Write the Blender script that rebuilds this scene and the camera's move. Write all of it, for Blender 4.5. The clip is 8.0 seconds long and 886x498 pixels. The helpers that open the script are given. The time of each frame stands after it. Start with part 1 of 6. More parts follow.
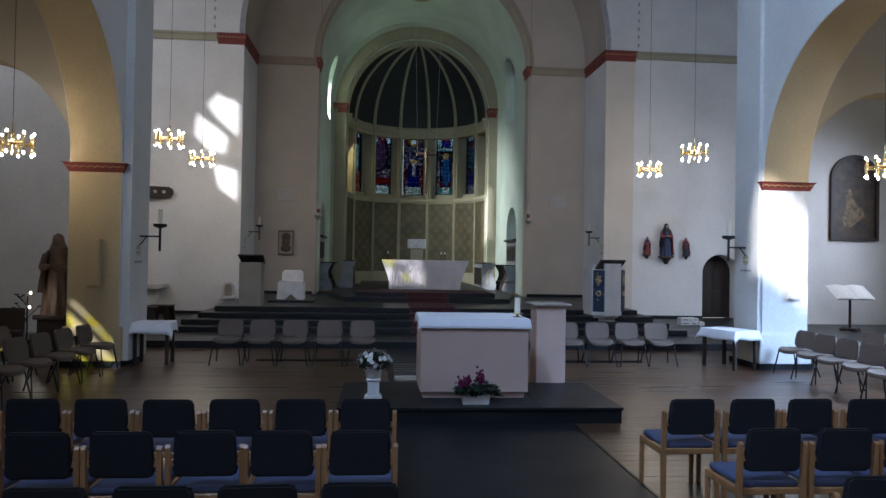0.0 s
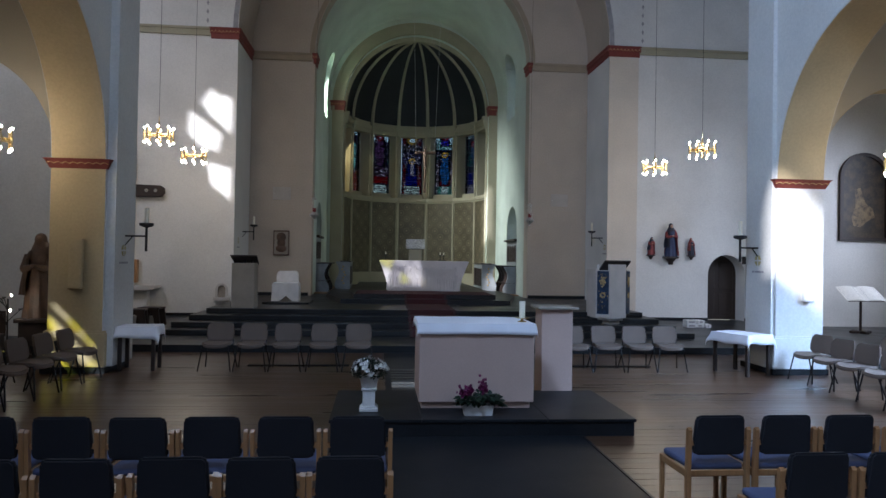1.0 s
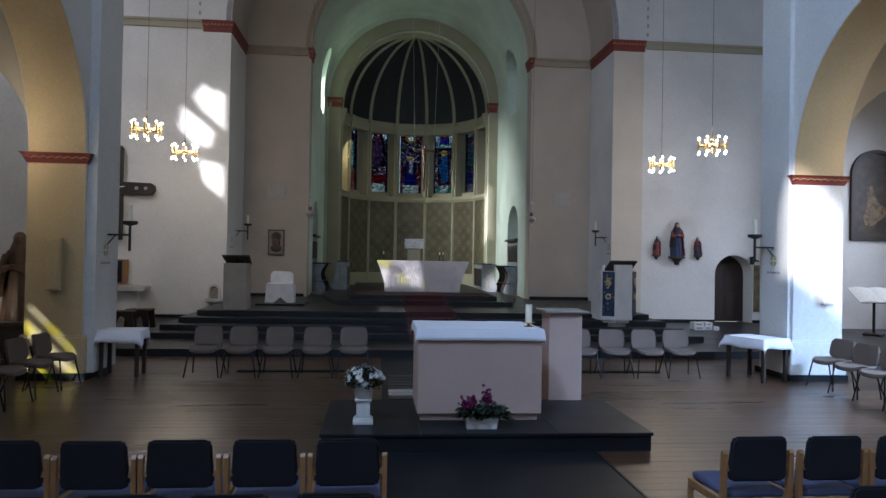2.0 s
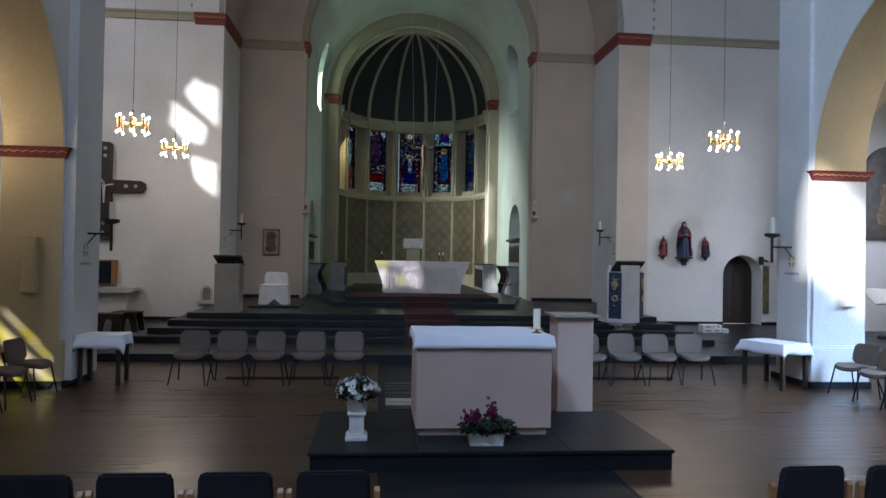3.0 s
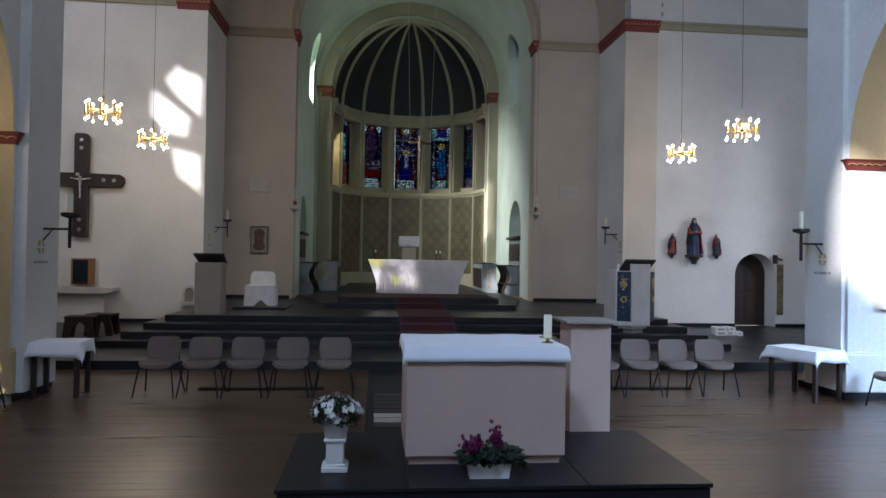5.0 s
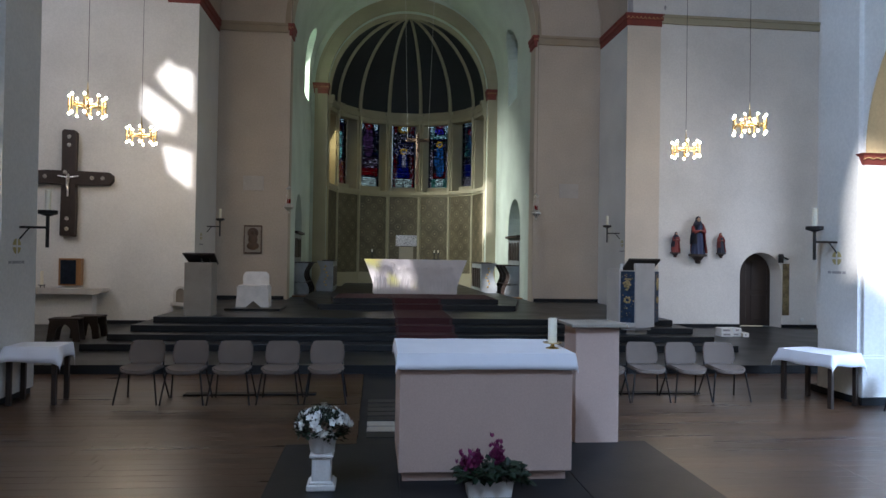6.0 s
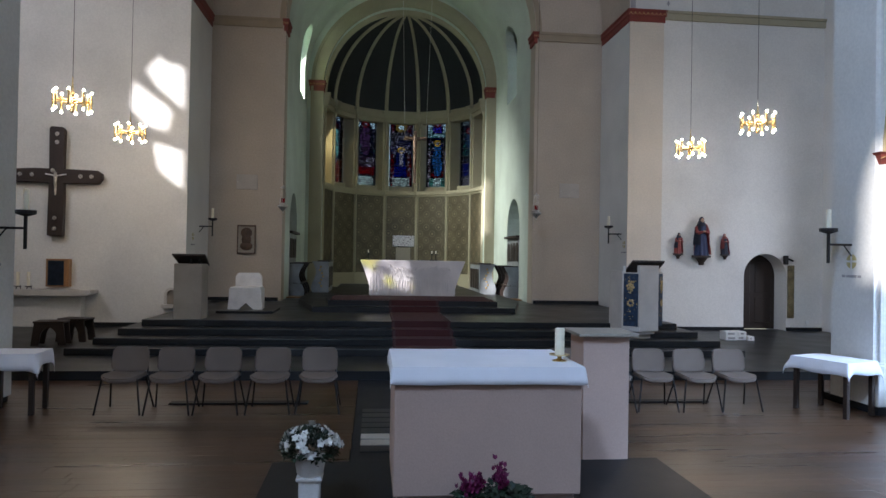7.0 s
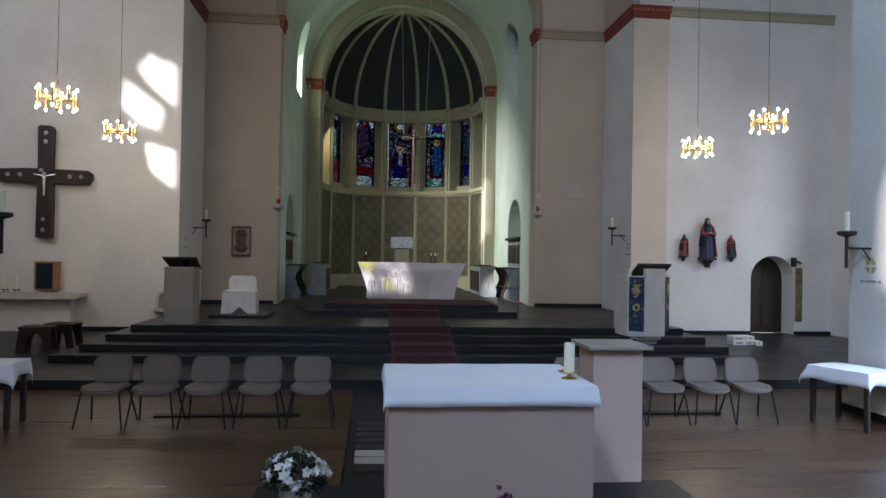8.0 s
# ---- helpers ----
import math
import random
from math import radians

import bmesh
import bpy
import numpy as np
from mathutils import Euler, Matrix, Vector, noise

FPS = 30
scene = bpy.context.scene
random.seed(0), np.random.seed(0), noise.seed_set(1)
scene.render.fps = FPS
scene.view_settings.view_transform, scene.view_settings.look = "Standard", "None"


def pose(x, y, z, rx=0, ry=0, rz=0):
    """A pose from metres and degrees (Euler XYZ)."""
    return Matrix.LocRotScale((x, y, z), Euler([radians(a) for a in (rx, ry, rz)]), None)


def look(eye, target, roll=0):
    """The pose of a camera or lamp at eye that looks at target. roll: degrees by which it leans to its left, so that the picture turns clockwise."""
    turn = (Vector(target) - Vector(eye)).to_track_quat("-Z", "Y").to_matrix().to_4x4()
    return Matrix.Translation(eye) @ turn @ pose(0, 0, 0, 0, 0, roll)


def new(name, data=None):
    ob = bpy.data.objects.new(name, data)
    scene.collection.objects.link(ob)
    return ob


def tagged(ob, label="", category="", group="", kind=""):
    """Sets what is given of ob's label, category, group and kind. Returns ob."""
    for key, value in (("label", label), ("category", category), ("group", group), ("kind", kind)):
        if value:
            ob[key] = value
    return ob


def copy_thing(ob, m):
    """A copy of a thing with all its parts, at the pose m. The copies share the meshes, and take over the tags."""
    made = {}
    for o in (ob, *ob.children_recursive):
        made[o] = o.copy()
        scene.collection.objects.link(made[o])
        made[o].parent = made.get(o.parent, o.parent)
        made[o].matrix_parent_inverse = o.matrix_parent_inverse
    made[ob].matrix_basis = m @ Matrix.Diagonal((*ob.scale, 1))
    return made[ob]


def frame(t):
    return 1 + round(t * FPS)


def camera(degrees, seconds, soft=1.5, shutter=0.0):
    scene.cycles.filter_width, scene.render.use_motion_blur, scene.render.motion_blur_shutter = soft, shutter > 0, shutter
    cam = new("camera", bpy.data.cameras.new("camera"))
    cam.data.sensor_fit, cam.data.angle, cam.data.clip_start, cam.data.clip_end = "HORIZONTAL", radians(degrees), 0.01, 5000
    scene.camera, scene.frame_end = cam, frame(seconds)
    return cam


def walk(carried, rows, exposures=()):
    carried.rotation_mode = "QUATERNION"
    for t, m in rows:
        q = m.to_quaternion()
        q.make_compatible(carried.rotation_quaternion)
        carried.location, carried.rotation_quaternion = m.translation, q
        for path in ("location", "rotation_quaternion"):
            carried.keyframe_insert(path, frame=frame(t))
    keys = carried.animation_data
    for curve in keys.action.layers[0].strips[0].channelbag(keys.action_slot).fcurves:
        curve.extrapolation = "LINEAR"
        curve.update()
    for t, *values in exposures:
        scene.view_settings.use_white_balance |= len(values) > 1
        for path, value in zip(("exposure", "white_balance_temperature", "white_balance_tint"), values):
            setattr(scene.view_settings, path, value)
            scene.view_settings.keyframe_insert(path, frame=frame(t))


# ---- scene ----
cam = camera(65.4, 8.0)
PATH = [
    (0, (0.773, 1.822, 1.915), (0.95, 3.814, 1.941), 1.0),
    (0.5, (0.79, 2.06, 1.91), (0.969, 4.052, 1.938), 1.1),
    (1, (0.802, 2.354, 1.922), (0.983, 4.345, 1.949), 1.0),
    (1.5, (0.818, 2.643, 1.92), (1.001, 4.634, 1.947), 1.0),
    (3, (0.882, 3.567, 1.922), (1.068, 5.558, 1.95), 1.0),
    (3.5, (0.902, 3.836, 1.919), (1.089, 5.827, 1.946), 1.0),
    (4, (0.935, 4.107, 1.917), (1.123, 6.098, 1.944), 1.0),
    (4.5, (0.968, 4.351, 1.912), (1.158, 6.342, 1.938), 1.0),
    (6, (1.071, 5.039, 1.9), (1.266, 7.03, 1.925), 0.9),
    (6.5, (1.08, 5.23, 1.91), (1.279, 7.22, 1.934), 0.9),
    (7, (1.102, 5.452, 1.944), (1.304, 7.441, 1.967), 1.0),
    (7.5, (1.126, 5.659, 1.981), (1.329, 7.649, 2.003), 1.0),
    (8, (1.151, 5.89, 2.001), (1.354, 7.88, 2.024), 1.0),
]
walk(cam, [(t, look(eye, target, roll)) for t, eye, target, roll in PATH],
     exposures=[(0.0, 0.57, 5650, 15), (3.0, 0.62, 5750, 15), (8.0, 0.79, 6000, 15)])
# ---- world and large lights ----
world = bpy.data.worlds.new("world")
scene.world = world
world.use_nodes = True
_n = world.node_tree.nodes
_sky = _n.new("ShaderNodeTexSky")
_sky.sky_type = "NISHITA"
_sky.sun_disc = False
SUN_DIR = Vector((0.80, 1.0, -0.60)).normalized()
_sky.sun_elevation = math.asin(-SUN_DIR.z)
_sky.sun_rotation = math.atan2(-SUN_DIR.x, -SUN_DIR.y)
world.node_tree.links.new(_sky.outputs["Color"], _n["Background"].inputs["Color"])
_n["Background"].inputs["Strength"].default_value = 0.15


def lamp(name, kind, m, energy, color, **kw):
    d = bpy.data.lights.new(name, kind)
    d.energy, d.color = energy, color
    for k, v in kw.items():
        if k == "size":
            d.size = v
        if k == "size_y":
            d.shape, d.size_y = "RECTANGLE", v
        if k == "angle":
            d.angle = v
        if k == "spread":
            d.spread = radians(v)
        if k == "radius":
            d.shadow_soft_size = v
    ob = new(name, d)
    ob.matrix_world = m
    return ob


lamp("sun", "SUN", look((0, 0, 20), Vector((0, 0, 20)) + SUN_DIR), 5.0, (1.0, 0.95, 0.87), angle=radians(0.9))
SKY = (0.50, 0.71, 1.0)

# ---- helpers for building ----


def box(bm, a, b):
    (x0, y0, z0), (x1, y1, z1) = a, b
    v = [bm.verts.new(p) for p in ((x0, y0, z0), (x1, y0, z0), (x1, y1, z0), (x0, y1, z0), (x0, y0, z1), (x1, y0, z1), (x1, y1, z1), (x0, y1, z1))]
    for f in ((3, 2, 1, 0), (4, 5, 6, 7), (0, 1, 5, 4), (1, 2, 6, 5), (2, 3, 7, 6), (3, 0, 4, 7)):
        bm.faces.new([v[i] for i in f])
    return v


def rbox(bm, a, b, r=0.01, seg=2):
    v = box(bm, a, b)
    es = {e for w in v for e in w.link_edges}
    bmesh.ops.bevel(bm, geom=list(es), offset=r, segments=seg, affect="EDGES", profile=0.5)


def prism(bm, pts, axis, a, b):
    """A closed outline, thickened along an axis from a to b."""
    def put(p, h):
        return {"x": (h, p[0], p[1]), "y": (p[0], h, p[1]), "z": (p[0], p[1], h)}[axis]
    va = [bm.verts.new(put(p, a)) for p in pts]
    vb = [bm.verts.new(put(p, b)) for p in pts]
    f1, f2 = bm.faces.new(va), bm.faces.new(list(reversed(vb)))
    n = len(pts)
    for i in range(n):
        bm.faces.new((va[i], vb[i], vb[(i + 1) % n], va[(i + 1) % n]))
    if n > 4:
        f1.normal_update(), f2.normal_update()
        bmesh.ops.triangulate(bm, faces=[f1, f2])


def arc(cx, cz, r, a0, a1, n=24):
    return [(cx + r * math.cos(radians(a0 + (a1 - a0) * i / n)), cz + r * math.sin(radians(a0 + (a1 - a0) * i / n))) for i in range(n + 1)]


def arch_outline(x0, x1, z0, z1, xa, xb, spring, n=28):
    """A wall piece with one round-headed opening that starts at its foot."""
    r = (xb - xa) / 2
    return [(x0, z0), (xa, z0)] + arc((xa + xb) / 2, spring, r, 180, 0, n) + [(xb, z0), (x1, z0), (x1, z1), (x0, z1)]


def window_wall(bm, axis, a, b, u0, u1, z0, z1, holes):
    """A wall with round-headed windows: (ua, ub, sill, spring), from left to right."""
    at = u0
    for ua, ub, sill, spring in holes:
        if ua > at:
            prism(bm, [(at, z0), (ua, z0), (ua, z1), (at, z1)], axis, a, b)
        if sill > z0:
            prism(bm, [(ua, z0), (ub, z0), (ub, sill), (ua, sill)], axis, a, b)
        if spring < z1:
            prism(bm, arc((ua + ub) / 2, spring, (ub - ua) / 2, 180, 0, 16) + [(ub, z1), (ua, z1)], axis, a, b)
        at = ub
    if u1 > at:
        prism(bm, [(at, z0), (u1, z0), (u1, z1), (at, z1)], axis, a, b)


def tube(bm, p, q, r, n=10, r2=None):
    p, q = Vector(p), Vector(q)
    m = Matrix.Translation((p + q) / 2) @ (q - p).to_track_quat("Z", "Y").to_matrix().to_4x4()
    bmesh.ops.create_cone(bm, cap_ends=True, segments=n, radius1=r, radius2=r if r2 is None else r2, depth=(q - p).length, matrix=m)


def lathe(bm, prof, c=(0, 0, 0), n=20, sx=1.0, sy=1.0):
    rings = [[bm.verts.new((c[0] + r * sx * math.cos(2 * math.pi * i / n), c[1] + r * sy * math.sin(2 * math.pi * i / n), c[2] + z)) for i in range(n)] for r, z in prof]
    for a, b in zip(rings, rings[1:]):
        for i in range(n):
            bm.faces.new((a[i], a[(i + 1) % n], b[(i + 1) % n], b[i]))
    bm.faces.new(list(reversed(rings[0])))
    bm.faces.new(rings[-1])


def ball(bm, c, r, sx=1, sy=1, sz=1, u=12, v=8):
    bmesh.ops.create_uvsphere(bm, u_segments=u, v_segments=v, radius=r, matrix=Matrix.Translation(c) @ Matrix.Diagonal((sx, sy, sz, 1)))


def mesh_of(name, bm, material, smooth=False):
    bmesh.ops.recalc_face_normals(bm, faces=bm.faces[:])
    me = bpy.data.meshes.new(name)
    bm.to_mesh(me)
    bm.free()
    me.materials.append(material)
    if smooth:
        me.shade_smooth()
        me.set_sharp_from_angle(angle=radians(40))
    return me


def part(name, bm, material, parent=None, label="", smooth=False):
    ob = new(name, mesh_of(name, bm, material, smooth))
    ob.parent = parent
    if label:
        tagged(ob, label)
    return ob


def multi(name, pieces, smooth=True):
    """One mesh out of several pieces, each with its material."""
    me = bpy.data.meshes.new(name)
    whole = bmesh.new()
    for i, (b, material) in enumerate(pieces):
        bmesh.ops.recalc_face_normals(b, faces=b.faces[:])
        for f in b.faces:
            f.material_index = i
        tmp = bpy.data.meshes.new("piece")
        b.to_mesh(tmp)
        b.free()
        whole.from_mesh(tmp)
        bpy.data.meshes.remove(tmp)
        me.materials.append(material)
    whole.to_mesh(me)
    whole.free()
    if smooth:
        me.shade_smooth()
        me.set_sharp_from_angle(angle=radians(50))
    return new(name, me)


def thing(name, label, category, m=None, group=""):
    ob = new(name)
    ob.empty_display_size = 0.1
    tagged(ob, label, category, group)
    if m is not None:
        ob.matrix_basis = m
    return ob


def structure(name, bm, material, label, category, smooth=False):
    ob = part(name, bm, material, None, "", smooth)
    return tagged(ob, label, category, kind="structure")


# ---- materials ----


def mat(name, color, rough=0.6, var=0.10, scale=3.0, fine=40.0, bump=0.1, metal=0.0, second=None, stretch=(1, 1, 1), spec=0.5, per=0.0):
    """A surface with two scales of variation in colour and roughness, and fine relief."""
    m = bpy.data.materials.new(name)
    m.use_nodes = True
    t = m.node_tree
    n, l = t.nodes, t.links
    p = n["Principled BSDF"]
    geo = n.new("ShaderNodeNewGeometry")
    mp = n.new("ShaderNodeMapping")
    mp.inputs["Scale"].default_value = stretch
    l.new(geo.outputs["Position"], mp.inputs["Vector"])
    big, small = n.new("ShaderNodeTexNoise"), n.new("ShaderNodeTexNoise")
    big.inputs["Scale"].default_value, big.inputs["Detail"].default_value = scale, 5.0
    small.inputs["Scale"].default_value, small.inputs["Detail"].default_value = fine, 4.0
    for tex in (big, small):
        l.new(mp.outputs["Vector"], tex.inputs["Vector"])
    c2 = second or tuple(c * (1 - 2.2 * var) for c in color)
    mix = n.new("ShaderNodeMix")
    mix.data_type = "RGBA"
    mix.inputs["A"].default_value, mix.inputs["B"].default_value = (*c2, 1), (*color, 1)
    ramp = n.new("ShaderNodeMapRange")
    ramp.inputs["From Min"].default_value, ramp.inputs["From Max"].default_value = 0.3, 0.62
    l.new(big.outputs["Fac"], ramp.inputs["Value"])
    l.new(ramp.outputs["Result"], mix.inputs["Factor"])
    hsv = n.new("ShaderNodeHueSaturation")
    l.new(mix.outputs["Result"], hsv.inputs["Color"])
    val = n.new("ShaderNodeMapRange")
    val.inputs["From Min"].default_value, val.inputs["From Max"].default_value = 0.3, 0.7
    val.inputs["To Min"].default_value, val.inputs["To Max"].default_value = 1 - var, 1 + var
    l.new(small.outputs["Fac"], val.inputs["Value"])
    if per:
        info = n.new("ShaderNodeObjectInfo")
        isl = n.new("ShaderNodeMath")
        isl.operation = "ADD"
        l.new(info.outputs["Random"], isl.inputs[0])
        l.new(geo.outputs["Random Per Island"], isl.inputs[1])
        fr = n.new("ShaderNodeMath")
        fr.operation = "FRACT"
        l.new(isl.outputs[0], fr.inputs[0])
        pr = n.new("ShaderNodeMapRange")
        pr.inputs["To Min"].default_value, pr.inputs["To Max"].default_value = 1 - per, 1 + per
        l.new(fr.outputs[0], pr.inputs["Value"])
        mul = n.new("ShaderNodeMath")
        mul.operation = "MULTIPLY"
        l.new(pr.outputs["Result"], mul.inputs[0])
        l.new(val.outputs["Result"], mul.inputs[1])
        l.new(mul.outputs[0], hsv.inputs["Value"])
    else:
        l.new(val.outputs["Result"], hsv.inputs["Value"])
    l.new(hsv.outputs["Color"], p.inputs["Base Color"])
    rr = n.new("ShaderNodeMapRange")
    rr.inputs["To Min"].default_value, rr.inputs["To Max"].default_value = max(0.02, rough - 0.12), min(1, rough + 0.12)
    l.new(big.outputs["Fac"], rr.inputs["Value"])
    l.new(rr.outputs["Result"], p.inputs["Roughness"])
    p.inputs["Metallic"].default_value = metal
    p.inputs["Specular IOR Level"].default_value = spec
    b = n.new("ShaderNodeBump")
    b.inputs["Strength"].default_value, b.inputs["Distance"].default_value = bump, 0.01
    l.new(small.outputs["Fac"], b.inputs["Height"])
    l.new(b.outputs["Normal"], p.inputs["Normal"])
    return m


PLASTER = mat("plaster_white", (0.68, 0.665, 0.625), 0.9, 0.06, 0.7, 26, 0.05)
PLASTER_GREY = mat("plaster_beige", (0.47, 0.40, 0.32), 0.9, 0.07, 0.6, 24, 0.05)
PLASTER_GREEN = mat("plaster_pale_green", (0.55, 0.62, 0.55), 0.9, 0.08, 0.8, 24, 0.05)
# right pilaster only: the warm light on it is put into the colour
PLASTER_WARMLIT = mat("plaster_cream_warm_lit", (0.62, 0.55, 0.455), 0.9, 0.06, 0.7, 24, 0.05)
OCHRE = mat("limewash_ochre", (0.52, 0.40, 0.22), 0.9, 0.06, 0.8, 24, 0.05)
CREAM = mat("stone_cream", (0.36, 0.33, 0.23), 0.85, 0.06, 1.0, 40, 0.1)
CREAMWALL = mat("limewash_cream", (0.60, 0.53, 0.41), 0.9, 0.05, 0.6, 50, 0.05)
RED = mat("painted_red_oxide", (0.20, 0.04, 0.028), 0.7, 0.08, 4, 50, 0.1)
GOLDLINE = mat("painted_ochre_line", (0.42, 0.26, 0.11), 0.7, 0.05, 4, 50, 0.05)
BROWN_BAND = mat("painted_brown_band", (0.33, 0.27, 0.19), 0.85, 0.06, 2, 50, 0.05)
SLATE = mat("dark_slate", (0.013, 0.0145, 0.017), 0.45, 0.16, 1.2, 30, 0.08, spec=0.22)
SLATE_STEP = mat("dark_step_stone", (0.016, 0.017, 0.018), 0.36, 0.14, 1.5, 40, 0.06, spec=0.35)
WOODFLOOR = mat("worn_oak_boards", (0.066, 0.033, 0.017), 0.31, 0.17, 0.9, 14, 0.12, stretch=(0.35, 4, 1), per=0.2, spec=0.4)
ALTAR_STONE = mat("rose_sandstone", (0.45, 0.325, 0.27), 0.85, 0.05, 1.2, 90, 0.1)
LINEN = mat("white_linen", (0.80, 0.80, 0.84), 0.85, 0.02, 4, 300, 0.1)
DARKDOME = mat("dome_dark_blue", (0.018, 0.022, 0.026), 0.75, 0.15, 0.8, 20, 0.05)
CARPET = mat("red_carpet", (0.050, 0.010, 0.011), 0.95, 0.10, 2, 200, 0.3)
WALNUT = mat("dark_wood", (0.032, 0.020, 0.0145), 0.5, 0.15, 2, 20, 0.1, stretch=(3, 3, 0.5))
BEECH = mat("varnished_beech", (0.33, 0.17, 0.07), 0.4, 0.12, 2, 18, 0.06, stretch=(4, 4, 0.5))
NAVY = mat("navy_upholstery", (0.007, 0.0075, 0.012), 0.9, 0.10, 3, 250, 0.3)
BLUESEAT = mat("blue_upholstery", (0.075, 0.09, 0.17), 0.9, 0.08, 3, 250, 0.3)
GREYFAB = mat("grey_brown_fabric", (0.145, 0.108, 0.085), 0.9, 0.06, 3, 250, 0.3)
BLACKMETAL = mat("black_steel", (0.02, 0.02, 0.022), 0.4, 0.05, 3, 60, 0.03, metal=0.6)
IRON = mat("wrought_iron", (0.03, 0.028, 0.027), 0.55, 0.08, 5, 80, 0.2, metal=0.7)
BRASS = mat("polished_brass", (0.72, 0.57, 0.30), 0.25, 0.06, 5, 80, 0.03, metal=1.0)
WAX = mat("ivory_wax", (0.80, 0.74, 0.58), 0.55, 0.03, 4, 60, 0.03)
ROBE_RED = mat("painted_wood_red", (0.22, 0.035, 0.03), 0.6, 0.1, 8, 60, 0.15)
ROBE_BLUE = mat("painted_wood_blue", (0.018, 0.03, 0.085), 0.6, 0.1, 8, 60, 0.15)
VEIL = mat("painted_wood_dark_blue", (0.012, 0.016, 0.035), 0.6, 0.15, 8, 60, 0.2)
SKIN = mat("painted_wood_flesh", (0.42, 0.26, 0.18), 0.6, 0.05, 8, 60, 0.1)
CARVED = mat("carved_walnut", (0.10, 0.055, 0.03), 0.55, 0.2, 6, 60, 0.3)
STALL = mat("painted_stall_grey", (0.27, 0.29, 0.30), 0.6, 0.12, 3, 40, 0.1)
SANDSTONE = mat("grey_sandstone", (0.30, 0.26, 0.21), 0.85, 0.08, 3, 60, 0.15)
PALESTONE = mat("pale_limestone", (0.55, 0.52, 0.48), 0.8, 0.06, 3, 60, 0.12)
GILT = mat("gilded_relief", (0.55, 0.40, 0.18), 0.45, 0.2, 12, 60, 0.3, metal=0.6)
SANDWHITE = mat("grey_white_paint", (0.46, 0.42, 0.37), 0.7, 0.05, 3, 40, 0.04)
SILVER = mat("hammered_silver", (0.75, 0.73, 0.68), 0.3, 0.2, 25, 80, 0.4, metal=0.9)
ENAMEL = mat("blue_enamel_panel", (0.013, 0.038, 0.085), 0.4, 0.3, 14, 60, 0.2)
LEAF = mat("dark_green_leaf", (0.012, 0.030, 0.013), 0.5, 0.25, 20, 60, 0.1, per=0.3)
PETAL_W = mat("white_petal", (0.75, 0.74, 0.70), 0.7, 0.05, 20, 60, 0.05, per=0.1)
PETAL_M = mat("magenta_petal", (0.17, 0.010, 0.075), 0.6, 0.15, 20, 60, 0.05, per=0.25)
PLASTIC_W = mat("white_plastic", (0.70, 0.70, 0.68), 0.4, 0.03, 4, 60, 0.02)
GLAZED = mat("white_glazed_plaster", (0.68, 0.66, 0.63), 0.5, 0.06, 6, 60, 0.08)
PAPER = mat("printed_paper", (0.66, 0.64, 0.58), 0.8, 0.06, 20, 120, 0.03)
OILPAINT = mat("dark_oil_painting", (0.06, 0.038, 0.018), 0.45, 0.3, 4.5, 20, 0.1, second=(0.012, 0.010, 0.008))
OILLIGHT = mat("ochre_oil_paint", (0.20, 0.135, 0.06), 0.45, 0.3, 9, 30, 0.1, second=(0.03, 0.02, 0.012))
BLUE_BASE = mat("red_glass", (0.22, 0.012, 0.014), 0.15, 0.1, 8, 60, 0.02)
FADED = mat("faded_stencil", (0.34, 0.33, 0.33), 0.9, 0.1, 8, 60, 0.02)
MARBLE = mat("white_marble", (0.62, 0.575, 0.55), 0.5, 0.05, 3, 60, 0.08)


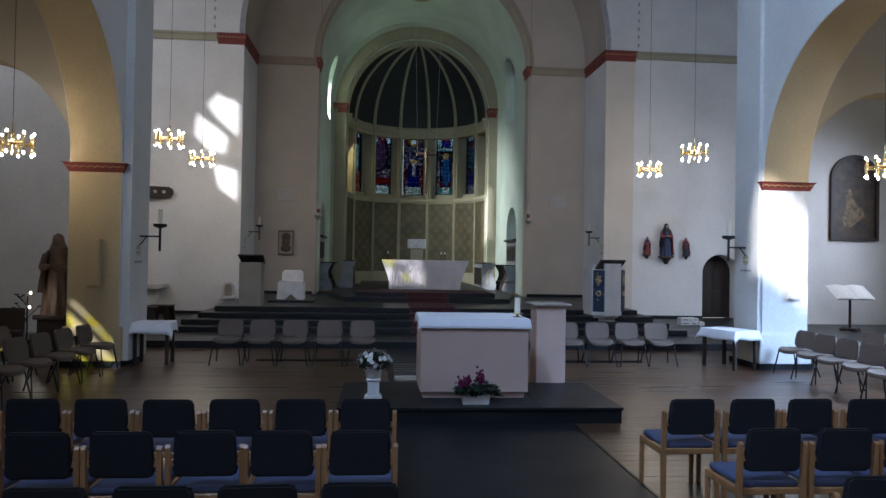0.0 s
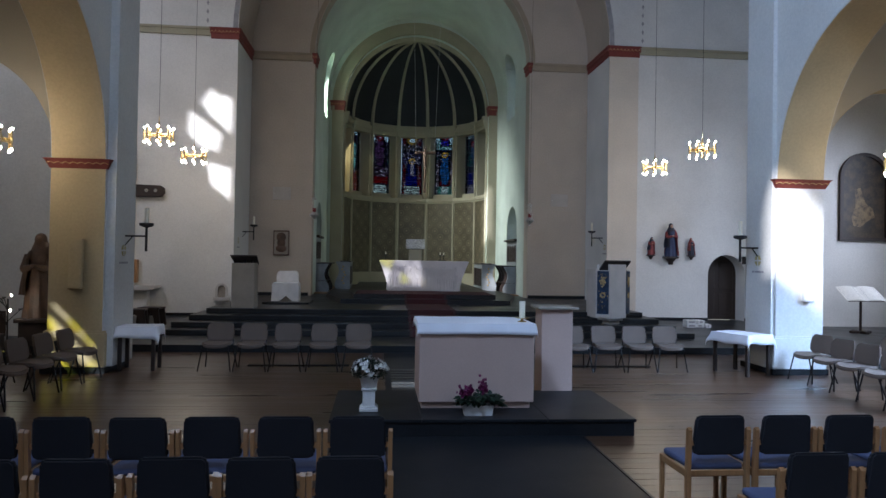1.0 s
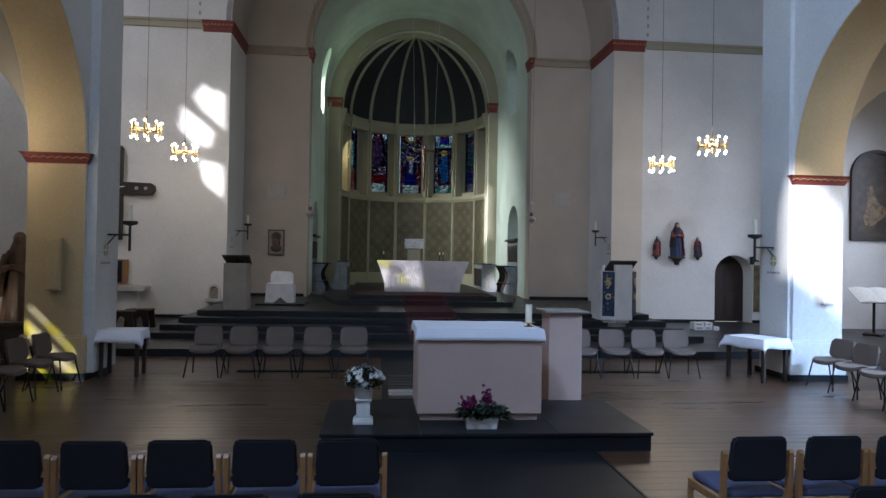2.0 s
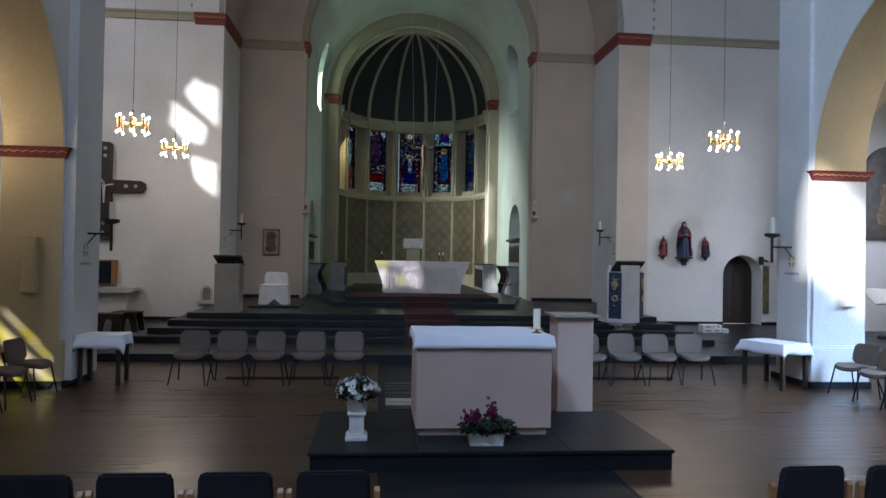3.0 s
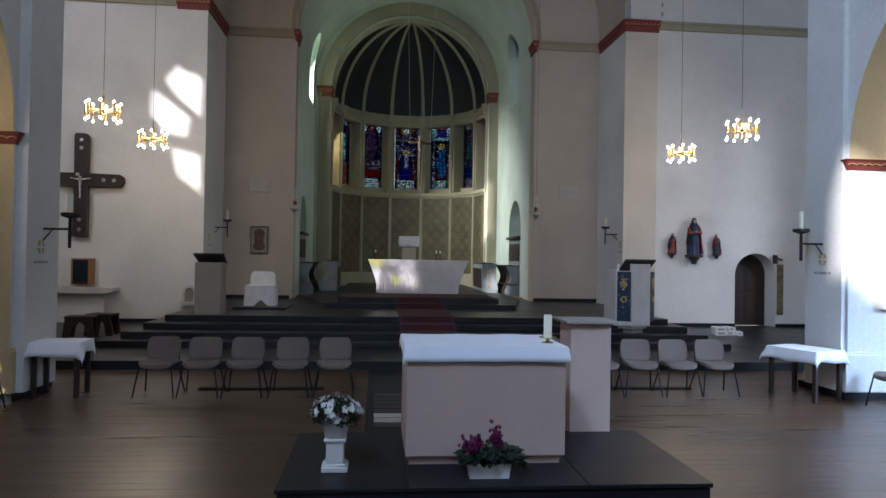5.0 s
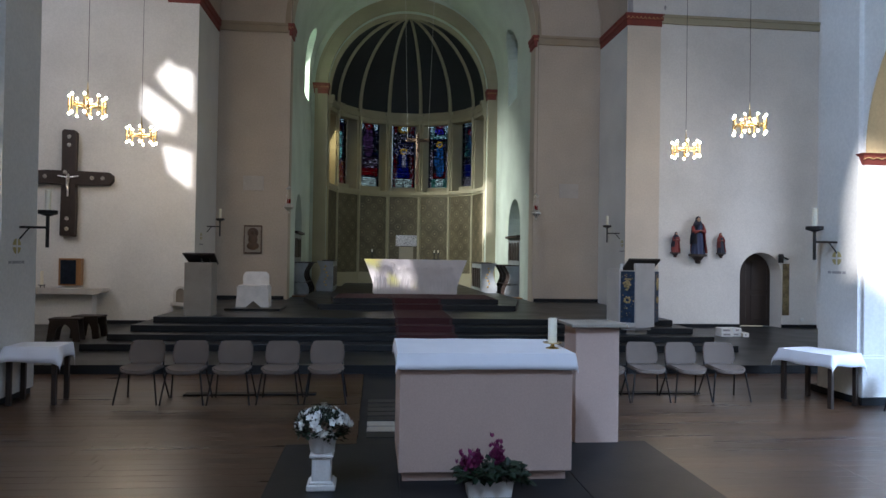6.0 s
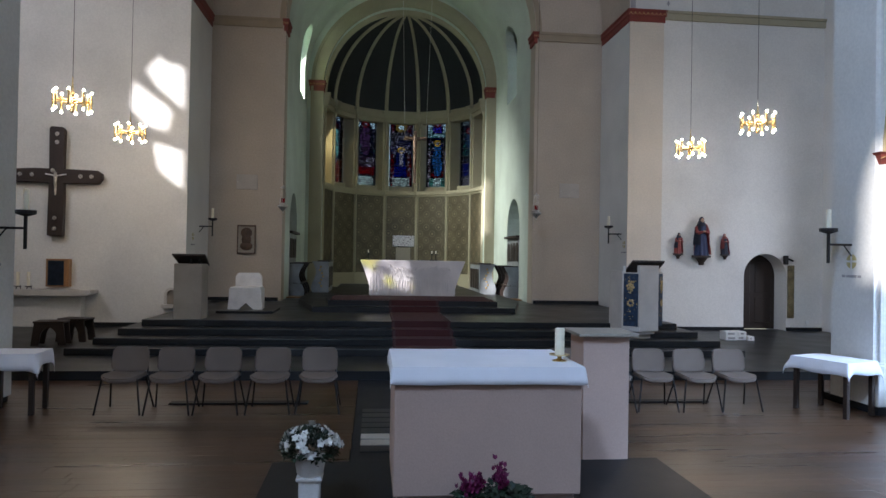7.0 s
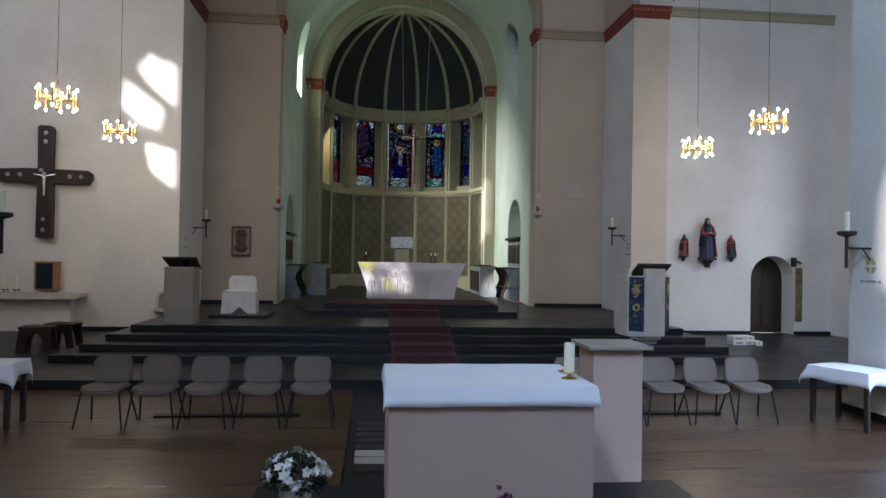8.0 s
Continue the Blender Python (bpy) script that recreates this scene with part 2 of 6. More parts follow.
def diaper():
    """Dark gold wall covering with a round repeating ornament."""
    m = mat("gold_diaper_cloth", (0.105, 0.088, 0.052), 0.55, 0.22, 1.5, 40, 0.1)
    t = m.node_tree
    n, l = t.nodes, t.links
    p = n["Principled BSDF"]
    base = p.inputs["Base Color"].links[0].from_socket
    tc = n.new("ShaderNodeTexCoord")
    mp = n.new("ShaderNodeMapping")
    mp.inputs["Scale"].default_value = (1.8, 1.8, 1.0)
    l.new(tc.outputs["UV"], mp.inputs["Vector"])
    dist = []
    for off in ((0.0, 0.0, 0.0), (0.5, 0.5, 0.0)):
        ad = n.new("ShaderNodeVectorMath")
        ad.inputs[1].default_value = off
        fr = n.new("ShaderNodeVectorMath")
        fr.operation = "FRACTION"
        sb = n.new("ShaderNodeVectorMath")
        sb.operation = "SUBTRACT"
        sb.inputs[1].default_value = (0.5, 0.5, 0)
        ln = n.new("ShaderNodeVectorMath")
        ln.operation = "LENGTH"
        l.new(mp.outputs["Vector"], ad.inputs[0])
        l.new(ad.outputs[0], fr.inputs[0])
        l.new(fr.outputs[0], sb.inputs[0])
        l.new(sb.outputs[0], ln.inputs[0])
        wv = n.new("ShaderNodeMath")
        wv.operation = "SINE"
        ml = n.new("ShaderNodeMath")
        ml.operation = "MULTIPLY"
        ml.inputs[1].default_value = 34.0
        l.new(ln.outputs["Value"], ml.inputs[0])
        l.new(ml.outputs[0], wv.inputs[0])
        lim = n.new("ShaderNodeMapRange")
        lim.inputs["From Min"].default_value, lim.inputs["From Max"].default_value = 0.30, 0.16
        l.new(ln.outputs["Value"], lim.inputs["Value"])
        pr = n.new("ShaderNodeMath")
        pr.operation = "MULTIPLY"
        l.new(wv.outputs[0], pr.inputs[0])
        l.new(lim.outputs["Result"], pr.inputs[1])
        dist.append(pr)
    mxm = n.new("ShaderNodeMath")
    mxm.operation = "MAXIMUM"
    l.new(dist[0].outputs[0], mxm.inputs[0])
    l.new(dist[1].outputs[0], mxm.inputs[1])
    cl = n.new("ShaderNodeMapRange")
    cl.inputs["From Min"].default_value, cl.inputs["From Max"].default_value = 0.1, 0.9
    l.new(mxm.outputs[0], cl.inputs["Value"])
    mix = n.new("ShaderNodeMix")
    mix.data_type = "RGBA"
    mix.inputs["B"].default_value = (0.19, 0.165, 0.10, 1)
    l.new(cl.outputs["Result"], mix.inputs["Factor"])
    l.new(base, mix.inputs["A"])
    l.new(mix.outputs["Result"], p.inputs["Base Color"])
    return m


DIAPER = diaper()


def bulb_material():
    m = bpy.data.materials.new("lit_bulb")
    m.use_nodes = True
    p = m.node_tree.nodes["Principled BSDF"]
    p.inputs["Emission Color"].default_value = (1.0, 0.86, 0.62, 1)
    p.inputs["Emission Strength"].default_value = 120.0
    return m


BULB = bulb_material()

# ---- large structure ----
AX = 2.02           # the church's long axis
LEV_A, LEV_B, LEV_C, LEV_D, LEV_E, LEV_F, LEV_G = 0.14, 0.265, 0.39, 0.515, 0.64, 0.765, 0.89
WX0, WX1 = -9.2, 13.08   # transept side walls
YT, YC, YA = 22.82, 25.0, 31.5  # transept back wall, chancel wall, apse arch
TOP = 17.0

bm = bmesh.new()
box(bm, (-14, -8, -0.3), (18, 16.3, -0.016))
structure("floor", bm, SLATE, "dark sub-floor under the oak boards", "floor")
bm = bmesh.new()
box(bm, (0.93, -8, -0.016), (3.03, 16.3, 0.004))
structure("floor_runner", bm, SLATE, "dark slate strip along the middle of the nave", "floor")
bm = bmesh.new()
for x in (0.925, 3.03):
    box(bm, (x, -8, 0.0), (x + 0.025, 9.76, 0.012))
structure("trim_runner", bm, SLATE, "dark metal edging of the slate strip", "trim")

# steps: a full-width platform and four stepped tiers on it
bm = bmesh.new()
box(bm, (-14, 16.3, -0.3), (18, 23.2, LEV_A))
structure("platform", bm, SLATE_STEP, "dark stone platform one step above the nave floor", "platform")


def tier(name, y, z0, z1, xl, xr):
    bm = bmesh.new()
    rbox(bm, (xl, y, z0), (xr, 25.4, z1), 0.012)
    box(bm, (xl + 0.02, y + 0.015, z0), (xr - 0.02, y + 0.03, z0 + 0.001))
    return structure(name, bm, SLATE_STEP, "dark polished stone step with a rounded nosing", "step")


tier("step_1", 17.9, LEV_A, LEV_B, -4.15, 8.16)
tier("step_2", 18.35, LEV_B, LEV_C, -3.85, 7.90)
tier("step_3", 18.8, LEV_C, LEV_D, -3.58, 7.66)
tier("step_4", 19.25, LEV_D, LEV_E, -3.30, 7.42)
bm = bmesh.new()
box(bm, (-3.35, YT, LEV_A), (7.62, YC + 0.1, LEV_E - 0.004))
box(bm, (-1.6, YC, 0), (5.8, 36.5, LEV_E - 0.002))
structure("chancel_floor", bm, SLATE_STEP, "dark stone floor of the chancel", "floor")
bm = bmesh.new()
prism(bm, [(-0.25, 21.4), (4.45, 21.4), (5.1, 24.2), (5.1, 31.4), (-0.85, 31.4), (-0.85, 24.2)], "z", LEV_E, LEV_F)
structure("altar_step_1", bm, SLATE_STEP, "dark stone altar step", "step")
bm = bmesh.new()
prism(bm, [(0.08, 21.82), (4.1, 21.82), (4.3, 23.0), (4.3, 31.4), (-0.05, 31.4), (-0.05, 23.0)], "z", LEV_F, LEV_G)
structure("altar_step_2", bm, SLATE_STEP, "dark stone altar step", "step")

# transept back wall, left and right of the chancel recess
bm = bmesh.new()
box(bm, (WX0, YT, 0), (-3.42, 25.6, TOP))
structure("wall_transept_left", bm, PLASTER, "white plastered transept wall", "wall")
bm = bmesh.new()
DX0, DX1 = 10.88, 12.07
window_wall(bm, "y", YT, YT + 0.9, 7.66, WX1, 0, TOP, [(DX0, DX1, 0, 1.58)])
box(bm, (7.66, YT + 0.9, 0), (8.6, 25.6, TOP))
structure("wall_transept_right", bm, PLASTER, "white plastered transept wall with a round-headed doorway", "wall")
# chancel wall with its arch
bm = bmesh.new()
prism(bm, arch_outline(-3.42, 7.66, 0, TOP, -1.42, 5.68, 8.5), "y", YC, YC + 0.6)
structure("wall_chancel", bm, PLASTER_GREY, "beige plastered chancel wall with a round arch", "wall")
# chancel side walls and barrel vault
WY0, WY1 = 29.1, 30.5
bm = bmesh.new()
window_wall(bm, "x", -2.2, -1.44, YC + 0.6, YA, 0, 8.5, [(26.9, 28.9, LEV_E, 2.9), (WY0, WY1, 7.5, 9.9)])
structure("wall_chancel_left", bm, PLASTER_GREEN, "pale green chancel side wall with a niche", "wall")
bm = bmesh.new()
window_wall(bm, "x", 5.70, 6.5, YC + 0.6, YA, 0, 6.6, [(26.9, 28.9, LEV_E, 2.9)])
window_wall(bm, "x", 5.70, 6.5, YC + 0.6, YA, 6.6, 8.5, [(27.5, 29.3, 7.3, 9.9)])
box(bm, (6.02, 27.4, 7.2), (6.5, 29.4, 10.3))
structure("wall_chancel_right", bm, PLASTER_GREEN, "pale green chancel side wall with a niche", "wall")
ri, ro = 3.57, 3.9
cx = 2.13
LWIN, RWIN = (WY0, WY1, 9.95), (27.5, 29.3, 9.75)   # round-headed openings in the haunches of the vault
bm = bmesh.new()
for (w0, w1, top), foot, sx in ((LWIN, 180, -1), (RWIN, 0, 1)):
    for y0, y1 in ((YC + 0.6, w0), (w1, YA + 0.5)):
        prism(bm, arc(cx, 8.5, ri, foot, 90, 24) + arc(cx, 8.5, ro, 90, foot, 24), "y", y0, y1)
    rw, n = (w1 - w0) / 2, 48
    for i in range(n):
        y0, y1 = w0 + 2 * rw * i / n, w0 + 2 * rw * (i + 1) / n
        zt = top - rw + math.sqrt(max(0.0, rw * rw - ((y0 + y1) / 2 - (w0 + w1) / 2) ** 2))
        a0 = math.degrees(math.asin(max(0.0, zt - 8.5) / ri))
        a0 = 180 - a0 if foot else a0
        prism(bm, arc(cx, 8.5, ri, a0, 90, 24) + arc(cx, 8.5, ro, 90, a0, 24), "y", y0, y1)
    xa, xb = cx + sx * 3.575, cx + sx * 4.3
    box(bm, (min(xa, xb), w0 - 0.12, 8.5), (max(xa, xb), w0 - 0.004, 10.3))
    box(bm, (min(xa, xb), w1 + 0.004, 8.5), (max(xa, xb), w1 + 0.12, 10.3))
    xa = cx + sx * 3.45
    box(bm, (min(xa, xb), w0 - 0.12, top), (max(xa, xb), w1 + 0.12, 10.3))
structure("ceiling_chancel", bm, PLASTER_GREEN, "pale green barrel vault over the chancel", "ceiling", True)
bm = bmesh.new()
prism(bm, arc(cx, 28.6, 0.36, 0, 360, 32)[:-1], "z", 8.5 + ri - 0.05, 8.5 + ri + 0.05)
structure("ceiling_oculus", bm, BROWN_BAND, "round brown boss in the vault", "ceiling", True)
# apse arch wall
bm = bmesh.new()
prism(bm, arch_outline(-1.6, 5.85, 0, 12.6, -0.84, 5.34, 8.32), "y", YA, YA + 0.5)
structure("wall_apse_arch", bm, PLASTER_GREEN, "cream stone arch of the apse", "wall")
bm = bmesh.new()
for r0, r1, dy in ((3.08, 3.18, 0.022), (3.18, 3.46, 0.012), (3.46, 3.56, 0.045)):
    x0, x1, x2, x3 = 2.25 + r0, 2.25 - r0, 2.25 - r1, 2.25 + r1
    prism(bm, [(x0, LEV_E), (x0, 8.32)] + arc(2.25, 8.32, r0, 0, 180, 40)[1:-1] + [(x1, 8.32), (x1, LEV_E), (x2, LEV_E), (x2, 8.32)] + arc(2.25, 8.32, r1, 180, 0, 40)[1:-1] + [(x3, 8.32), (x3, LEV_E)], "y", YA - dy, YA + 0.1)
structure("trim_apse_arch", bm, CREAM, "cream stone band round the apse arch", "trim")
# recess vault in front of the chancel wall
bm = bmesh.new()
prism(bm, arc(AX + 0.1, 8.5, 5.54, 180, 0, 44) + [(7.66, TOP), (-3.42, TOP)], "y", YT, YC)
structure("ceiling_recess", bm, PLASTER_GREY, "beige wide arch before the chancel wall", "ceiling", True)

# nave piers and arcade walls
PLX0, PLX1, PRX0, PRX1 = -4.42, -3.58, 7.67, 8.54
PY0, PY1 = 13.8, 14.75


ARC_R = 2.55
for nm, x0, x1, xc, holes in (("wall_nave_left", PLX0, PLX1, PLX1, [(-3.4, 0.05, 10.15, 10.95), (1.0, 3.0, 10.65, 11.1)]), ("wall_nave_right", PRX0, PRX1, PRX0, [(1.5, 3.1, 8.0, 9.6)])):
    bm = bmesh.new()
    ya = PY0 - 2 * ARC_R
    py1 = PY1 if x0 < 0 else PY1 - 0.09
    prism(bm, [(PY0, 0), (py1, 0), (py1, 7.0), (ya - 0.9, 7.0), (ya - 0.9, 0), (ya, 0)] + arc(PY0 - ARC_R, 3.4, ARC_R, 180, 0, 40), "x", x0, x1)
    yb = ya - 0.9
    prism(bm, [(yb, 7.0), (-8, 7.0), (-8, 0), (-6, 0), (yb - 6.1, 0), (yb - 6.1, 3.4)] + arc(yb - 3.05, 3.4, 3.05, 180, 0, 24)[1:-1] + [(yb, 3.4)], "x", x0, x1)
    window_wall(bm, "x", x0, x1, -8, py1, 7.0, TOP, holes)
    structure(nm, bm, PLASTER, "white plastered nave wall with round arches and windows above", "wall")
    # ochre lining of the arch and of the pier's face
    bm = bmesh.new()
    prism(bm, arc(PY0 - ARC_R, 3.4, ARC_R + 0.001, 0, 180, 40) + arc(PY0 - ARC_R, 3.4, ARC_R - 0.012, 180, 0, 40), "x", x0 + 0.012, x1 - 0.012)
    structure(nm.replace("wall", "trim_arch"), bm, OCHRE, "ochre limewashed underside of the nave arch", "trim", True)
    bm = bmesh.new()
    box(bm, (x0 + 0.004, PY0 - 0.008, 0.66), (x1 - 0.004, PY0, 3.26))
    structure(nm.replace("wall", "trim_pier"), bm, OCHRE if x0 < 0 else PLASTER, "limewashed face of the nave pier", "trim")
    bm = bmesh.new()
    e = 0.05
    rbox(bm, (x0 - e, PY0 - e, 0.10), (x1 + e, PY0 + 0.15, 0.64), 0.015)
    box(bm, (x0 - e + .01, PY0 - e + .01, 0.64), (x1 + e - .01, PY0 + 0.14, 0.67))
    structure(nm.replace("wall", "trim_plinth"), bm, OCHRE if x0 < 0 else PLASTER, "limewashed plinth of the nave pier", "trim")
    bm = bmesh.new()
    e = 0.07
    box(bm, (x0 - e, PY0 - e, 0.0), (x1 + e, PY1 + e, 0.10))
    structure(nm.replace("wall", "baseboard"), bm, SLATE, "dark stone skirting round the nave pier", "baseboard")
    # capital band: tapered red block with a wavy ochre line
    bm = bmesh.new()
    for a, b, z0, z1 in ((0.07, 0.10, 3.37, 3.40), (0.03, 0.07, 3.28, 3.37), (0.015, 0.03, 3.25, 3.28)):
        lo = [(x0 - a, PY0 - a), (x1 + a, PY0 - a), (x1 + a, PY0 + 0.05), (x0 - a, PY0 + 0.05)]
        hi = [(x0 - b, PY0 - b), (x1 + b, PY0 - b), (x1 + b, PY0 + 0.05), (x0 - b, PY0 + 0.05)]
        vl, vh = [bm.verts.new((*p, z0)) for p in lo], [bm.verts.new((*p, z1)) for p in hi]
        bm.faces.new(vl), bm.faces.new(vh)
        for k in range(4):
            bm.faces.new((vl[k], vl[(k + 1) % 4], vh[(k + 1) % 4], vh[k]))
    cap = structure(nm.replace("wall", "trim_capital"), bm, RED, "red painted capital band with a wavy ochre line", "capital")
    bm = bmesh.new()
    n = 64
    wv = [(x0 - 0.05 + (x1 - x0 + 0.1) * k / n, 3.325 + 0.022 * abs(math.sin(math.pi * 8 * k / n))) for k in range(n + 1)]
    prism(bm, wv + [(x, z - 0.01) for x, z in reversed(wv)], "y", PY0 - 0.075, PY0 - 0.04)
    part("wavy_line", bm, GOLDLINE, cap, "wavy ochre painted line")
    # pilaster strip on the nave side
    bm = bmesh.new()
    if x0 < 0:
        box(bm, (x1, 13.86, 0.1), (x1 + 0.14, PY1 + 0.002, TOP))
    else:
        box(bm, (x0 - 0.07, 13.83, 0.1), (x0, PY1 - 0.088, TOP))
    structure(nm.replace("wall", "trim_pilaster"), bm, PLASTER, "white plastered pilaster strip on the nave pier", "pilaster")

# cross arches of the aisles, and the bays behind them
bm = bmesh.new()
prism(bm, arch_outline(PRX1, 12.6, 0, 7.0, PRX1 + 0.06, 12.26, 3.4), "y", 14.1, 14.7)
structure("wall_aisle_arch_right", bm, CREAMWALL, "cream limewashed cross arch of the aisle", "wall")
bm = bmesh.new()
prism(bm, arch_outline(-8.4, PLX0, 0, 5.6, -8.16, PLX0 - 0.06, 3.4), "y", 14.1, 14.7)
box(bm, (-8.4, 14.1, 5.6), (PLX0, 14.7, 6.6))
structure("wall_aisle_arch_left", bm, CREAMWALL, "cream limewashed cross arch of the aisle", "wall")
for nm, xa, xb in (("right", PRX1 + 0.06, 12.26), ("left", -8.16, PLX0 - 0.06)):
    bm = bmesh.new()
    rr = (xb - xa) / 2
    prism(bm, arc((xa + xb) / 2, 3.4, rr + 0.001, 0, 180, 40) + arc((xa + xb) / 2, 3.4, rr - 0.012, 180, 0, 40), "y", 14.112, 14.69)
    structure("trim_soffit_" + nm, bm, OCHRE, "ochre limewashed underside of the aisle cross arch", "trim", True)
bm = bmesh.new()
box(bm, (WX1, 21.3, 0), (16.2, 23.6, TOP))
structure("wall_painting", bm, PLASTER, "white plastered end wall of the aisle", "wall")
bm = bmesh.new()
box(bm, (-12.4, 17.6, 0), (-5.75, 18.2, 6.1))
structure("wall_statue", bm, PLASTER, "white plastered end wall of the aisle", "wall")
# outer walls and roofs that close the place
for nm, x0, x1, holes in (("wall_outer_right", 16.0, 16.4, [(16.5, 19.0, 2.6, 5.6)]), ("wall_outer_left", -12.4, -12.0, [])):
    bm = bmesh.new()
    window_wall(bm, "x", x0, x1, 14.1, 23.6, 0, TOP, holes)
    structure(nm, bm, PLASTER, "white plastered outer wall", "wall")
bm = bmesh.new()
window_wall(bm, "x", 12.5, 12.9, -8, 14.1, 0, 7.0, [(7.2, 9.3, 3.9, 5.4)])
structure("wall_aisle_right", bm, PLASTER, "white plastered aisle wall with a window", "wall")
bm = bmesh.new()
window_wall(bm, "x", -8.8, -8.4, -8, 14.1, 0, 6.6, [(7.0, 8.8, 3.15, 3.75)])
# slanted bars added out of view to cut the sun into streaks
for z0, w in ((2.95, 0.12), (3.38, 0.2), (3.86, 0.1), (4.12, 0.22)):
    prism(bm, [(7.0, z0), (8.8, z0 + 0.36), (8.8, z0 + 0.36 + w), (7.0, z0 + w)], "x", -8.7, -8.6)
structure("wall_aisle_left", bm, PLASTER, "white plastered aisle wall with a window", "wall")
bm = bmesh.new()
box(bm, (PRX1, 14.1, 7.0), (16.4, 14.7, TOP))
box(bm, (12.6, 14.1, 0), (16.4, 14.7, 7.0))
structure("wall_transept_front_right", bm, PLASTER, "white plastered transept wall", "wall")
bm = bmesh.new()
# unseen openings, cut in made-up outlines to shape the sun patches beyond
window_wall(bm, "y", 14.1, 14.3, -12.4, PLX0, 6.6, 8.2, [(-7.35, -5.5, 6.6, 7.05)])
window_wall(bm, "y", 14.1, 14.3, -12.4, PLX0, 8.2, TOP, [(-11.84, -10.34, 8.52, TOP), (-9.3, -8.30, 13.2, 15.0), (-6.0, -4.9, 8.35, 8.9)])
box(bm, (-11.84, 14.1, 11.93), (-10.34, 14.3, TOP))
prism(bm, [(-11.84, 11.93), (-11.11, 11.93), (-11.43, 11.58), (-11.12, 11.16), (-10.61, 10.48), (-11.71, 11.3), (-11.84, 11.3)], "y", 14.1, 14.3)
prism(bm, [(-11.12, 11.16), (-10.34, 10.51), (-10.34, 9.59), (-11.22, 9.81), (-11.32, 10.15), (-10.72, 9.98), (-10.61, 10.48)], "y", 14.1, 14.3)
prism(bm, [(-11.84, 11.3), (-11.71, 11.3), (-11.79, 10.68), (-11.32, 10.15), (-11.22, 9.81), (-11.05, 9.14), (-10.34, 8.59), (-10.34, 8.52), (-11.84, 8.52)], "y", 14.1, 14.3)
prism(bm, [(-11.11, 11.93), (-10.34, 11.93), (-10.34, 11.48), (-10.67, 11.76), (-10.83, 11.71)], "y", 14.1, 14.3)
box(bm, (-12.4, 14.1, 0), (-8.4, 14.7, 6.6))
structure("wall_transept_front_left", bm, PLASTER, "white plastered transept wall", "wall")
bm = bmesh.new()
box(bm, (-12.4, 18.2, 0), (-12.0, 23.6, TOP))
box(bm, (-12.4, YT, 0), (WX0, 23.6, TOP))
structure("wall_transept_side_left", bm, PLASTER, "white plastered transept wall", "wall")
bm = bmesh.new()
window_wall(bm, "y", -8.4, -8, -8.8, 12.9, 0, TOP, [(0.3, 3.7, 6.6, 9.6)])
structure("wall_entrance", bm, PLASTER, "white plastered entrance wall", "wall")
bm = bmesh.new()
box(bm, (PLX0, -8.4, TOP), (PRX1, 14.1, TOP + 0.3))
box(bm, (-12.4, 14.1, TOP), (16.4, 25.6, TOP + 0.3))
structure("ceiling_nave", bm, PLASTER, "plain plastered ceiling over nave and transept", "ceiling")
bm = bmesh.new()
box(bm, (-8.8, -8, 6.45), (PLX0, 14.1, 6.6))
box(bm, (PRX1, -8, 7.0), (12.9, 14.1, 7.2))
structure("ceiling_aisles", bm, PLASTER, "plain plastered ceilings over the aisles", "ceiling")

# cornices and capitals of transept and chancel
bm = bmesh.new()
for x0, x1 in ((-12, -4.2), (8.6, WX1)):
    box(bm, (x0, YT - 0.06, 8.26), (x1, YT, 8.46))
    box(bm, (x0, YT - 0.10, 8.42), (x1, YT, 8.49))
structure("trim_cornice_transept", bm, CREAM, "cream stone string course on the transept wall", "cornice")
bm = bmesh.new()
for x0, x1 in ((-3.42, -1.5), (5.76, 7.66)):
    box(bm, (x0, YC - 0.06, 8.24), (x1, YC, 8.46))
    box(bm, (x0, YC - 0.10, 8.42), (x1, YC, 8.49))
structure("trim_cornice_chancel", bm, BROWN_BAND, "brown string course on the chancel wall", "cornice")


def capital(name, x0, x1, y0, y1, z0, z1, label="red painted capital with a zigzag band"):
    bm = bmesh.new()
    h = z1 - z0
    rbox(bm, (x0 + 0.05, y0 + 0.05, z0), (x1 - 0.05, y1 - 0.05, z0 + 0.5 * h), 0.01, 1)
    rbox(bm, (x0 + 0.02, y0 + 0.02, z0 + 0.45 * h), (x1 - 0.02, y1 - 0.02, z0 + 0.8 * h), 0.01, 1)
    rbox(bm, (x0, y0, z0 + 0.78 * h), (x1, y1, z1), 0.012, 1)
    ob = structure(name, bm, RED, label, "capital")
    bm = bmesh.new()
    n = max(3, int((x1 - x0) / 0.11))
    w = (x1 - x0 - 0.06) / n
    for k in range(n):
        a = x0 + 0.03 + k * w
        prism(bm, [(a, z0 + 0.5 * h), (a + w * 0.5, z0 + 0.74 * h), (a + w, z0 + 0.5 * h), (a + w * 0.5, z0 + 0.64 * h)], "y", y0 + 0.012, y0 + 0.03)
    part("zigzag", bm, GOLDLINE, ob, "ochre zigzag line")
    return ob


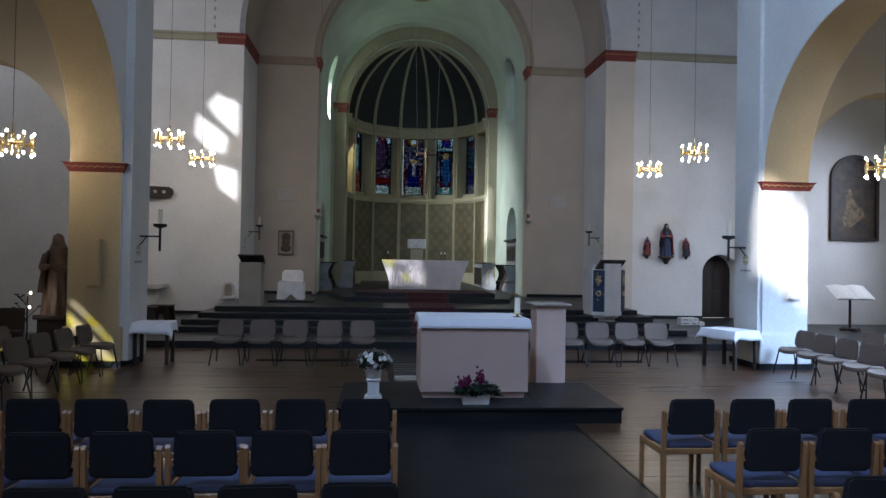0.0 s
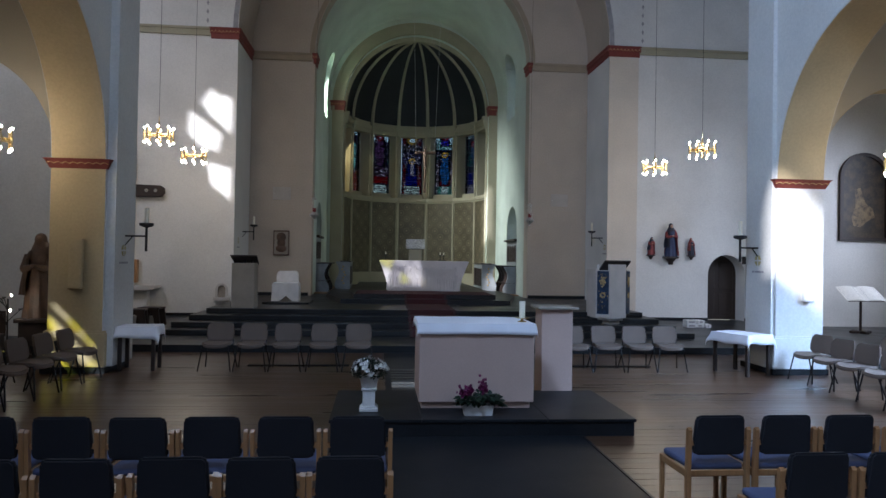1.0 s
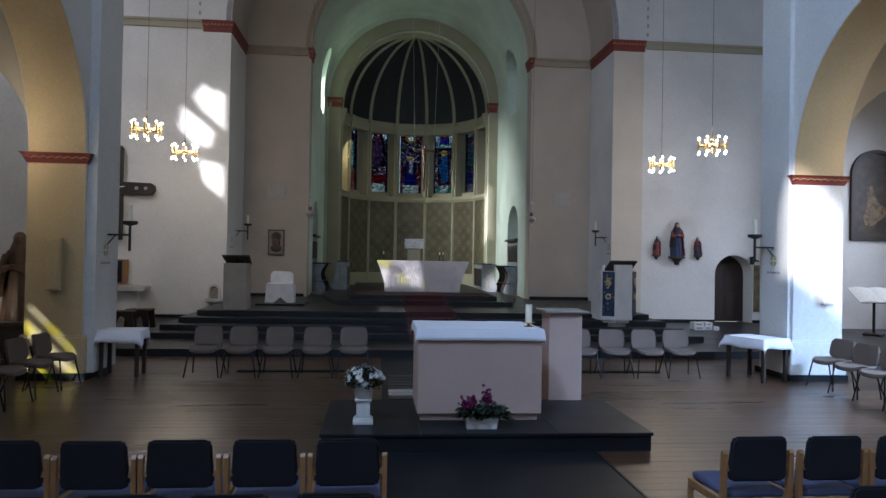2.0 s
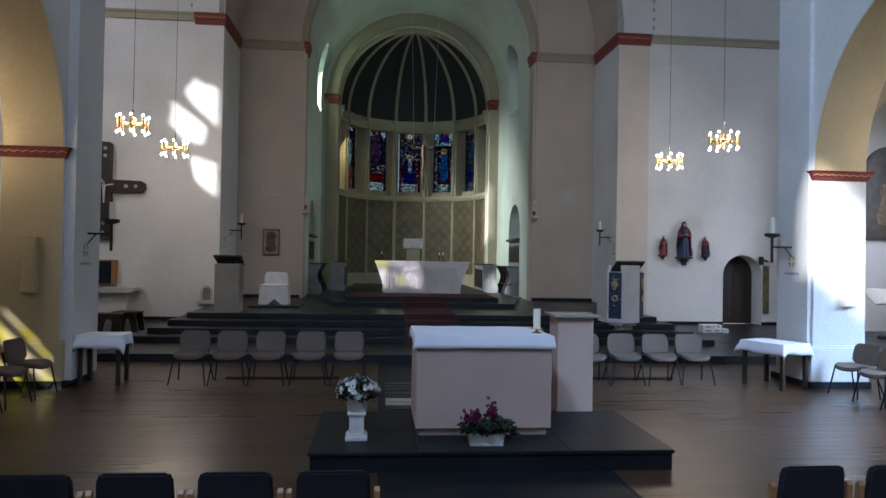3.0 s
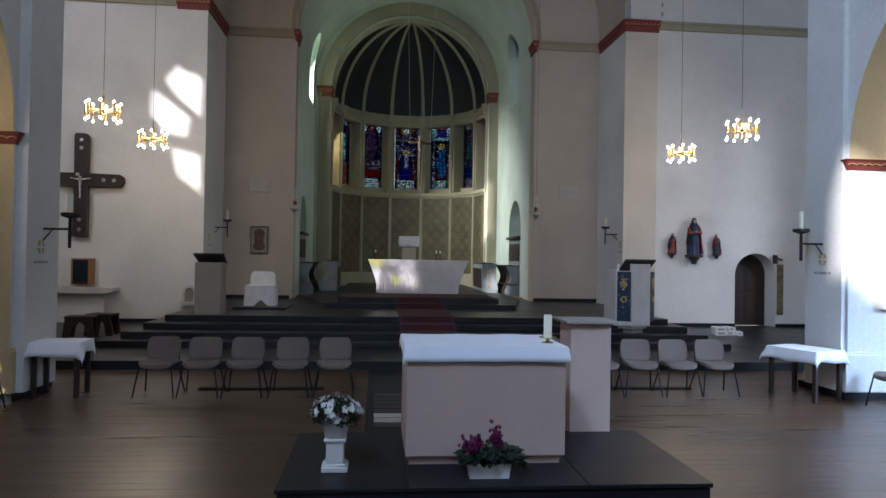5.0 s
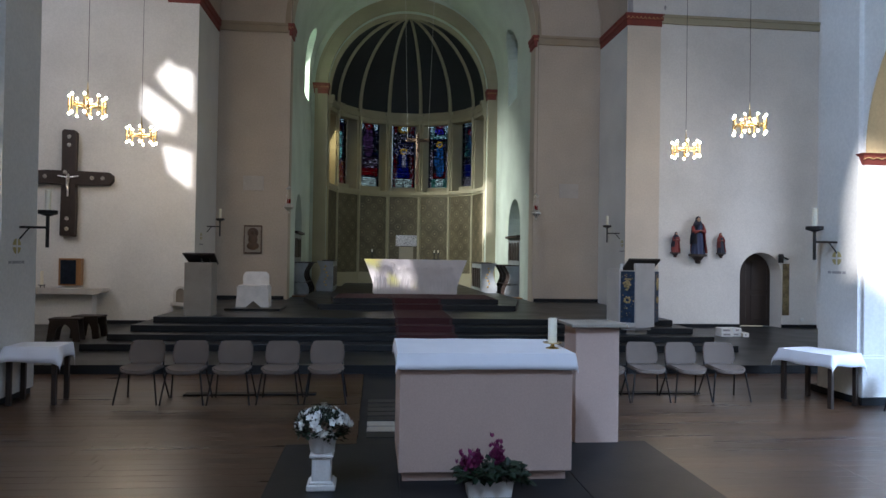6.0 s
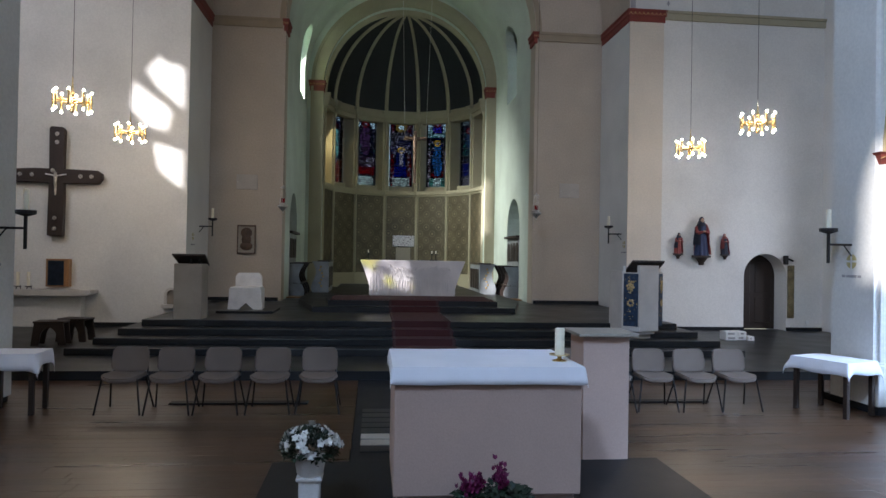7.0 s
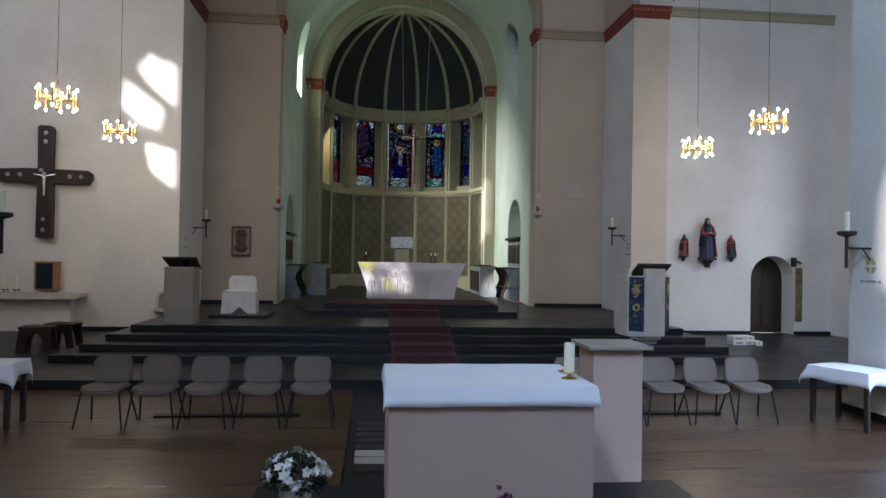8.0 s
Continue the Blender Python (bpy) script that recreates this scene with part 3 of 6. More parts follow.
capital("trim_capital_left", -4.24, -3.34, YT - 0.10, YC + 0.0, 8.17, 8.5)
capital("trim_capital_right", 7.58, 8.66, YT - 0.10, YC + 0.0, 8.17, 8.5)
capital("trim_capital_chancel_left", -1.52, -1.32, YC - 0.1, YC + 0.62, 8.17, 8.5)
capital("trim_capital_chancel_right", 5.58, 5.78, YC - 0.1, YC + 0.62, 8.17, 8.5)
capital("trim_capital_apse_left", -1.40, -0.76, YA - 0.08, YA + 0.52, 8.06, 8.46)
capital("trim_capital_apse_right", 5.26, 5.70, YA - 0.08, YA + 0.52, 8.06, 8.46)
for nm, x0, x1 in (("trim_pilaster_left", -4.19, -3.42), ("trim_pilaster_right", 7.66, 8.58)):
    bm = bmesh.new()
    box(bm, (x0, YT - 0.03, LEV_A), (x1, YT, 8.2))
    structure(nm, bm, PLASTER_WARMLIT if x0 > 0 else PLASTER, "plastered pilaster beside the chancel recess", "pilaster")
bm = bmesh.new()
prism(bm, arc(cx, 8.5, 3.57, 180, 0, 40) + arc(cx, 8.5, 3.72, 0, 180, 40), "y", YC - 0.02, YC)
structure("trim_arch_chancel", bm, BROWN_BAND, "brown painted band round the chancel arch", "trim", True)
bm = bmesh.new()
for x0, x1 in ((-3.42, -1.5), (5.72, 7.66)):
    box(bm, (x0, YC - 0.03, LEV_E), (x1, YC, LEV_E + 0.1))
structure("baseboard_chancel", bm, SLATE, "dark stone skirting", "baseboard")
bm = bmesh.new()
for x0, x1 in ((8.6, DX0), (DX1, WX1)):
    box(bm, (x0, YT - 0.03, LEV_A), (x1, YT, LEV_A + 0.09))
box(bm, (-12, YT - 0.03, LEV_A), (-4.2, YT, LEV_A + 0.09))
structure("baseboard_transept", bm, SLATE, "dark stone skirting", "baseboard")

# ---- apse: seven bays of a half-round wall under a ribbed half dome ----
ACX, ACY, AR = 2.25, YA + 0.45, 3.09
NB = 7
DH = 3.22           # rise of the half dome


def apse_pt(a, r):
    return (ACX + r * math.cos(a), ACY + r * math.sin(a))


def ring(bm, r0, r1, z0, z1, n=NB, a0=0.0, a1=math.pi):
    for k in range(n):
        p, q = a0 + (a1 - a0) * k / n, a0 + (a1 - a0) * (k + 1) / n
        prism(bm, [apse_pt(p, r0), apse_pt(q, r0), apse_pt(q, r1), apse_pt(p, r1)], "z", z0, z1)


bm = bmesh.new()
ring(bm, AR, AR + 0.66, 0, 4.6)
ring(bm, AR + 0.42, AR + 0.66, 4.6, 4.95)
ring(bm, AR, AR + 0.66, 7.7, 8.14)
structure("wall_apse", bm, CREAM, "cream stone half-round apse wall", "wall")
bm = bmesh.new()
ring(bm, AR - 0.10, AR + 0.3, 4.58, 4.72)
ring(bm, AR - 0.05, AR + 0.3, 4.50, 4.58)
structure("trim_apse_sill", bm, CREAM, "cream stone sill course under the apse windows", "trim")
bm = bmesh.new()
ring(bm, AR - 0.12, AR + 0.3, 7.78, 7.98)
ring(bm, AR - 0.05, AR + 0.3, 7.62, 7.78)
structure("trim_apse_cornice", bm, CREAM, "cream stone cornice under the half dome", "trim")
bm = bmesh.new()
ring(bm, AR - 0.06, AR + 0.1, LEV_E, LEV_G + 0.35)
structure("trim_apse_base", bm, CREAM, "cream base course of the apse", "trim")
bm = bmesh.new()
nu, nv = 42, 18
grid = [[bm.verts.new((ACX + AR * math.cos(math.pi * i / nu) * math.cos(math.pi / 2 * j / nv), ACY + AR * math.sin(math.pi * i / nu) * math.cos(math.pi / 2 * j / nv), 8.12 + DH * math.sin(math.pi / 2 * j / nv))) for i in range(nu + 1)] for j in range(nv)]
for j in range(nv - 1):
    for i in range(nu):
        bm.faces.new((grid[j][i], grid[j][i + 1], grid[j + 1][i + 1], grid[j + 1][i]))
tip = bm.verts.new((ACX, ACY, 8.12 + DH))
for i in range(nu):
    bm.faces.new((grid[-1][i], grid[-1][i + 1], tip))
dome = structure("ceiling_apse", bm, DARKDOME, "very dark painted half dome of the apse", "ceiling", True)
# ribs of the half dome and wall shafts
for k in range(NB + 1):
    a = math.pi * k / NB
    bm = bmesh.new()
    w = 0.075
    m = 18
    vs = []
    for j in range(m + 1):
        t = math.pi / 2 * j / m
        rr = (AR - 0.06) * math.cos(t)
        z = 8.12 + (DH - 0.06) * math.sin(t)
        ww = w * (1 - 0.45 * j / m)
        ca, sa = math.cos(a), math.sin(a)
        row = []
        for du, dr in ((-ww, 0.2), (-ww, 0.0), (0, -0.05), (ww, 0.0), (ww, 0.2)):
            r2 = rr + dr * math.cos(t)
            row.append(bm.verts.new((ACX + r2 * ca - du * sa, ACY + r2 * sa + du * ca, z + dr * math.sin(t))))
        vs.append(row)
    for r0, r1 in zip(vs, vs[1:]):
        for c in range(4):
            bm.faces.new((r0[c], r0[c + 1], r1[c + 1], r1[c]))
    part("rib", bm, CREAM, dome, "cream stone rib", True)
wall_ap = bpy.data.objects["wall_apse"]
for k in range(NB + 1):
    a = math.pi * k / NB
    bm = bmesh.new()
    c0 = apse_pt(a, AR - 0.03)
    lathe(bm, [(0.07, LEV_G + 0.3), (0.05, LEV_G + 0.4), (0.05, 4.5)], (*c0, 0), 10)
    lathe(bm, [(0.05, 4.7), (0.05, 7.45), (0.09, 7.6), (0.09, 7.66)], (*c0, 0), 10)
    part("shaft", bm, CREAM, wall_ap, "slender cream wall shaft", True)
# window piers between the bays, with splayed reveals, and a small corbel under each rib
GR = AR + 0.52
for k in range(NB + 1):
    a = math.pi * k / NB
    h0, h1 = 0.09 * math.pi / NB, 0.20 * math.pi / NB
    bm = bmesh.new()
    prism(bm, [apse_pt(a - h0, AR), apse_pt(a + h0, AR), apse_pt(a + h1, AR + 0.66), apse_pt(a - h1, AR + 0.66)], "z", 4.6, 7.7)
    part("window_pier", bm, CREAM, wall_ap)
    bm = bmesh.new()
    ca, sa = math.cos(a), math.sin(a)
    for z0, z1, w, d in ((7.64, 7.80, 0.09, 0.16), (7.80, 7.98, 0.13, 0.20), (7.98, 8.10, 0.16, 0.24)):
        prism(bm, [(ACX + r * ca - q * sa, ACY + r * sa + q * ca) for q, r in ((-w, AR + 0.05), (w, AR + 0.05), (w, AR - d), (-w, AR - d))], "z", z0, z1)
    part("corbel", bm, CREAM, wall_ap)


def leaded(name):
    """Coloured leaded glass that lets the sky through; each piece of glass has a tint of its own."""
    m = bpy.data.materials.new(name)
    m.use_nodes = True
    n, l = m.node_tree.nodes, m.node_tree.links
    n.remove(n["Principled BSDF"])
    tint = n.new("ShaderNodeVertexColor")
    tint.layer_name = "Tint"
    geo = n.new("ShaderNodeNewGeometry")
    e = n.new("ShaderNodeTexVoronoi")
    e.feature = "DISTANCE_TO_EDGE"
    e.inputs["Scale"].default_value = 17.0
    l.new(geo.outputs["Position"], e.inputs["Vector"])
    lead = n.new("ShaderNodeMath")
    lead.operation = "GREATER_THAN"
    lead.inputs[1].default_value = 0.075
    l.new(e.outputs["Distance"], lead.inputs[0])
    tr, di = n.new("ShaderNodeBsdfTransparent"), n.new("ShaderNodeBsdfDiffuse")
    di.inputs["Color"].default_value = (0.004, 0.004, 0.005, 1)
    l.new(tint.outputs["Color"], tr.inputs["Color"])
    mx = n.new("ShaderNodeMixShader")
    l.new(lead.outputs[0], mx.inputs["Fac"])
    l.new(di.outputs["BSDF"], mx.inputs[1])
    l.new(tr.outputs["BSDF"], mx.inputs[2])
    l.new(mx.outputs["Shader"], n["Material Output"].inputs["Surface"])
    return m


STAINED = leaded("stained_glass")
NIGHT, BLUE, RUBY, WINE = (0.006, 0.007, 0.018), (0.02, 0.05, 0.22), (0.34, 0.015, 0.025), (0.09, 0.015, 0.03)
MAUVE, PALE, WHITE, AMBER, TEAL, SKYB = (0.24, 0.13, 0.22), (0.50, 0.44, 0.46), (0.80, 0.82, 0.78), (0.62, 0.44, 0.14), (0.20, 0.36, 0.32), (0.10, 0.24, 0.40)


def oval(u, v, cu, cv, ru, rv):
    return ((u - cu) / ru) ** 2 + ((v - cv) / rv) ** 2 < 1


def figure(u, v, foot, head, robe, halo, girth=0.20):
    """Robe, shoulders, face and nimbus of one upright shape, or None outside it."""
    h = head - foot
    if oval(u, v, 0.5, head, 0.075, 0.022):
        return PALE
    if oval(u, v, 0.5, head + 0.004, 0.17, 0.05):
        return halo
    f = (v - foot) / h
    if 0 <= f < 0.9 and abs(u - 0.5 - 0.03 * math.sin(9 * f)) < girth * (0.65 + 0.5 * math.sin(math.pi * min(1, f * 1.05))):
        return robe if math.sin(u * 38 + 5 * f) > -0.55 else tuple(0.45 * c for c in robe)
    return None


def scene_tint(k, u, v, r):
    """Tint of the glass at height v (0 to 1) and place u across window k."""
    c = None
    q = r.random()
    if k in (0, 6):
        c = AMBER if q > 0.3 else (0.7, 0.6, 0.3)
    elif k in (2, 3, 4) and v < 0.14 and 0.14 < u < 0.86:
        c = tuple(0.75 * w for w in WHITE) if math.sin(v * 210) > -0.4 else NIGHT
        if k == 2 and (u < 0.3 or u > 0.7):
            c = TEAL
    elif k == 4:
        c = figure(u, v, 0.46, 0.90, MAUVE, RUBY)
        if c is None and (oval(u, v, 0.16, 0.90, 0.10, 0.05) or oval(u, v, 0.84, 0.90, 0.10, 0.05)):
            c = WHITE
        if c is None and 0.28 < v < 0.44:
            c = PALE if q > 0.78 else MAUVE if q > 0.66 else WINE if q > 0.5 else NIGHT
        if c is None and 0.17 < v <= 0.28:
            c = RUBY if q > 0.25 else WINE
    elif k == 3:
        if oval(u, v, 0.5, 0.90, 0.25, 0.075):
            c = WHITE if oval(u, v, 0.5, 0.90, 0.12, 0.035) else tuple(0.7 * w for w in AMBER)
        elif 0.70 < v < 0.83:
            c = PALE if math.sin(math.atan2(v - 0.92, (u - 0.5) * 0.4) * 26) > 0.75 else NIGHT
        elif oval(u, v, 0.5, 0.56, 0.17, 0.045):
            c = PALE if oval(u, v, 0.5, 0.55, 0.09, 0.024) else AMBER
        elif 0.16 < v < 0.52 and abs(u - 0.46) < 0.30 - 0.38 * (v - 0.16):
            c = (0.015, 0.035, 0.28) if v < 0.32 else PALE if abs(u - 0.52) < 0.07 else BLUE
        elif 0.5 < v < 0.70:
            c = PALE if q > 0.76 else BLUE if q > 0.5 else WINE if q > 0.36 else NIGHT
        elif u > 0.76 or u < 0.2:
            c = RUBY if q > 0.6 else WINE if q > 0.3 else NIGHT if q > 0.1 else PALE
    elif k == 2:
        c = figure(u, v, 0.18, 0.66, SKYB, AMBER, 0.19)
        if c is None and v > 0.82:
            c = figure(u, v, 0.80, 0.945, (0.18, 0.12, 0.5), RUBY, 0.16)
            if c is None and (u < 0.24 or u > 0.76):
                c = WHITE if q > 0.4 else TEAL
        if c is None and 0.745 < v < 0.80:
            c = TEAL if q > 0.3 else WHITE
        if c is None and v < 0.55 and (u < 0.2 or u > 0.8):
            c = PALE if q > 0.6 else WINE
        if c is None and v < 0.24:
            c = RUBY if q > 0.5 else NIGHT
    elif k == 5:
        c = figure(u, v, 0.36, 0.80, (0.45, 0.62, 0.55), RUBY, 0.22)
        if c is None and v > 0.90:
            c = WHITE if math.sin(v * 210) > 0 else NIGHT
        if c is None and u < 0.14:
            c = WHITE if math.sin(v * 120) > 0.2 else NIGHT
        if c is None and v < 0.34:
            c = RUBY if q > 0.62 else (0.45, 0.28, 0.14) if q > 0.36 else PALE if q > 0.28 else WINE
    else:
        c = figure(u, v, 0.50, 0.80, (0.12, 0.22, 0.30), RUBY, 0.15)
        if c is None and v > 0.88:
            c = tuple(0.7 * w for w in WHITE) if math.sin(v * 210) > 0.1 else NIGHT
        if c is None and 0.16 < v < 0.34 and abs(u - 0.4) < 0.3:
            c = (0.015, 0.04, 0.24)
        if c is None and v < 0.15:
            c = PALE if q > 0.45 else NIGHT
        if c is None and 0.45 < v < 0.62:
            c = TEAL if q > 0.75 else BLUE if q > 0.6 else NIGHT
    if c is None or u < 0.05 or u > 0.95:
        c = NIGHT if q < 0.72 else BLUE if q < 0.80 else WINE if q < 0.86 else TEAL if q < 0.89 else PALE if q < 0.95 else NIGHT
    g = r.uniform(0.55, 1.15) * (0.12 if r.random() < 0.24 else 1.0)
    return tuple(min(1.0, w * g) for w in c)


for k in range(NB):
    A, B = Vector(apse_pt(math.pi * (k + 0.195) / NB, GR)), Vector(apse_pt(math.pi * (k + 0.805) / NB, GR))
    rw = random.Random(70 + k)
    Z0, Z1, nu = 4.93, 7.84, 32
    holder = structure("window_%d" % (k + 1), bmesh.new(), STAINED, "tall stained-glass window with coloured figures on dark blue", "window")
    for va, vb, label in ((0.0, 0.15, "pale field with bars of writing"), (0.15, 0.45, "small crowded figures"), (0.45, 0.72, "robed upright shape"), (0.72, 1.0, "head field with ornament")):
        nv = int((vb - va) * 100)
        bm = bmesh.new()
        tl = bm.loops.layers.color.new("Tint")
        grid = [[bm.verts.new((*(A + (B - A) * ((i + (rw.uniform(-0.3, 0.3) if 0 < i < nu else 0)) / nu)), Z0 + (Z1 - Z0) * (va + (vb - va) * (j + (rw.uniform(-0.3, 0.3) if 0 < j < nv else 0)) / nv))) for i in range(nu + 1)] for j in range(nv + 1)]
        for j in range(nv):
            for i in range(nu):
                f = bm.faces.new((grid[j][i], grid[j][i + 1], grid[j + 1][i + 1], grid[j + 1][i]))
                c = scene_tint(k, 1 - (i + 0.5) / nu, va + (vb - va) * (j + 0.5) / nv, rw)
                for lp in f.loops:
                    lp[tl] = (*c, 1)
        pane = part("pane", bm, STAINED, holder, label)
        pane.visible_shadow = False
    bm = bmesh.new()
    D = (B - A).normalized()
    IN = Vector((ACX, ACY)) - (A + B) / 2
    IN = IN.normalized() * 0.03
    for i in range(10):
        z = Z0 + (Z1 - Z0) * i / 9
        tube(bm, (*(A + IN), z), (*(B + IN), z), 0.011, 6)
    for f in (0.0, 0.2, 0.8, 1.0):
        p = A + (B - A) * f + IN
        tube(bm, (*p, Z0), (*p, Z1), 0.011, 6)
    part("window_bars", bm, IRON, holder, "dark iron window bars")

# patterned wall panels below the windows, one in each bay
for k in range(NB):
    p, q = math.pi * (k + 0.06) / NB, math.pi * (k + 0.94) / NB
    a, b = Vector((*apse_pt(p, AR - 0.012), 0)), Vector((*apse_pt(q, AR - 0.012), 0))
    bm = bmesh.new()
    uv = bm.loops.layers.uv.new("UVMap")
    z0, z1 = LEV_G + 0.36, 4.49
    vs = [bm.verts.new(c) for c in ((a.x, a.y, z0), (b.x, b.y, z0), (b.x, b.y, z1), (a.x, a.y, z1))]
    f = bm.faces.new(vs)
    w = (b - a).length
    for lp, c in zip(f.loops, ((0, 0), (w, 0), (w, z1 - z0), (0, z1 - z0))):
        lp[uv].uv = c
    ext = bmesh.ops.extrude_face_region(bm, geom=[f])
    mid = Vector((ACX, ACY, 0))
    inn = (mid - (a + b) / 2).normalized() * 0.02
    for g in ext["geom"]:
        if isinstance(g, bmesh.types.BMVert):
            g.co += inn
    part("panel", bm, DIAPER, wall_ap, "dark gold patterned wall panel")

# ---- altar, dais and what stands on it ----
def dais():
    t = thing("altar_dais", "low dais of dark slate slabs under the altar", "dais")
    xs, ys = (0.29, 1.28, 2.66, 3.65), (9.75, 11.4)
    for i in range(3):
        bm = bmesh.new()
        rbox(bm, (xs[i] + 0.0015, ys[0], 0.155), (xs[i + 1] - 0.0015, ys[1], 0.19), 0.005, 1)
        part("slab", bm, SLATE, t)
    bm = bmesh.new()
    box(bm, (0.31, 9.77, 0.0), (3.63, 11.39, 0.155))
    part("base", bm, SLATE, t)


dais()


def altar():
    t = thing("altar_table", "rose sandstone block altar on a recessed plinth", "altar")
    bm = bmesh.new()
    rbox(bm, (1.27, 10.27, 0.265), (2.61, 11.2, 1.165), 0.012)
    part("block", bm, ALTAR_STONE, t)
    bm = bmesh.new()
    rbox(bm, (1.30, 10.32, 0.19), (2.575, 11.15, 0.263), 0.008)
    part("plinth", bm, ALTAR_STONE, t)


altar()


def drape(name, label, x0, y0, x1, y1, z, drops, wave=0.012, n=26, rest=0.012, seed=1):
    """A cloth over a flat top: a sheet whose rims hang down in soft folds. drops: left, right, front, back."""
    rnd = random.Random(seed)
    ph = [rnd.uniform(0, 6) for _ in range(8)]
    dl, dr, df, db = drops
    us = [-dl, -dl * 0.66, -dl * 0.33, 0.0] + [(x1 - x0) * (i + 1) / n for i in range(n - 1)] + [x1 - x0, x1 - x0 + dr * 0.33, x1 - x0 + dr * 0.66, x1 - x0 + dr]
    vs = [-df, -df * 0.66, -df * 0.33, 0.0] + [(y1 - y0) * (i + 1) / n for i in range(n - 1)] + [y1 - y0, y1 - y0 + db * 0.33, y1 - y0 + db * 0.66, y1 - y0 + db]
    bm = bmesh.new()
    W, D = x1 - x0, y1 - y0
    rows = []
    for v in vs:
        row = []
        for u in us:
            ox, oy = max(-u, u - W, 0), max(-v, v - D, 0)
            sx, sy = (-1 if u < 0 else 1), (-1 if v < 0 else 1)
            cu, cv = min(max(u, 0), W), min(max(v, 0), D)
            fall = max(ox, oy) if not (ox and oy) else (ox + oy) * 0.78
            if wave > 0.01:
                side = abs(2 * cu / W - 1) if oy and not ox else abs(2 * cv / D - 1) if ox and not oy else 1
                fall *= 0.86 + 0.2 * side ** 6
            f = wave * (math.sin(cu * 9 + ph[0]) + 0.6 * math.sin(cu * 17 + ph[1]) + math.sin(cv * 8 + ph[2]) + 0.6 * math.sin(cv * 19 + ph[3])) * min(1, fall / 0.12)
            fall *= 1 + 8 * wave * math.sin((cu + cv) * 6 + ph[6]) * min(1, fall / 0.1)
            px = x0 + cu + (sx * (0.004 + (f + 0.022) * min(1, ox / 0.12)) if ox else 0)
            py = y0 + cv + (sy * (0.004 + (f + 0.022) * min(1, oy / 0.12)) if oy else 0)
            row.append(bm.verts.new((px, py, z - fall + 0.0015 * math.sin(u * 13 + ph[4]) * math.sin(v * 11 + ph[5]))))
        rows.append(row)
    for r0, r1 in zip(rows, rows[1:]):
        for i in range(len(us) - 1):
            bm.faces.new((r0[i], r0[i + 1], r1[i + 1], r1[i]))
    ob = part(name, bm, LINEN, None, "", True)
    s = ob.modifiers.new("thickness", "SOLIDIFY")
    s.thickness, s.offset = 0.003, -1
    return tagged(ob, label, "tablecloth")


drape("altar_cloth", "white linen cloth hanging a hand's width over the altar", 1.255, 10.262, 2.625, 11.21, 1.174, (0.07, 0.06, 0.12, 0.12), 0.003, 30, seed=3)


def altar_candle():
    t = thing("altar_candle", "thick ivory candle on a flat brass holder", "candle", pose(2.52, 10.56, 1.172))
    bm = bmesh.new()
    lathe(bm, [(0.055, 0), (0.055, 0.006), (0.02, 0.018), (0.014, 0.03), (0.025, 0.04), (0.075, 0.046), (0.078, 0.054), (0.03, 0.052)], n=28)
    part("holder", bm, BRASS, t, "polished brass candle holder", True)
    bm = bmesh.new()
    lathe(bm, [(0.036, 0.05), (0.036, 0.245), (0.032, 0.25), (0.012, 0.246), (0.003, 0.25)], n=24)
    part("candle", bm, WAX, t, "ivory wax candle", True)
    bm = bmesh.new()
    tube(bm, (0, 0, 0.246), (0.002, 0, 0.262), 0.0015, 6)
    part("wick", bm, BLACKMETAL, t)


altar_candle()


def stele():
    t = thing("credence_stele", "tall rose stone pillar with a thin overhanging top slab", "pillar")
    bm = bmesh.new()
    rbox(bm, (2.955, 11.36, 0.0), (3.375, 11.75, 1.27), 0.008)
    part("shaft", bm, ALTAR_STONE, t)
    bm = bmesh.new()
    rbox(bm, (2.90, 11.30, 1.27), (3.44, 11.82, 1.30), 0.006)
    part("top_slab", bm, SANDSTONE, t, "grey stone top slab")


stele()


def leaf(bm, c, d, up, l, w):
    d, up = d.normalized(), up.normalized()
    s = d.cross(up)
    pts = [c, c + d * l * 0.45 + s * w + up * 0.1 * l, c + d * l, c + d * l * 0.45 - s * w + up * 0.1 * l]
    v = [bm.verts.new(p) for p in pts]
    m = bm.verts.new(c + d * l * 0.5 - up * 0.03 * l)
    for i in range(4):
        bm.faces.new((v[i], v[(i + 1) % 4], m))


def rnd_dir(r, zmin=-0.3):
    while True:
        v = Vector((r.uniform(-1, 1), r.uniform(-1, 1), r.uniform(zmin, 1)))
        if 0.1 < v.length < 1:
            return v.normalized()


def blossom(bm, c, d, s, r, n=5):
    a = d.orthogonal().normalized()
    b = d.cross(a)
    for k in range(n):
        t = 2 * math.pi * k / n + r.uniform(-0.2, 0.2)
        o = a * math.cos(t) + b * math.sin(t)
        leaf(bm, c, o + d * r.uniform(0.2, 0.5), d, s, s * 0.42)


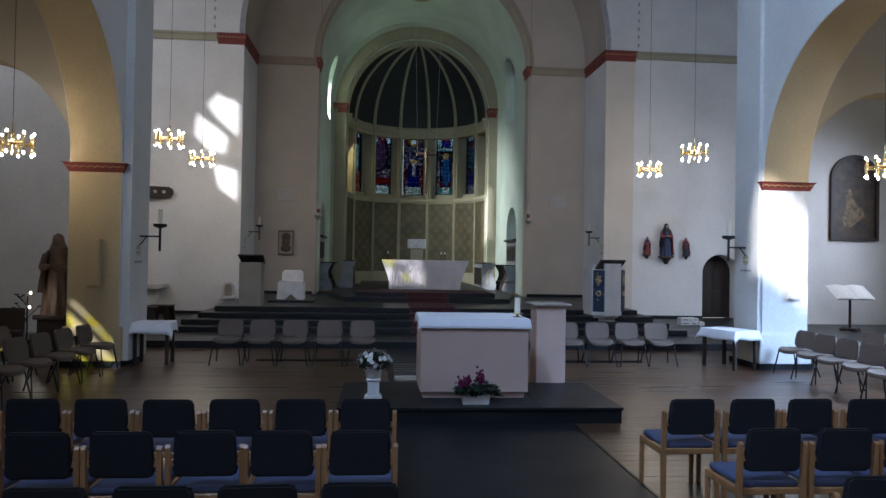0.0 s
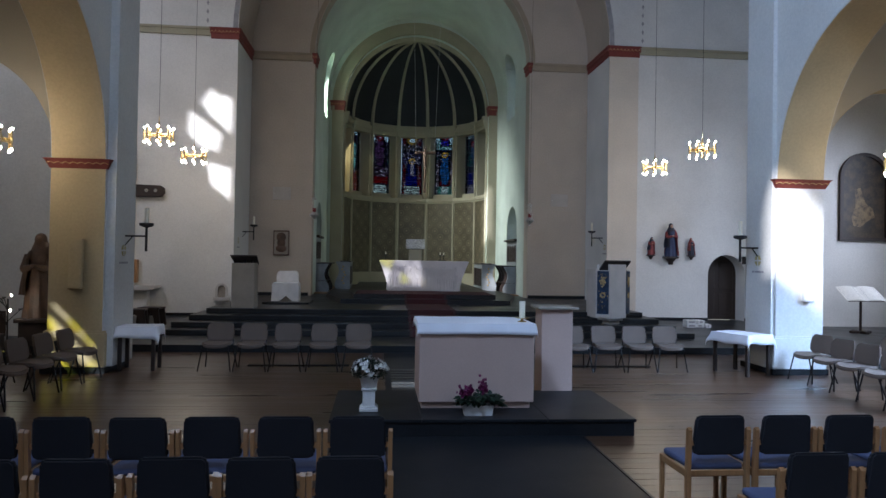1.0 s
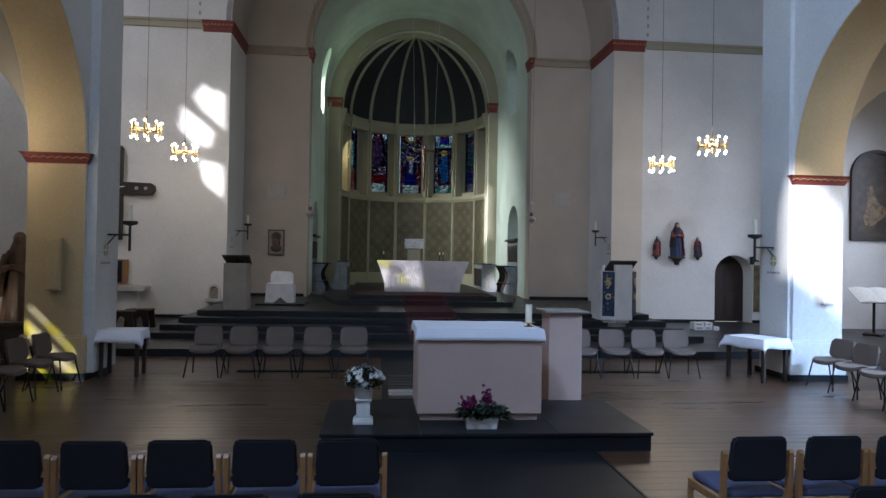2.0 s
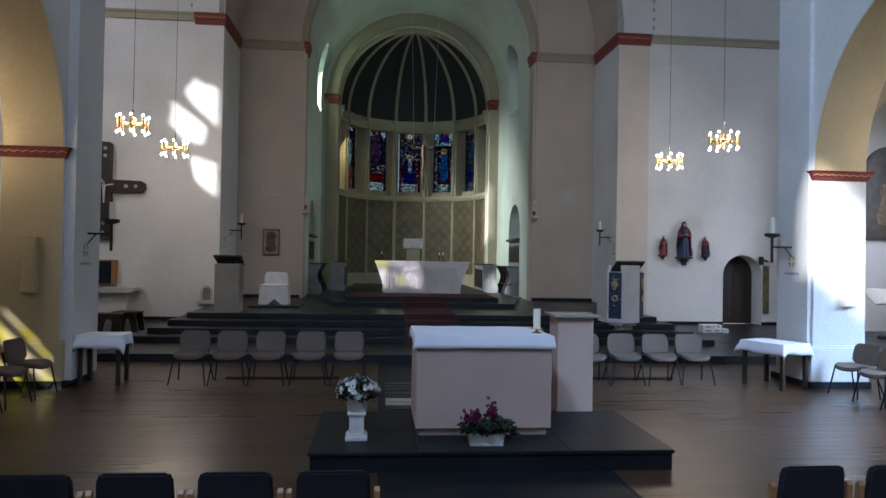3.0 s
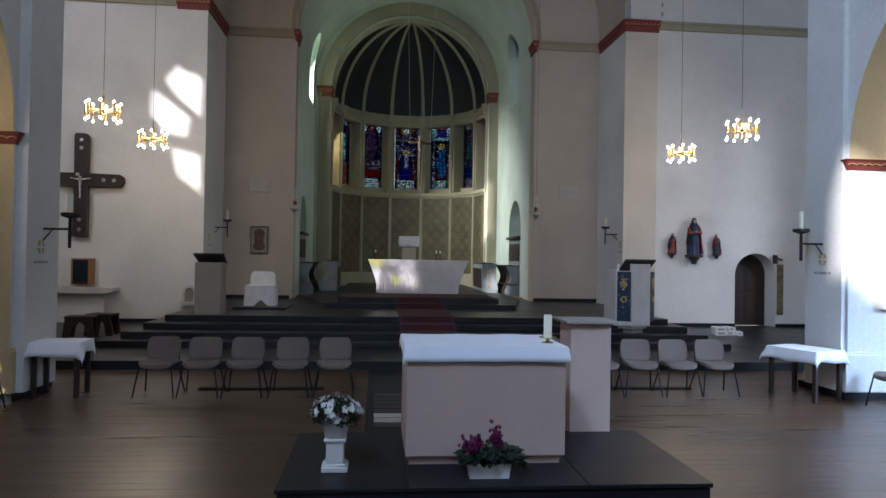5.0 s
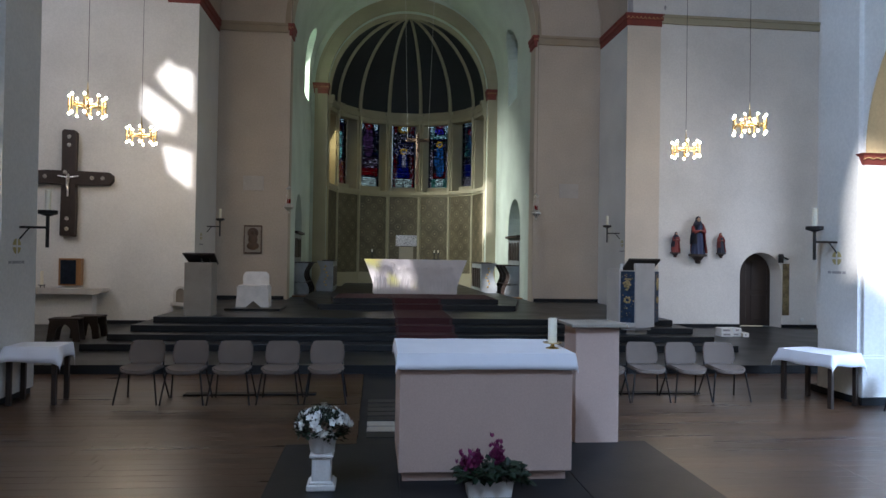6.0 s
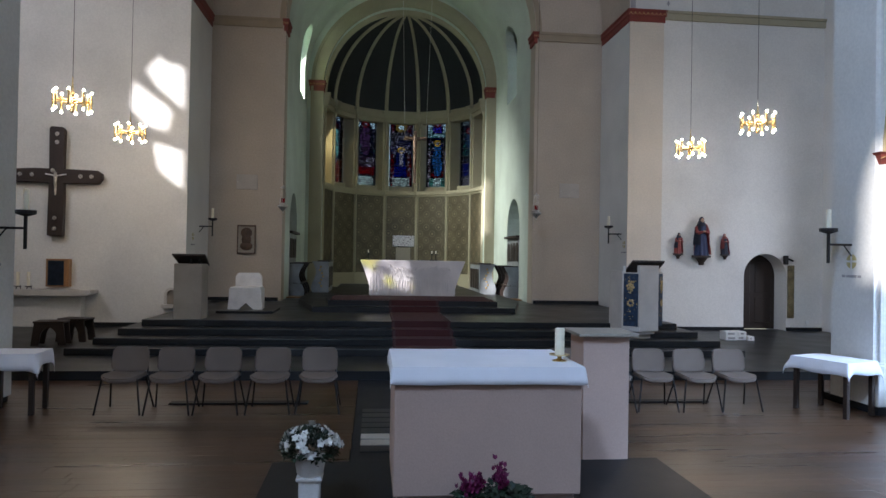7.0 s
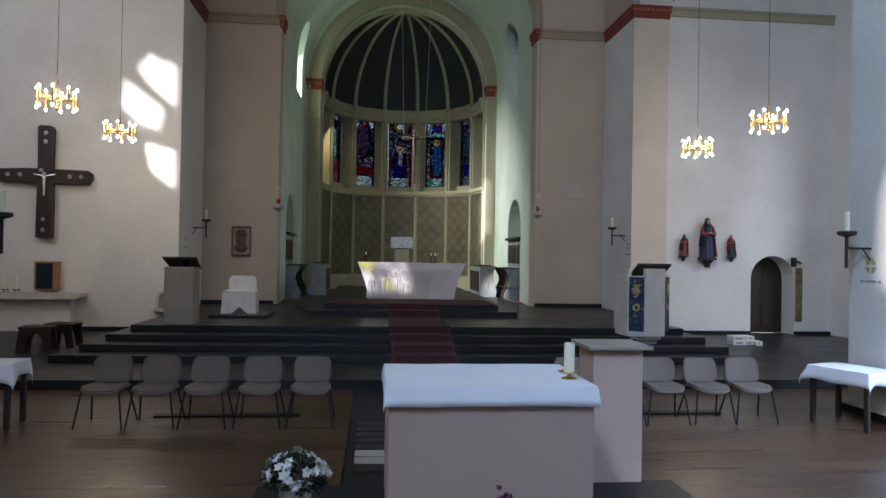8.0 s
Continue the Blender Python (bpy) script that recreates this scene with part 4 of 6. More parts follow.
def pedestal_flowers():
    r = random.Random(5)
    t = thing("flower_pedestal", "white glazed pedestal urn with a panelled square shaft", "pedestal", pose(0.705, 10.22, 0.19))
    bm = bmesh.new()
    rbox(bm, (-0.105, -0.105, 0), (0.105, 0.105, 0.045), 0.01)
    rbox(bm, (-0.09, -0.09, 0.04), (0.09, 0.09, 0.065), 0.012)
    part("foot", bm, GLAZED, t)
    bm = bmesh.new()
    rbox(bm, (-0.07, -0.07, 0.06), (0.07, 0.07, 0.24), 0.008)
    for sx in (-1, 1):
        box(bm, (sx * 0.052 - 0.008, -0.076, 0.085), (sx * 0.052 + 0.008, -0.069, 0.225))
    rbox(bm, (-0.088, -0.088, 0.235), (0.088, 0.088, 0.262), 0.01)
    part("shaft", bm, GLAZED, t)
    bm = bmesh.new()
    lathe(bm, [(0.075, 0.262), (0.09, 0.28), (0.1, 0.34), (0.112, 0.36), (0.114, 0.385), (0.1, 0.388), (0.095, 0.35)], n=28)
    part("urn", bm, GLAZED, t, "", True)
    f = thing("azalea", "round azalea bush with many white flowers and a few red ones", "plant", pose(0.705, 10.22, 0.555))
    bl, bw, br = bmesh.new(), bmesh.new(), bmesh.new()
    for k in range(700):
        d = rnd_dir(r, -0.25)
        c = Vector((d.x * 0.19, d.y * 0.17, 0.08 + d.z * 0.13)) * r.uniform(0.55, 1.0)
        leaf(bl, c, d + rnd_dir(r) * 0.8, Vector((0, 0, 1)) + d * 0.3, r.uniform(0.035, 0.06), 0.014)
    for k in range(54):
        d = rnd_dir(r, -0.1)
        c = Vector((d.x * 0.19, d.y * 0.17, 0.09 + d.z * 0.14)) * r.uniform(0.9, 1.06)
        red = d.x > 0.25 and d.y > 0.15 and d.z > 0.55
        for j in range(2):
            blossom(br if red else bw, c + rnd_dir(r) * 0.014, d, r.uniform(0.027, 0.038), r)
    part("foliage", bl, LEAF, f, "dark green small leaves")
    tagged(part("white_bloom", bw, PETAL_W, f, "white blossoms"), kind="stuff")
    part("red_bloom", br, PETAL_M, f, "pink-red blossoms")


pedestal_flowers()


def cyclamen_box():
    r = random.Random(8)
    t = thing("planter_box", "small white rectangular planter with rim", "planter", pose(1.915, 9.99, 0.19))
    bm = bmesh.new()
    vb = [(-0.155, -0.06), (0.155, -0.06), (0.155, 0.06), (-0.155, 0.06)]
    lo = [bm.verts.new((x, y, 0)) for x, y in vb]
    hi = [bm.verts.new((x * 1.1, y * 1.15, 0.115)) for x, y in vb]
    i2 = [bm.verts.new((x * 1.04, y * 1.0, 0.115)) for x, y in vb]
    i3 = [bm.verts.new((x * 1.02, y * 0.95, 0.09)) for x, y in vb]
    bm.faces.new(lo)
    bm.faces.new(i3)
    for a, b in ((lo, hi), (hi, i2), (i2, i3)):
        for k in range(4):
            bm.faces.new((a[k], a[(k + 1) % 4], b[(k + 1) % 4], b[k]))
    part("box", bm, PLASTIC_W, t)
    p = thing("cyclamen", "cyclamen with dark round leaves and magenta flowers", "plant", pose(1.915, 9.99, 0.28))
    bl, bp = bmesh.new(), bmesh.new()
    for k in range(330):
        x = r.uniform(-0.21, 0.27)
        y = r.uniform(-0.14, 0.13)
        z = 0.03 + 0.12 * math.sqrt(max(0, 1 - (x / 0.27) ** 2)) * r.uniform(0.2, 1)
        d = Vector((x * 2 + r.uniform(-0.4, 0.4), y * 3 + r.uniform(-0.4, 0.4), r.uniform(-0.5, 0.3)))
        leaf(bl, Vector((x, y, z)), d, Vector((r.uniform(-0.3, 0.3), r.uniform(-0.5, 0.1), 1)), r.uniform(0.05, 0.08), r.uniform(0.028, 0.04))
    for cx0, cz0, w, tall in ((-0.16, 0.14, 0.055, 0.045), (-0.10, 0.17, 0.03, 0.03), (0.055, 0.19, 0.042, 0.065)):
        for k in range(55):
            c = Vector((cx0 + r.gauss(0, w * 0.6), r.gauss(-0.02, 0.035), cz0 + r.gauss(0, tall * 0.7)))
            for j in range(3):
                leaf(bp, c, Vector((r.uniform(-0.6, 0.6), r.uniform(-0.6, 0.6), 1)), rnd_dir(r), r.uniform(0.03, 0.045), 0.016)
    part("foliage", bl, LEAF, p, "dark green leaves")
    tagged(part("magenta_bloom", bp, PETAL_M, p, "magenta flowers"), kind="stuff")


cyclamen_box()

# ---- chairs ----


def blue_chair():
    """Faces +y, origin on the floor under the seat's middle."""
    t = thing("upholstered_chair", "beech framed chair with blue seat and navy back pad", "chair", group="rows of nave chairs")
    bm = bmesh.new()
    rbox(bm, (-0.225, -0.21, 0.415), (0.225, 0.23, 0.465), 0.02, 3)
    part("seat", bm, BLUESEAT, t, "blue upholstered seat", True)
    bm = bmesh.new()
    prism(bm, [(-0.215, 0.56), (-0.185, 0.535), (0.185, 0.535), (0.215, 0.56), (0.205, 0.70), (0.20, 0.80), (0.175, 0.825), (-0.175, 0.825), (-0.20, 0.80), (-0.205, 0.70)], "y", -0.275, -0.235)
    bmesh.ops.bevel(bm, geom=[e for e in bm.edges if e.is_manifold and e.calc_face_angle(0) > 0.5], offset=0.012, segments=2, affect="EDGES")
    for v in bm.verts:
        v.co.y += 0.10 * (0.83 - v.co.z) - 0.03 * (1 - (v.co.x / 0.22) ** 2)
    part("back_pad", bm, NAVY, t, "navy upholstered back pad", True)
    for sx in (-1, 1):
        bm = bmesh.new()
        x = sx * 0.243
        prism(bm, [(-0.255, 0), (-0.215, 0), (-0.205, 0.42), (-0.225, 0.715), (-0.245, 0.735), (-0.262, 0.715), (-0.25, 0.42)], "x", x - 0.016, x + 0.016)
        part("rear_leg", bm, BEECH, t)
        bm = bmesh.new()
        rbox(bm, (x - 0.016, 0.185, 0), (x + 0.016, 0.225, 0.42), 0.006, 1)
        part("front_leg", bm, BEECH, t)
        bm = bmesh.new()
        rbox(bm, (x - 0.014, -0.22, 0.365), (x + 0.014, 0.225, 0.42), 0.006, 1)
        part("side_rail", bm, BEECH, t)
    for y in (-0.22, 0.19):
        bm = bmesh.new()
        rbox(bm, (-0.235, y, 0.37), (0.235, y + 0.022, 0.415), 0.005, 1)
        part("cross_rail", bm, BEECH, t)
    bm = bmesh.new()
    rbox(bm, (-0.235, -0.245, 0.60), (0.235, -0.225, 0.64), 0.005, 1)
    part("back_rail", bm, BEECH, t)
    for c in t.children:
        for v in c.data.vertices:
            v.co.x *= 0.92
    return t


rnd = random.Random(11)
first = None
for row_y, x_in, pitch, n in ((7.42, 0.67, -0.488, 10), (6.46, 0.66, -0.482, 9), (5.45, 0.69, -0.482, 7), (7.42, 3.27, 0.50, 8), (6.46, 3.38, 0.50, 6), (5.45, 3.38, 0.50, 5)):
    for k in range(n):
        m = pose(x_in + pitch * k + rnd.uniform(-0.008, 0.008), row_y + rnd.uniform(-0.015, 0.015), 0, 0, 0, rnd.uniform(-1.2, 1.2))
        if first is None:
            first = blue_chair()
            first.matrix_basis = m
        else:
            copy_thing(first, m)


def grey_chair():
    """Faces -y."""
    t = thing("stacking_chair", "grey-brown upholstered stacking chair on black tube legs", "chair", group="grey stacking chairs")
    bm = bmesh.new()
    out = []
    for k in range(28):
        a = 2 * math.pi * k / 28
        c, q = math.cos(a), math.sin(a)
        e = 0.55 if q < 0 else 0.45
        out.append((0.24 * math.copysign(abs(c) ** e, c) * (1.0 if q < 0 else 0.93), -0.015 + 0.225 * math.copysign(abs(q) ** (0.75 if q < 0 else 0.45), q)))
    prism(bm, out, "z", 0.395, 0.45)
    bmesh.ops.bevel(bm, geom=[e for e in bm.edges if e.is_manifold and e.calc_face_angle(0) > 1.0], offset=0.016, segments=2, affect="EDGES")
    for v in bm.verts:
        v.co.z += 0.02 * (v.co.x / 0.23) ** 2 - 0.025 * max(0, (-v.co.y - 0.13) / 0.11) - 0.012 * (1 if v.co.z > 0.43 and abs(v.co.x) < 0.15 and abs(v.co.y) < 0.12 else 0)
    part("seat", bm, GREYFAB, t, "grey-brown upholstered seat", True)
    bm = bmesh.new()
    prism(bm, [(-0.205, 0.475), (-0.17, 0.458), (0.17, 0.458), (0.205, 0.475), (0.225, 0.52), (0.228, 0.60), (0.218, 0.70), (0.20, 0.74), (0.165, 0.758), (-0.165, 0.758), (-0.20, 0.74), (-0.218, 0.70), (-0.228, 0.60), (-0.225, 0.52)], "y", 0.20, 0.235)
    bmesh.ops.bevel(bm, geom=[e for e in bm.edges if e.is_manifold and e.calc_face_angle(0) > 0.5], offset=0.012, segments=2, affect="EDGES")
    for v in bm.verts:
        v.co.y += 0.18 * (v.co.z - 0.5) - 0.05 * (v.co.x / 0.22) ** 2
    part("backrest", bm, GREYFAB, t, "grey-brown upholstered backrest", True)
    for sx in (-1, 1):
        for y0, y1 in ((-0.17, -0.235), (0.12, 0.26)):
            bm = bmesh.new()
            tube(bm, (sx * 0.265, y1, 0), (sx * 0.205, y0, 0.41), 0.011, 8)
            part("leg", bm, BLACKMETAL, t)
        bm = bmesh.new()
        tube(bm, (sx * 0.205, -0.18, 0.42), (sx * 0.205, 0.19, 0.42), 0.011, 8)
        tube(bm, (sx * 0.205, 0.19, 0.42), (sx * 0.19, 0.255, 0.60), 0.011, 8)
        part("side_frame", bm, BLACKMETAL, t)
    bm = bmesh.new()
    rbox(bm, (-0.17, 0.235, 0.46), (0.17, 0.25, 0.60), 0.006, 1)
    for v in bm.verts:
        v.co.y += 0.16 * (v.co.z - 0.5) + 0.004
    part("back_shell", bm, BLACKMETAL, t, "black plastic back shell")
    return t


first = None
SPOTS = [(x, 14.2, 0) for x in (-1.87, -1.30, -0.73, -0.13, 0.45)] + [(x, 14.2, 0) for x in (3.66, 4.22, 4.79, 5.36, 5.93)]
SPOTS += [(-3.70 - 0.05 * k, 13.2 - 0.60 * k, 84 - k) for k in range(5)] + [(-4.75, 12.75, 80), (-4.8, 12.05, 80)]
SPOTS += [(7.92 - 0.04 * k, 13.15 - 0.60 * k, -82 + k) for k in range(5)] + [(8.95, 12.85 - 0.6 * k, -82) for k in range(4)]
for x, y, a in SPOTS:
    m = pose(x + rnd.uniform(-0.01, 0.01), y + rnd.uniform(-0.02, 0.02), 0, 0, 0, a + rnd.uniform(-2.5, 2.5))
    if first is None:
        first = grey_chair()
        first.matrix_basis = m
    else:
        copy_thing(first, m)

# ---- side tables ----


def side_table(m, w, d, h, cloth_label, seed, drops):
    t = thing("side_table", "dark wooden side table with square legs", "table", m)
    bm = bmesh.new()
    rbox(bm, (-w / 2, -d / 2, h - 0.03), (w / 2, d / 2, h), 0.005, 1)
    part("tabletop", bm, WALNUT, t)
    bm = bmesh.new()
    for sy in (-1, 1):
        box(bm, (-w / 2 + 0.05, sy * (d / 2 - 0.05) - 0.01, h - 0.12), (w / 2 - 0.05, sy * (d / 2 - 0.05) + 0.01, h - 0.03))
    part("apron", bm, WALNUT, t)
    for sx in (-1, 1):
        for sy in (-1, 1):
            bm = bmesh.new()
            rbox(bm, (sx * (w / 2 - 0.05) - 0.028, sy * (d / 2 - 0.05) - 0.028, 0), (sx * (w / 2 - 0.05) + 0.028, sy * (d / 2 - 0.05) + 0.028, h - 0.03), 0.004, 1)
            part("leg", bm, WALNUT, t)
    c = drape("table_cloth", cloth_label, -w / 2, -d / 2, w / 2, d / 2, h + 0.006, drops, 0.018, 30, seed=seed)
    c.matrix_basis = m
    return t


side_table(pose(-3.13, 14.22, 0, 0, 0, 3), 0.62, 0.5, 0.72, "white linen cloth hanging in folds over the side table", 4, (0.18, 0.21, 0.2, 0.18))
side_table(pose(7.15, 13.97, 0, 0, 0, 20), 0.60, 0.80, 0.70, "white linen cloth with hanging corners on the side table", 9, (0.18, 0.17, 0.17, 0.16))

# low dark floor strips behind the chair rows
for x0, x1 in ((-1.45, 0.3), (3.9, 5.75)):
    t = thing("floor_duct", "low dark strip on the floor behind the chairs", "duct", pose(x0, 14.55, 0))
    bm = bmesh.new()
    rbox(bm, (0, 0, 0), (x1 - x0, 0.16, 0.022), 0.008, 1)
    part("cover", bm, SLATE, t)

# ---- niche backs and chancel windows ----
bm = bmesh.new()
box(bm, (-2.6, 26.7, 0), (-2.2, 29.1, 4.2))
box(bm, (6.5, 26.7, 0), (6.9, 29.1, 4.2))
structure("wall_niche_backs", bm, PLASTER_GREEN, "pale green plastered backs of the stall niches", "wall")


def clear_glass():
    m = bpy.data.materials.new("pale_leaded_glass")
    m.use_nodes = True
    n, l = m.node_tree.nodes, m.node_tree.links
    n.remove(n["Principled BSDF"])
    tr = n.new("ShaderNodeBsdfTranslucent")
    tp = n.new("ShaderNodeBsdfTransparent")
    tr.inputs["Color"].default_value = (0.85, 0.92, 0.80, 1)
    tp.inputs["Color"].default_value = (0.80, 0.92, 0.78, 1)
    mx = n.new("ShaderNodeMixShader")
    mx.inputs["Fac"].default_value = 0.6
    l.new(tr.outputs["BSDF"], mx.inputs[1])
    l.new(tp.outputs["BSDF"], mx.inputs[2])
    l.new(mx.outputs["Shader"], n["Material Output"].inputs["Surface"])
    return m


CLEAR = clear_glass()
bm = bmesh.new()
box(bm, (-1.96, WY0, 7.5), (-1.94, WY1, 9.95))
w = structure("window_8", bm, CLEAR, "pale round-headed chancel window", "window")
w.visible_shadow = False
bm = bmesh.new()
for z in (8.0, 8.5, 9.0, 9.5):
    box(bm, (-1.97, WY0, z), (-1.93, WY1, z + 0.025))
box(bm, (-1.97, 29.79, 7.5), (-1.93, 29.81, 9.95))
part("window_bars", bm, IRON, w, "dark iron window bars")

# ---- door in the transept ----
bm = bmesh.new()
box(bm, (DX0 - 0.1, YT + 0.55, LEV_A), (DX1 + 0.1, YT + 0.62, 2.4))
d = structure("door_1", bm, WALNUT, "dark brown panelled wooden door", "door")
bm = bmesh.new()
for x0, x1, z0, z1 in ((DX0 + 0.1, DX0 + 0.48, 0.3, 1.0), (DX0 + 0.1, DX0 + 0.48, 1.12, 1.95), (DX0 + 0.62, DX1 - 0.1, 0.3, 1.0), (DX0 + 0.62, DX1 - 0.1, 1.12, 1.95)):
    rbox(bm, (x0, YT + 0.53, z0), (x1, YT + 0.552, z1), 0.01, 1)
part("door_panels", bm, WALNUT, d)

# ---- high altar ----


def high_altar():
    t = thing("high_altar", "pale carved stone altar, flared, with a frieze of figures", "altar", pose(2.18, 24.3, LEV_G))
    bm = bmesh.new()
    h = 0.93
    w0, w1 = 1.13, 1.40
    d0, d1 = 0.38, 0.46
    n = 12
    rings = []
    for j in range(n + 1):
        f = j / n
        g = max(0.0, (f - 0.12) / 0.88) ** 1.25
        w, dd = w0 + (w1 - w0) * g, d0 + (d1 - d0) * g
        rings.append([bm.verts.new((x, y, h * f)) for x, y in ((-w, -dd), (w, -dd), (w, dd), (-w, dd))])
    for a, b in zip(rings, rings[1:]):
        for k in range(4):
            bm.faces.new((a[k], a[(k + 1) % 4], b[(k + 1) % 4], b[k]))
    bm.faces.new(rings[0])
    bm.faces.new(rings[-1])
    part("body", bm, MARBLE, t)
    r = random.Random(21)
    bm = bmesh.new()
    # worn relief figures: heads, bowed shoulders with nested folds, and long falling robes, joined as one carved frieze
    n = 12
    for k in range(n):
        x = -1.04 + 2.08 * k / (n - 1) + r.uniform(-0.02, 0.02)
        hh = r.uniform(0.66, 0.80)
        yy = lambda z: -0.385 - 0.085 * max(0.0, z - 0.1)
        side = -1 if k < n / 2 else 1
        ball(bm, (x - side * 0.03, yy(hh) - 0.012, hh), 0.04, 0.85, 0.6, 1.15, 10, 7)
        for j in range(5):
            rad = 0.045 + 0.032 * j
            pts = [(x + rad * math.cos(q), hh - 0.13 + rad * 1.15 * math.sin(q)) for q in [radians(20 + side * 55 + 140 * i / 7) for i in range(8)]]
            for p, q in zip(pts, pts[1:]):
                tube(bm, (p[0], yy(p[1]) - 0.006, p[1]), (q[0], yy(q[1]) - 0.006, q[1]), 0.014, 6)
        for j in range(6):
            xx = x - 0.08 + 0.032 * j
            zt = hh - r.uniform(0.2, 0.3)
            mid = (xx + r.uniform(-0.03, 0.03), yy(zt * 0.5) + 0.002, zt * 0.5)
            tube(bm, (xx + r.uniform(-0.02, 0.02), yy(0.03) + 0.004, 0.03), mid, r.uniform(0.018, 0.026), 6, 0.02)
            tube(bm, mid, (xx, yy(zt) - 0.002, zt), 0.02, 6, 0.012)
    tagged(part("frieze", bm, MARBLE, t, "carved frieze of robed figures", True), kind="stuff")
    bm = bmesh.new()
    rbox(bm, (-1.40, -0.465, h - 0.02), (1.40, 0.465, h + 0.015), 0.008, 1)
    part("mensa", bm, MARBLE, t)


high_altar()


def tabernacle():
    t = thing("tabernacle", "silver relief tabernacle box on a cream stone stele", "tabernacle", pose(1.99, 25.9, LEV_G))
    bm = bmesh.new()
    rbox(bm, (-0.21, -0.2, 0), (0.21, 0.2, 1.32), 0.01, 1)
    part("stele", bm, CREAM, t, "cream stone stele")
    bm = bmesh.new()
    rbox(bm, (-0.31, -0.26, 1.34), (0.31, 0.26, 1.66), 0.01, 1)
    part("box", bm, SILVER, t, "silver relief box")
    bm = bmesh.new()
    r = random.Random(3)
    for k in range(22):
        ball(bm, (-0.27 + 0.54 * (k % 11) / 10, -0.262, 1.43 + 0.14 * (k // 11) + r.uniform(-0.02, 0.02)), 0.028, 0.8, 0.6, 1.6, 8, 6)
    part("relief", bm, SILVER, t, "hammered silver relief", True)
    bm = bmesh.new()
    box(bm, (-0.16, -0.16, 1.32), (0.16, 0.16, 1.34))
    part("joint", bm, SLATE, t)


tabernacle()


def altar_stick(x, y):
    t = thing("candlestick", "small dark candlestick beside the tabernacle", "candlestick", pose(x, y, LEV_G + 0.945))
    bm = bmesh.new()
    lathe(bm, [(0.07, 0), (0.06, 0.015), (0.015, 0.03), (0.012, 0.16), (0.05, 0.18), (0.05, 0.19), (0.02, 0.192)], n=14)
    part("stand", bm, IRON, t, "", True)
    bm = bmesh.new()
    tube(bm, (0, 0, 0.19), (0, 0, 0.27), 0.018, 10)
    part("candle", bm, WAX, t)


altar_stick(0.98, 24.4)
altar_stick(2.72, 24.4)
altar_stick(2.83, 24.4)


def hanging_cross():
    t = thing("hanging_crucifix", "brown wooden crucifix hung on two wires before the apse", "crucifix", pose(2.57, 30.6, 5.9))
    bm = bmesh.new()
    rbox(bm, (-0.05, -0.03, -1.3), (0.05, 0.03, 0.62), 0.008, 1)
    rbox(bm, (-0.42, -0.031, 0.28), (0.42, 0.031, 0.40), 0.008, 1)
    part("cross", bm, CARVED, t, "brown wooden cross")
    bm = bmesh.new()
    for sx in (-1, 1):
        tube(bm, (sx * 0.38, 0, 0.38), (sx * 0.55, 0, 6.13), 0.005, 6)
    part("wires", bm, SILVER, t, "thin steel wires")
    bm = bmesh.new()
    ball(bm, (0, -0.06, 0.42), 0.055, 1, 1, 1.2)
    tube(bm, (0, -0.06, 0.36), (0.01, -0.06, -0.25), 0.08, 10, 0.06)
    tube(bm, (0, -0.06, -0.22), (0.0, -0.06, -0.75), 0.06, 10, 0.03)
    for sx in (-1, 1):
        tube(bm, (0, -0.05, 0.28), (sx * 0.38, -0.04, 0.38), 0.03, 8)
    part("carving", bm, CARVED, t, "plain carved wooden shape", True)


hanging_cross()

# carpet down the steps
bm = bmesh.new()
x0, x1, e = 1.50, 2.68, 0.012
path = [(23.75, LEV_G), (21.82, LEV_G), (21.82, LEV_F), (21.4, LEV_F), (21.4, LEV_E), (19.25, LEV_E), (19.25, LEV_D), (18.8, LEV_D), (18.8, LEV_C), (18.35, LEV_C), (18.35, LEV_B), (17.9, LEV_B), (17.9, LEV_A), (17.75, LEV_A)]
up = [(y - e, z + e) for y, z in path]
prism(bm, up + [(y + 0.002, z + 0.001) for y, z in reversed(path)], "x", x0, x1)
tagged(part("carpet_runner", bm, CARPET, None), "dark red carpet runner down the altar steps", "carpet")
bm = bmesh.new()
for xa in (x0 + 0.01, x1 - 0.06):
    prism(bm, [(y - 0.004, z + 0.004) for y, z in up] + list(reversed(up)), "x", xa, xa + 0.05)
part("border", bm, mat("dark_carpet_border", (0.06, 0.03, 0.03), 0.95, 0.1, 3, 200, 0.2), bpy.data.objects["carpet_runner"], "dark woven border")

bm = bmesh.new()
box(bm, (0.12, 21.86, LEV_G), (4.06, 23.75, LEV_G + 0.008))
tagged(part("altar_carpet", bm, CARPET, None), "dark red carpet on the platform before the high altar", "carpet")

# ---- choir stalls ----


def scroll(u0, u1, amp, h, n=22):
    """Outline of a panel with one straight edge at u1 and an S-curved edge about u0."""
    edge = [(u0 + amp * math.sin(2 * math.pi * (0.08 + 1.05 * i / n)) * (0.75 + 0.45 * abs(i / n - 0.5)), h * i / n) for i in range(n + 1)]
    return [(u1, 0)] + edge + [(u1, h)]


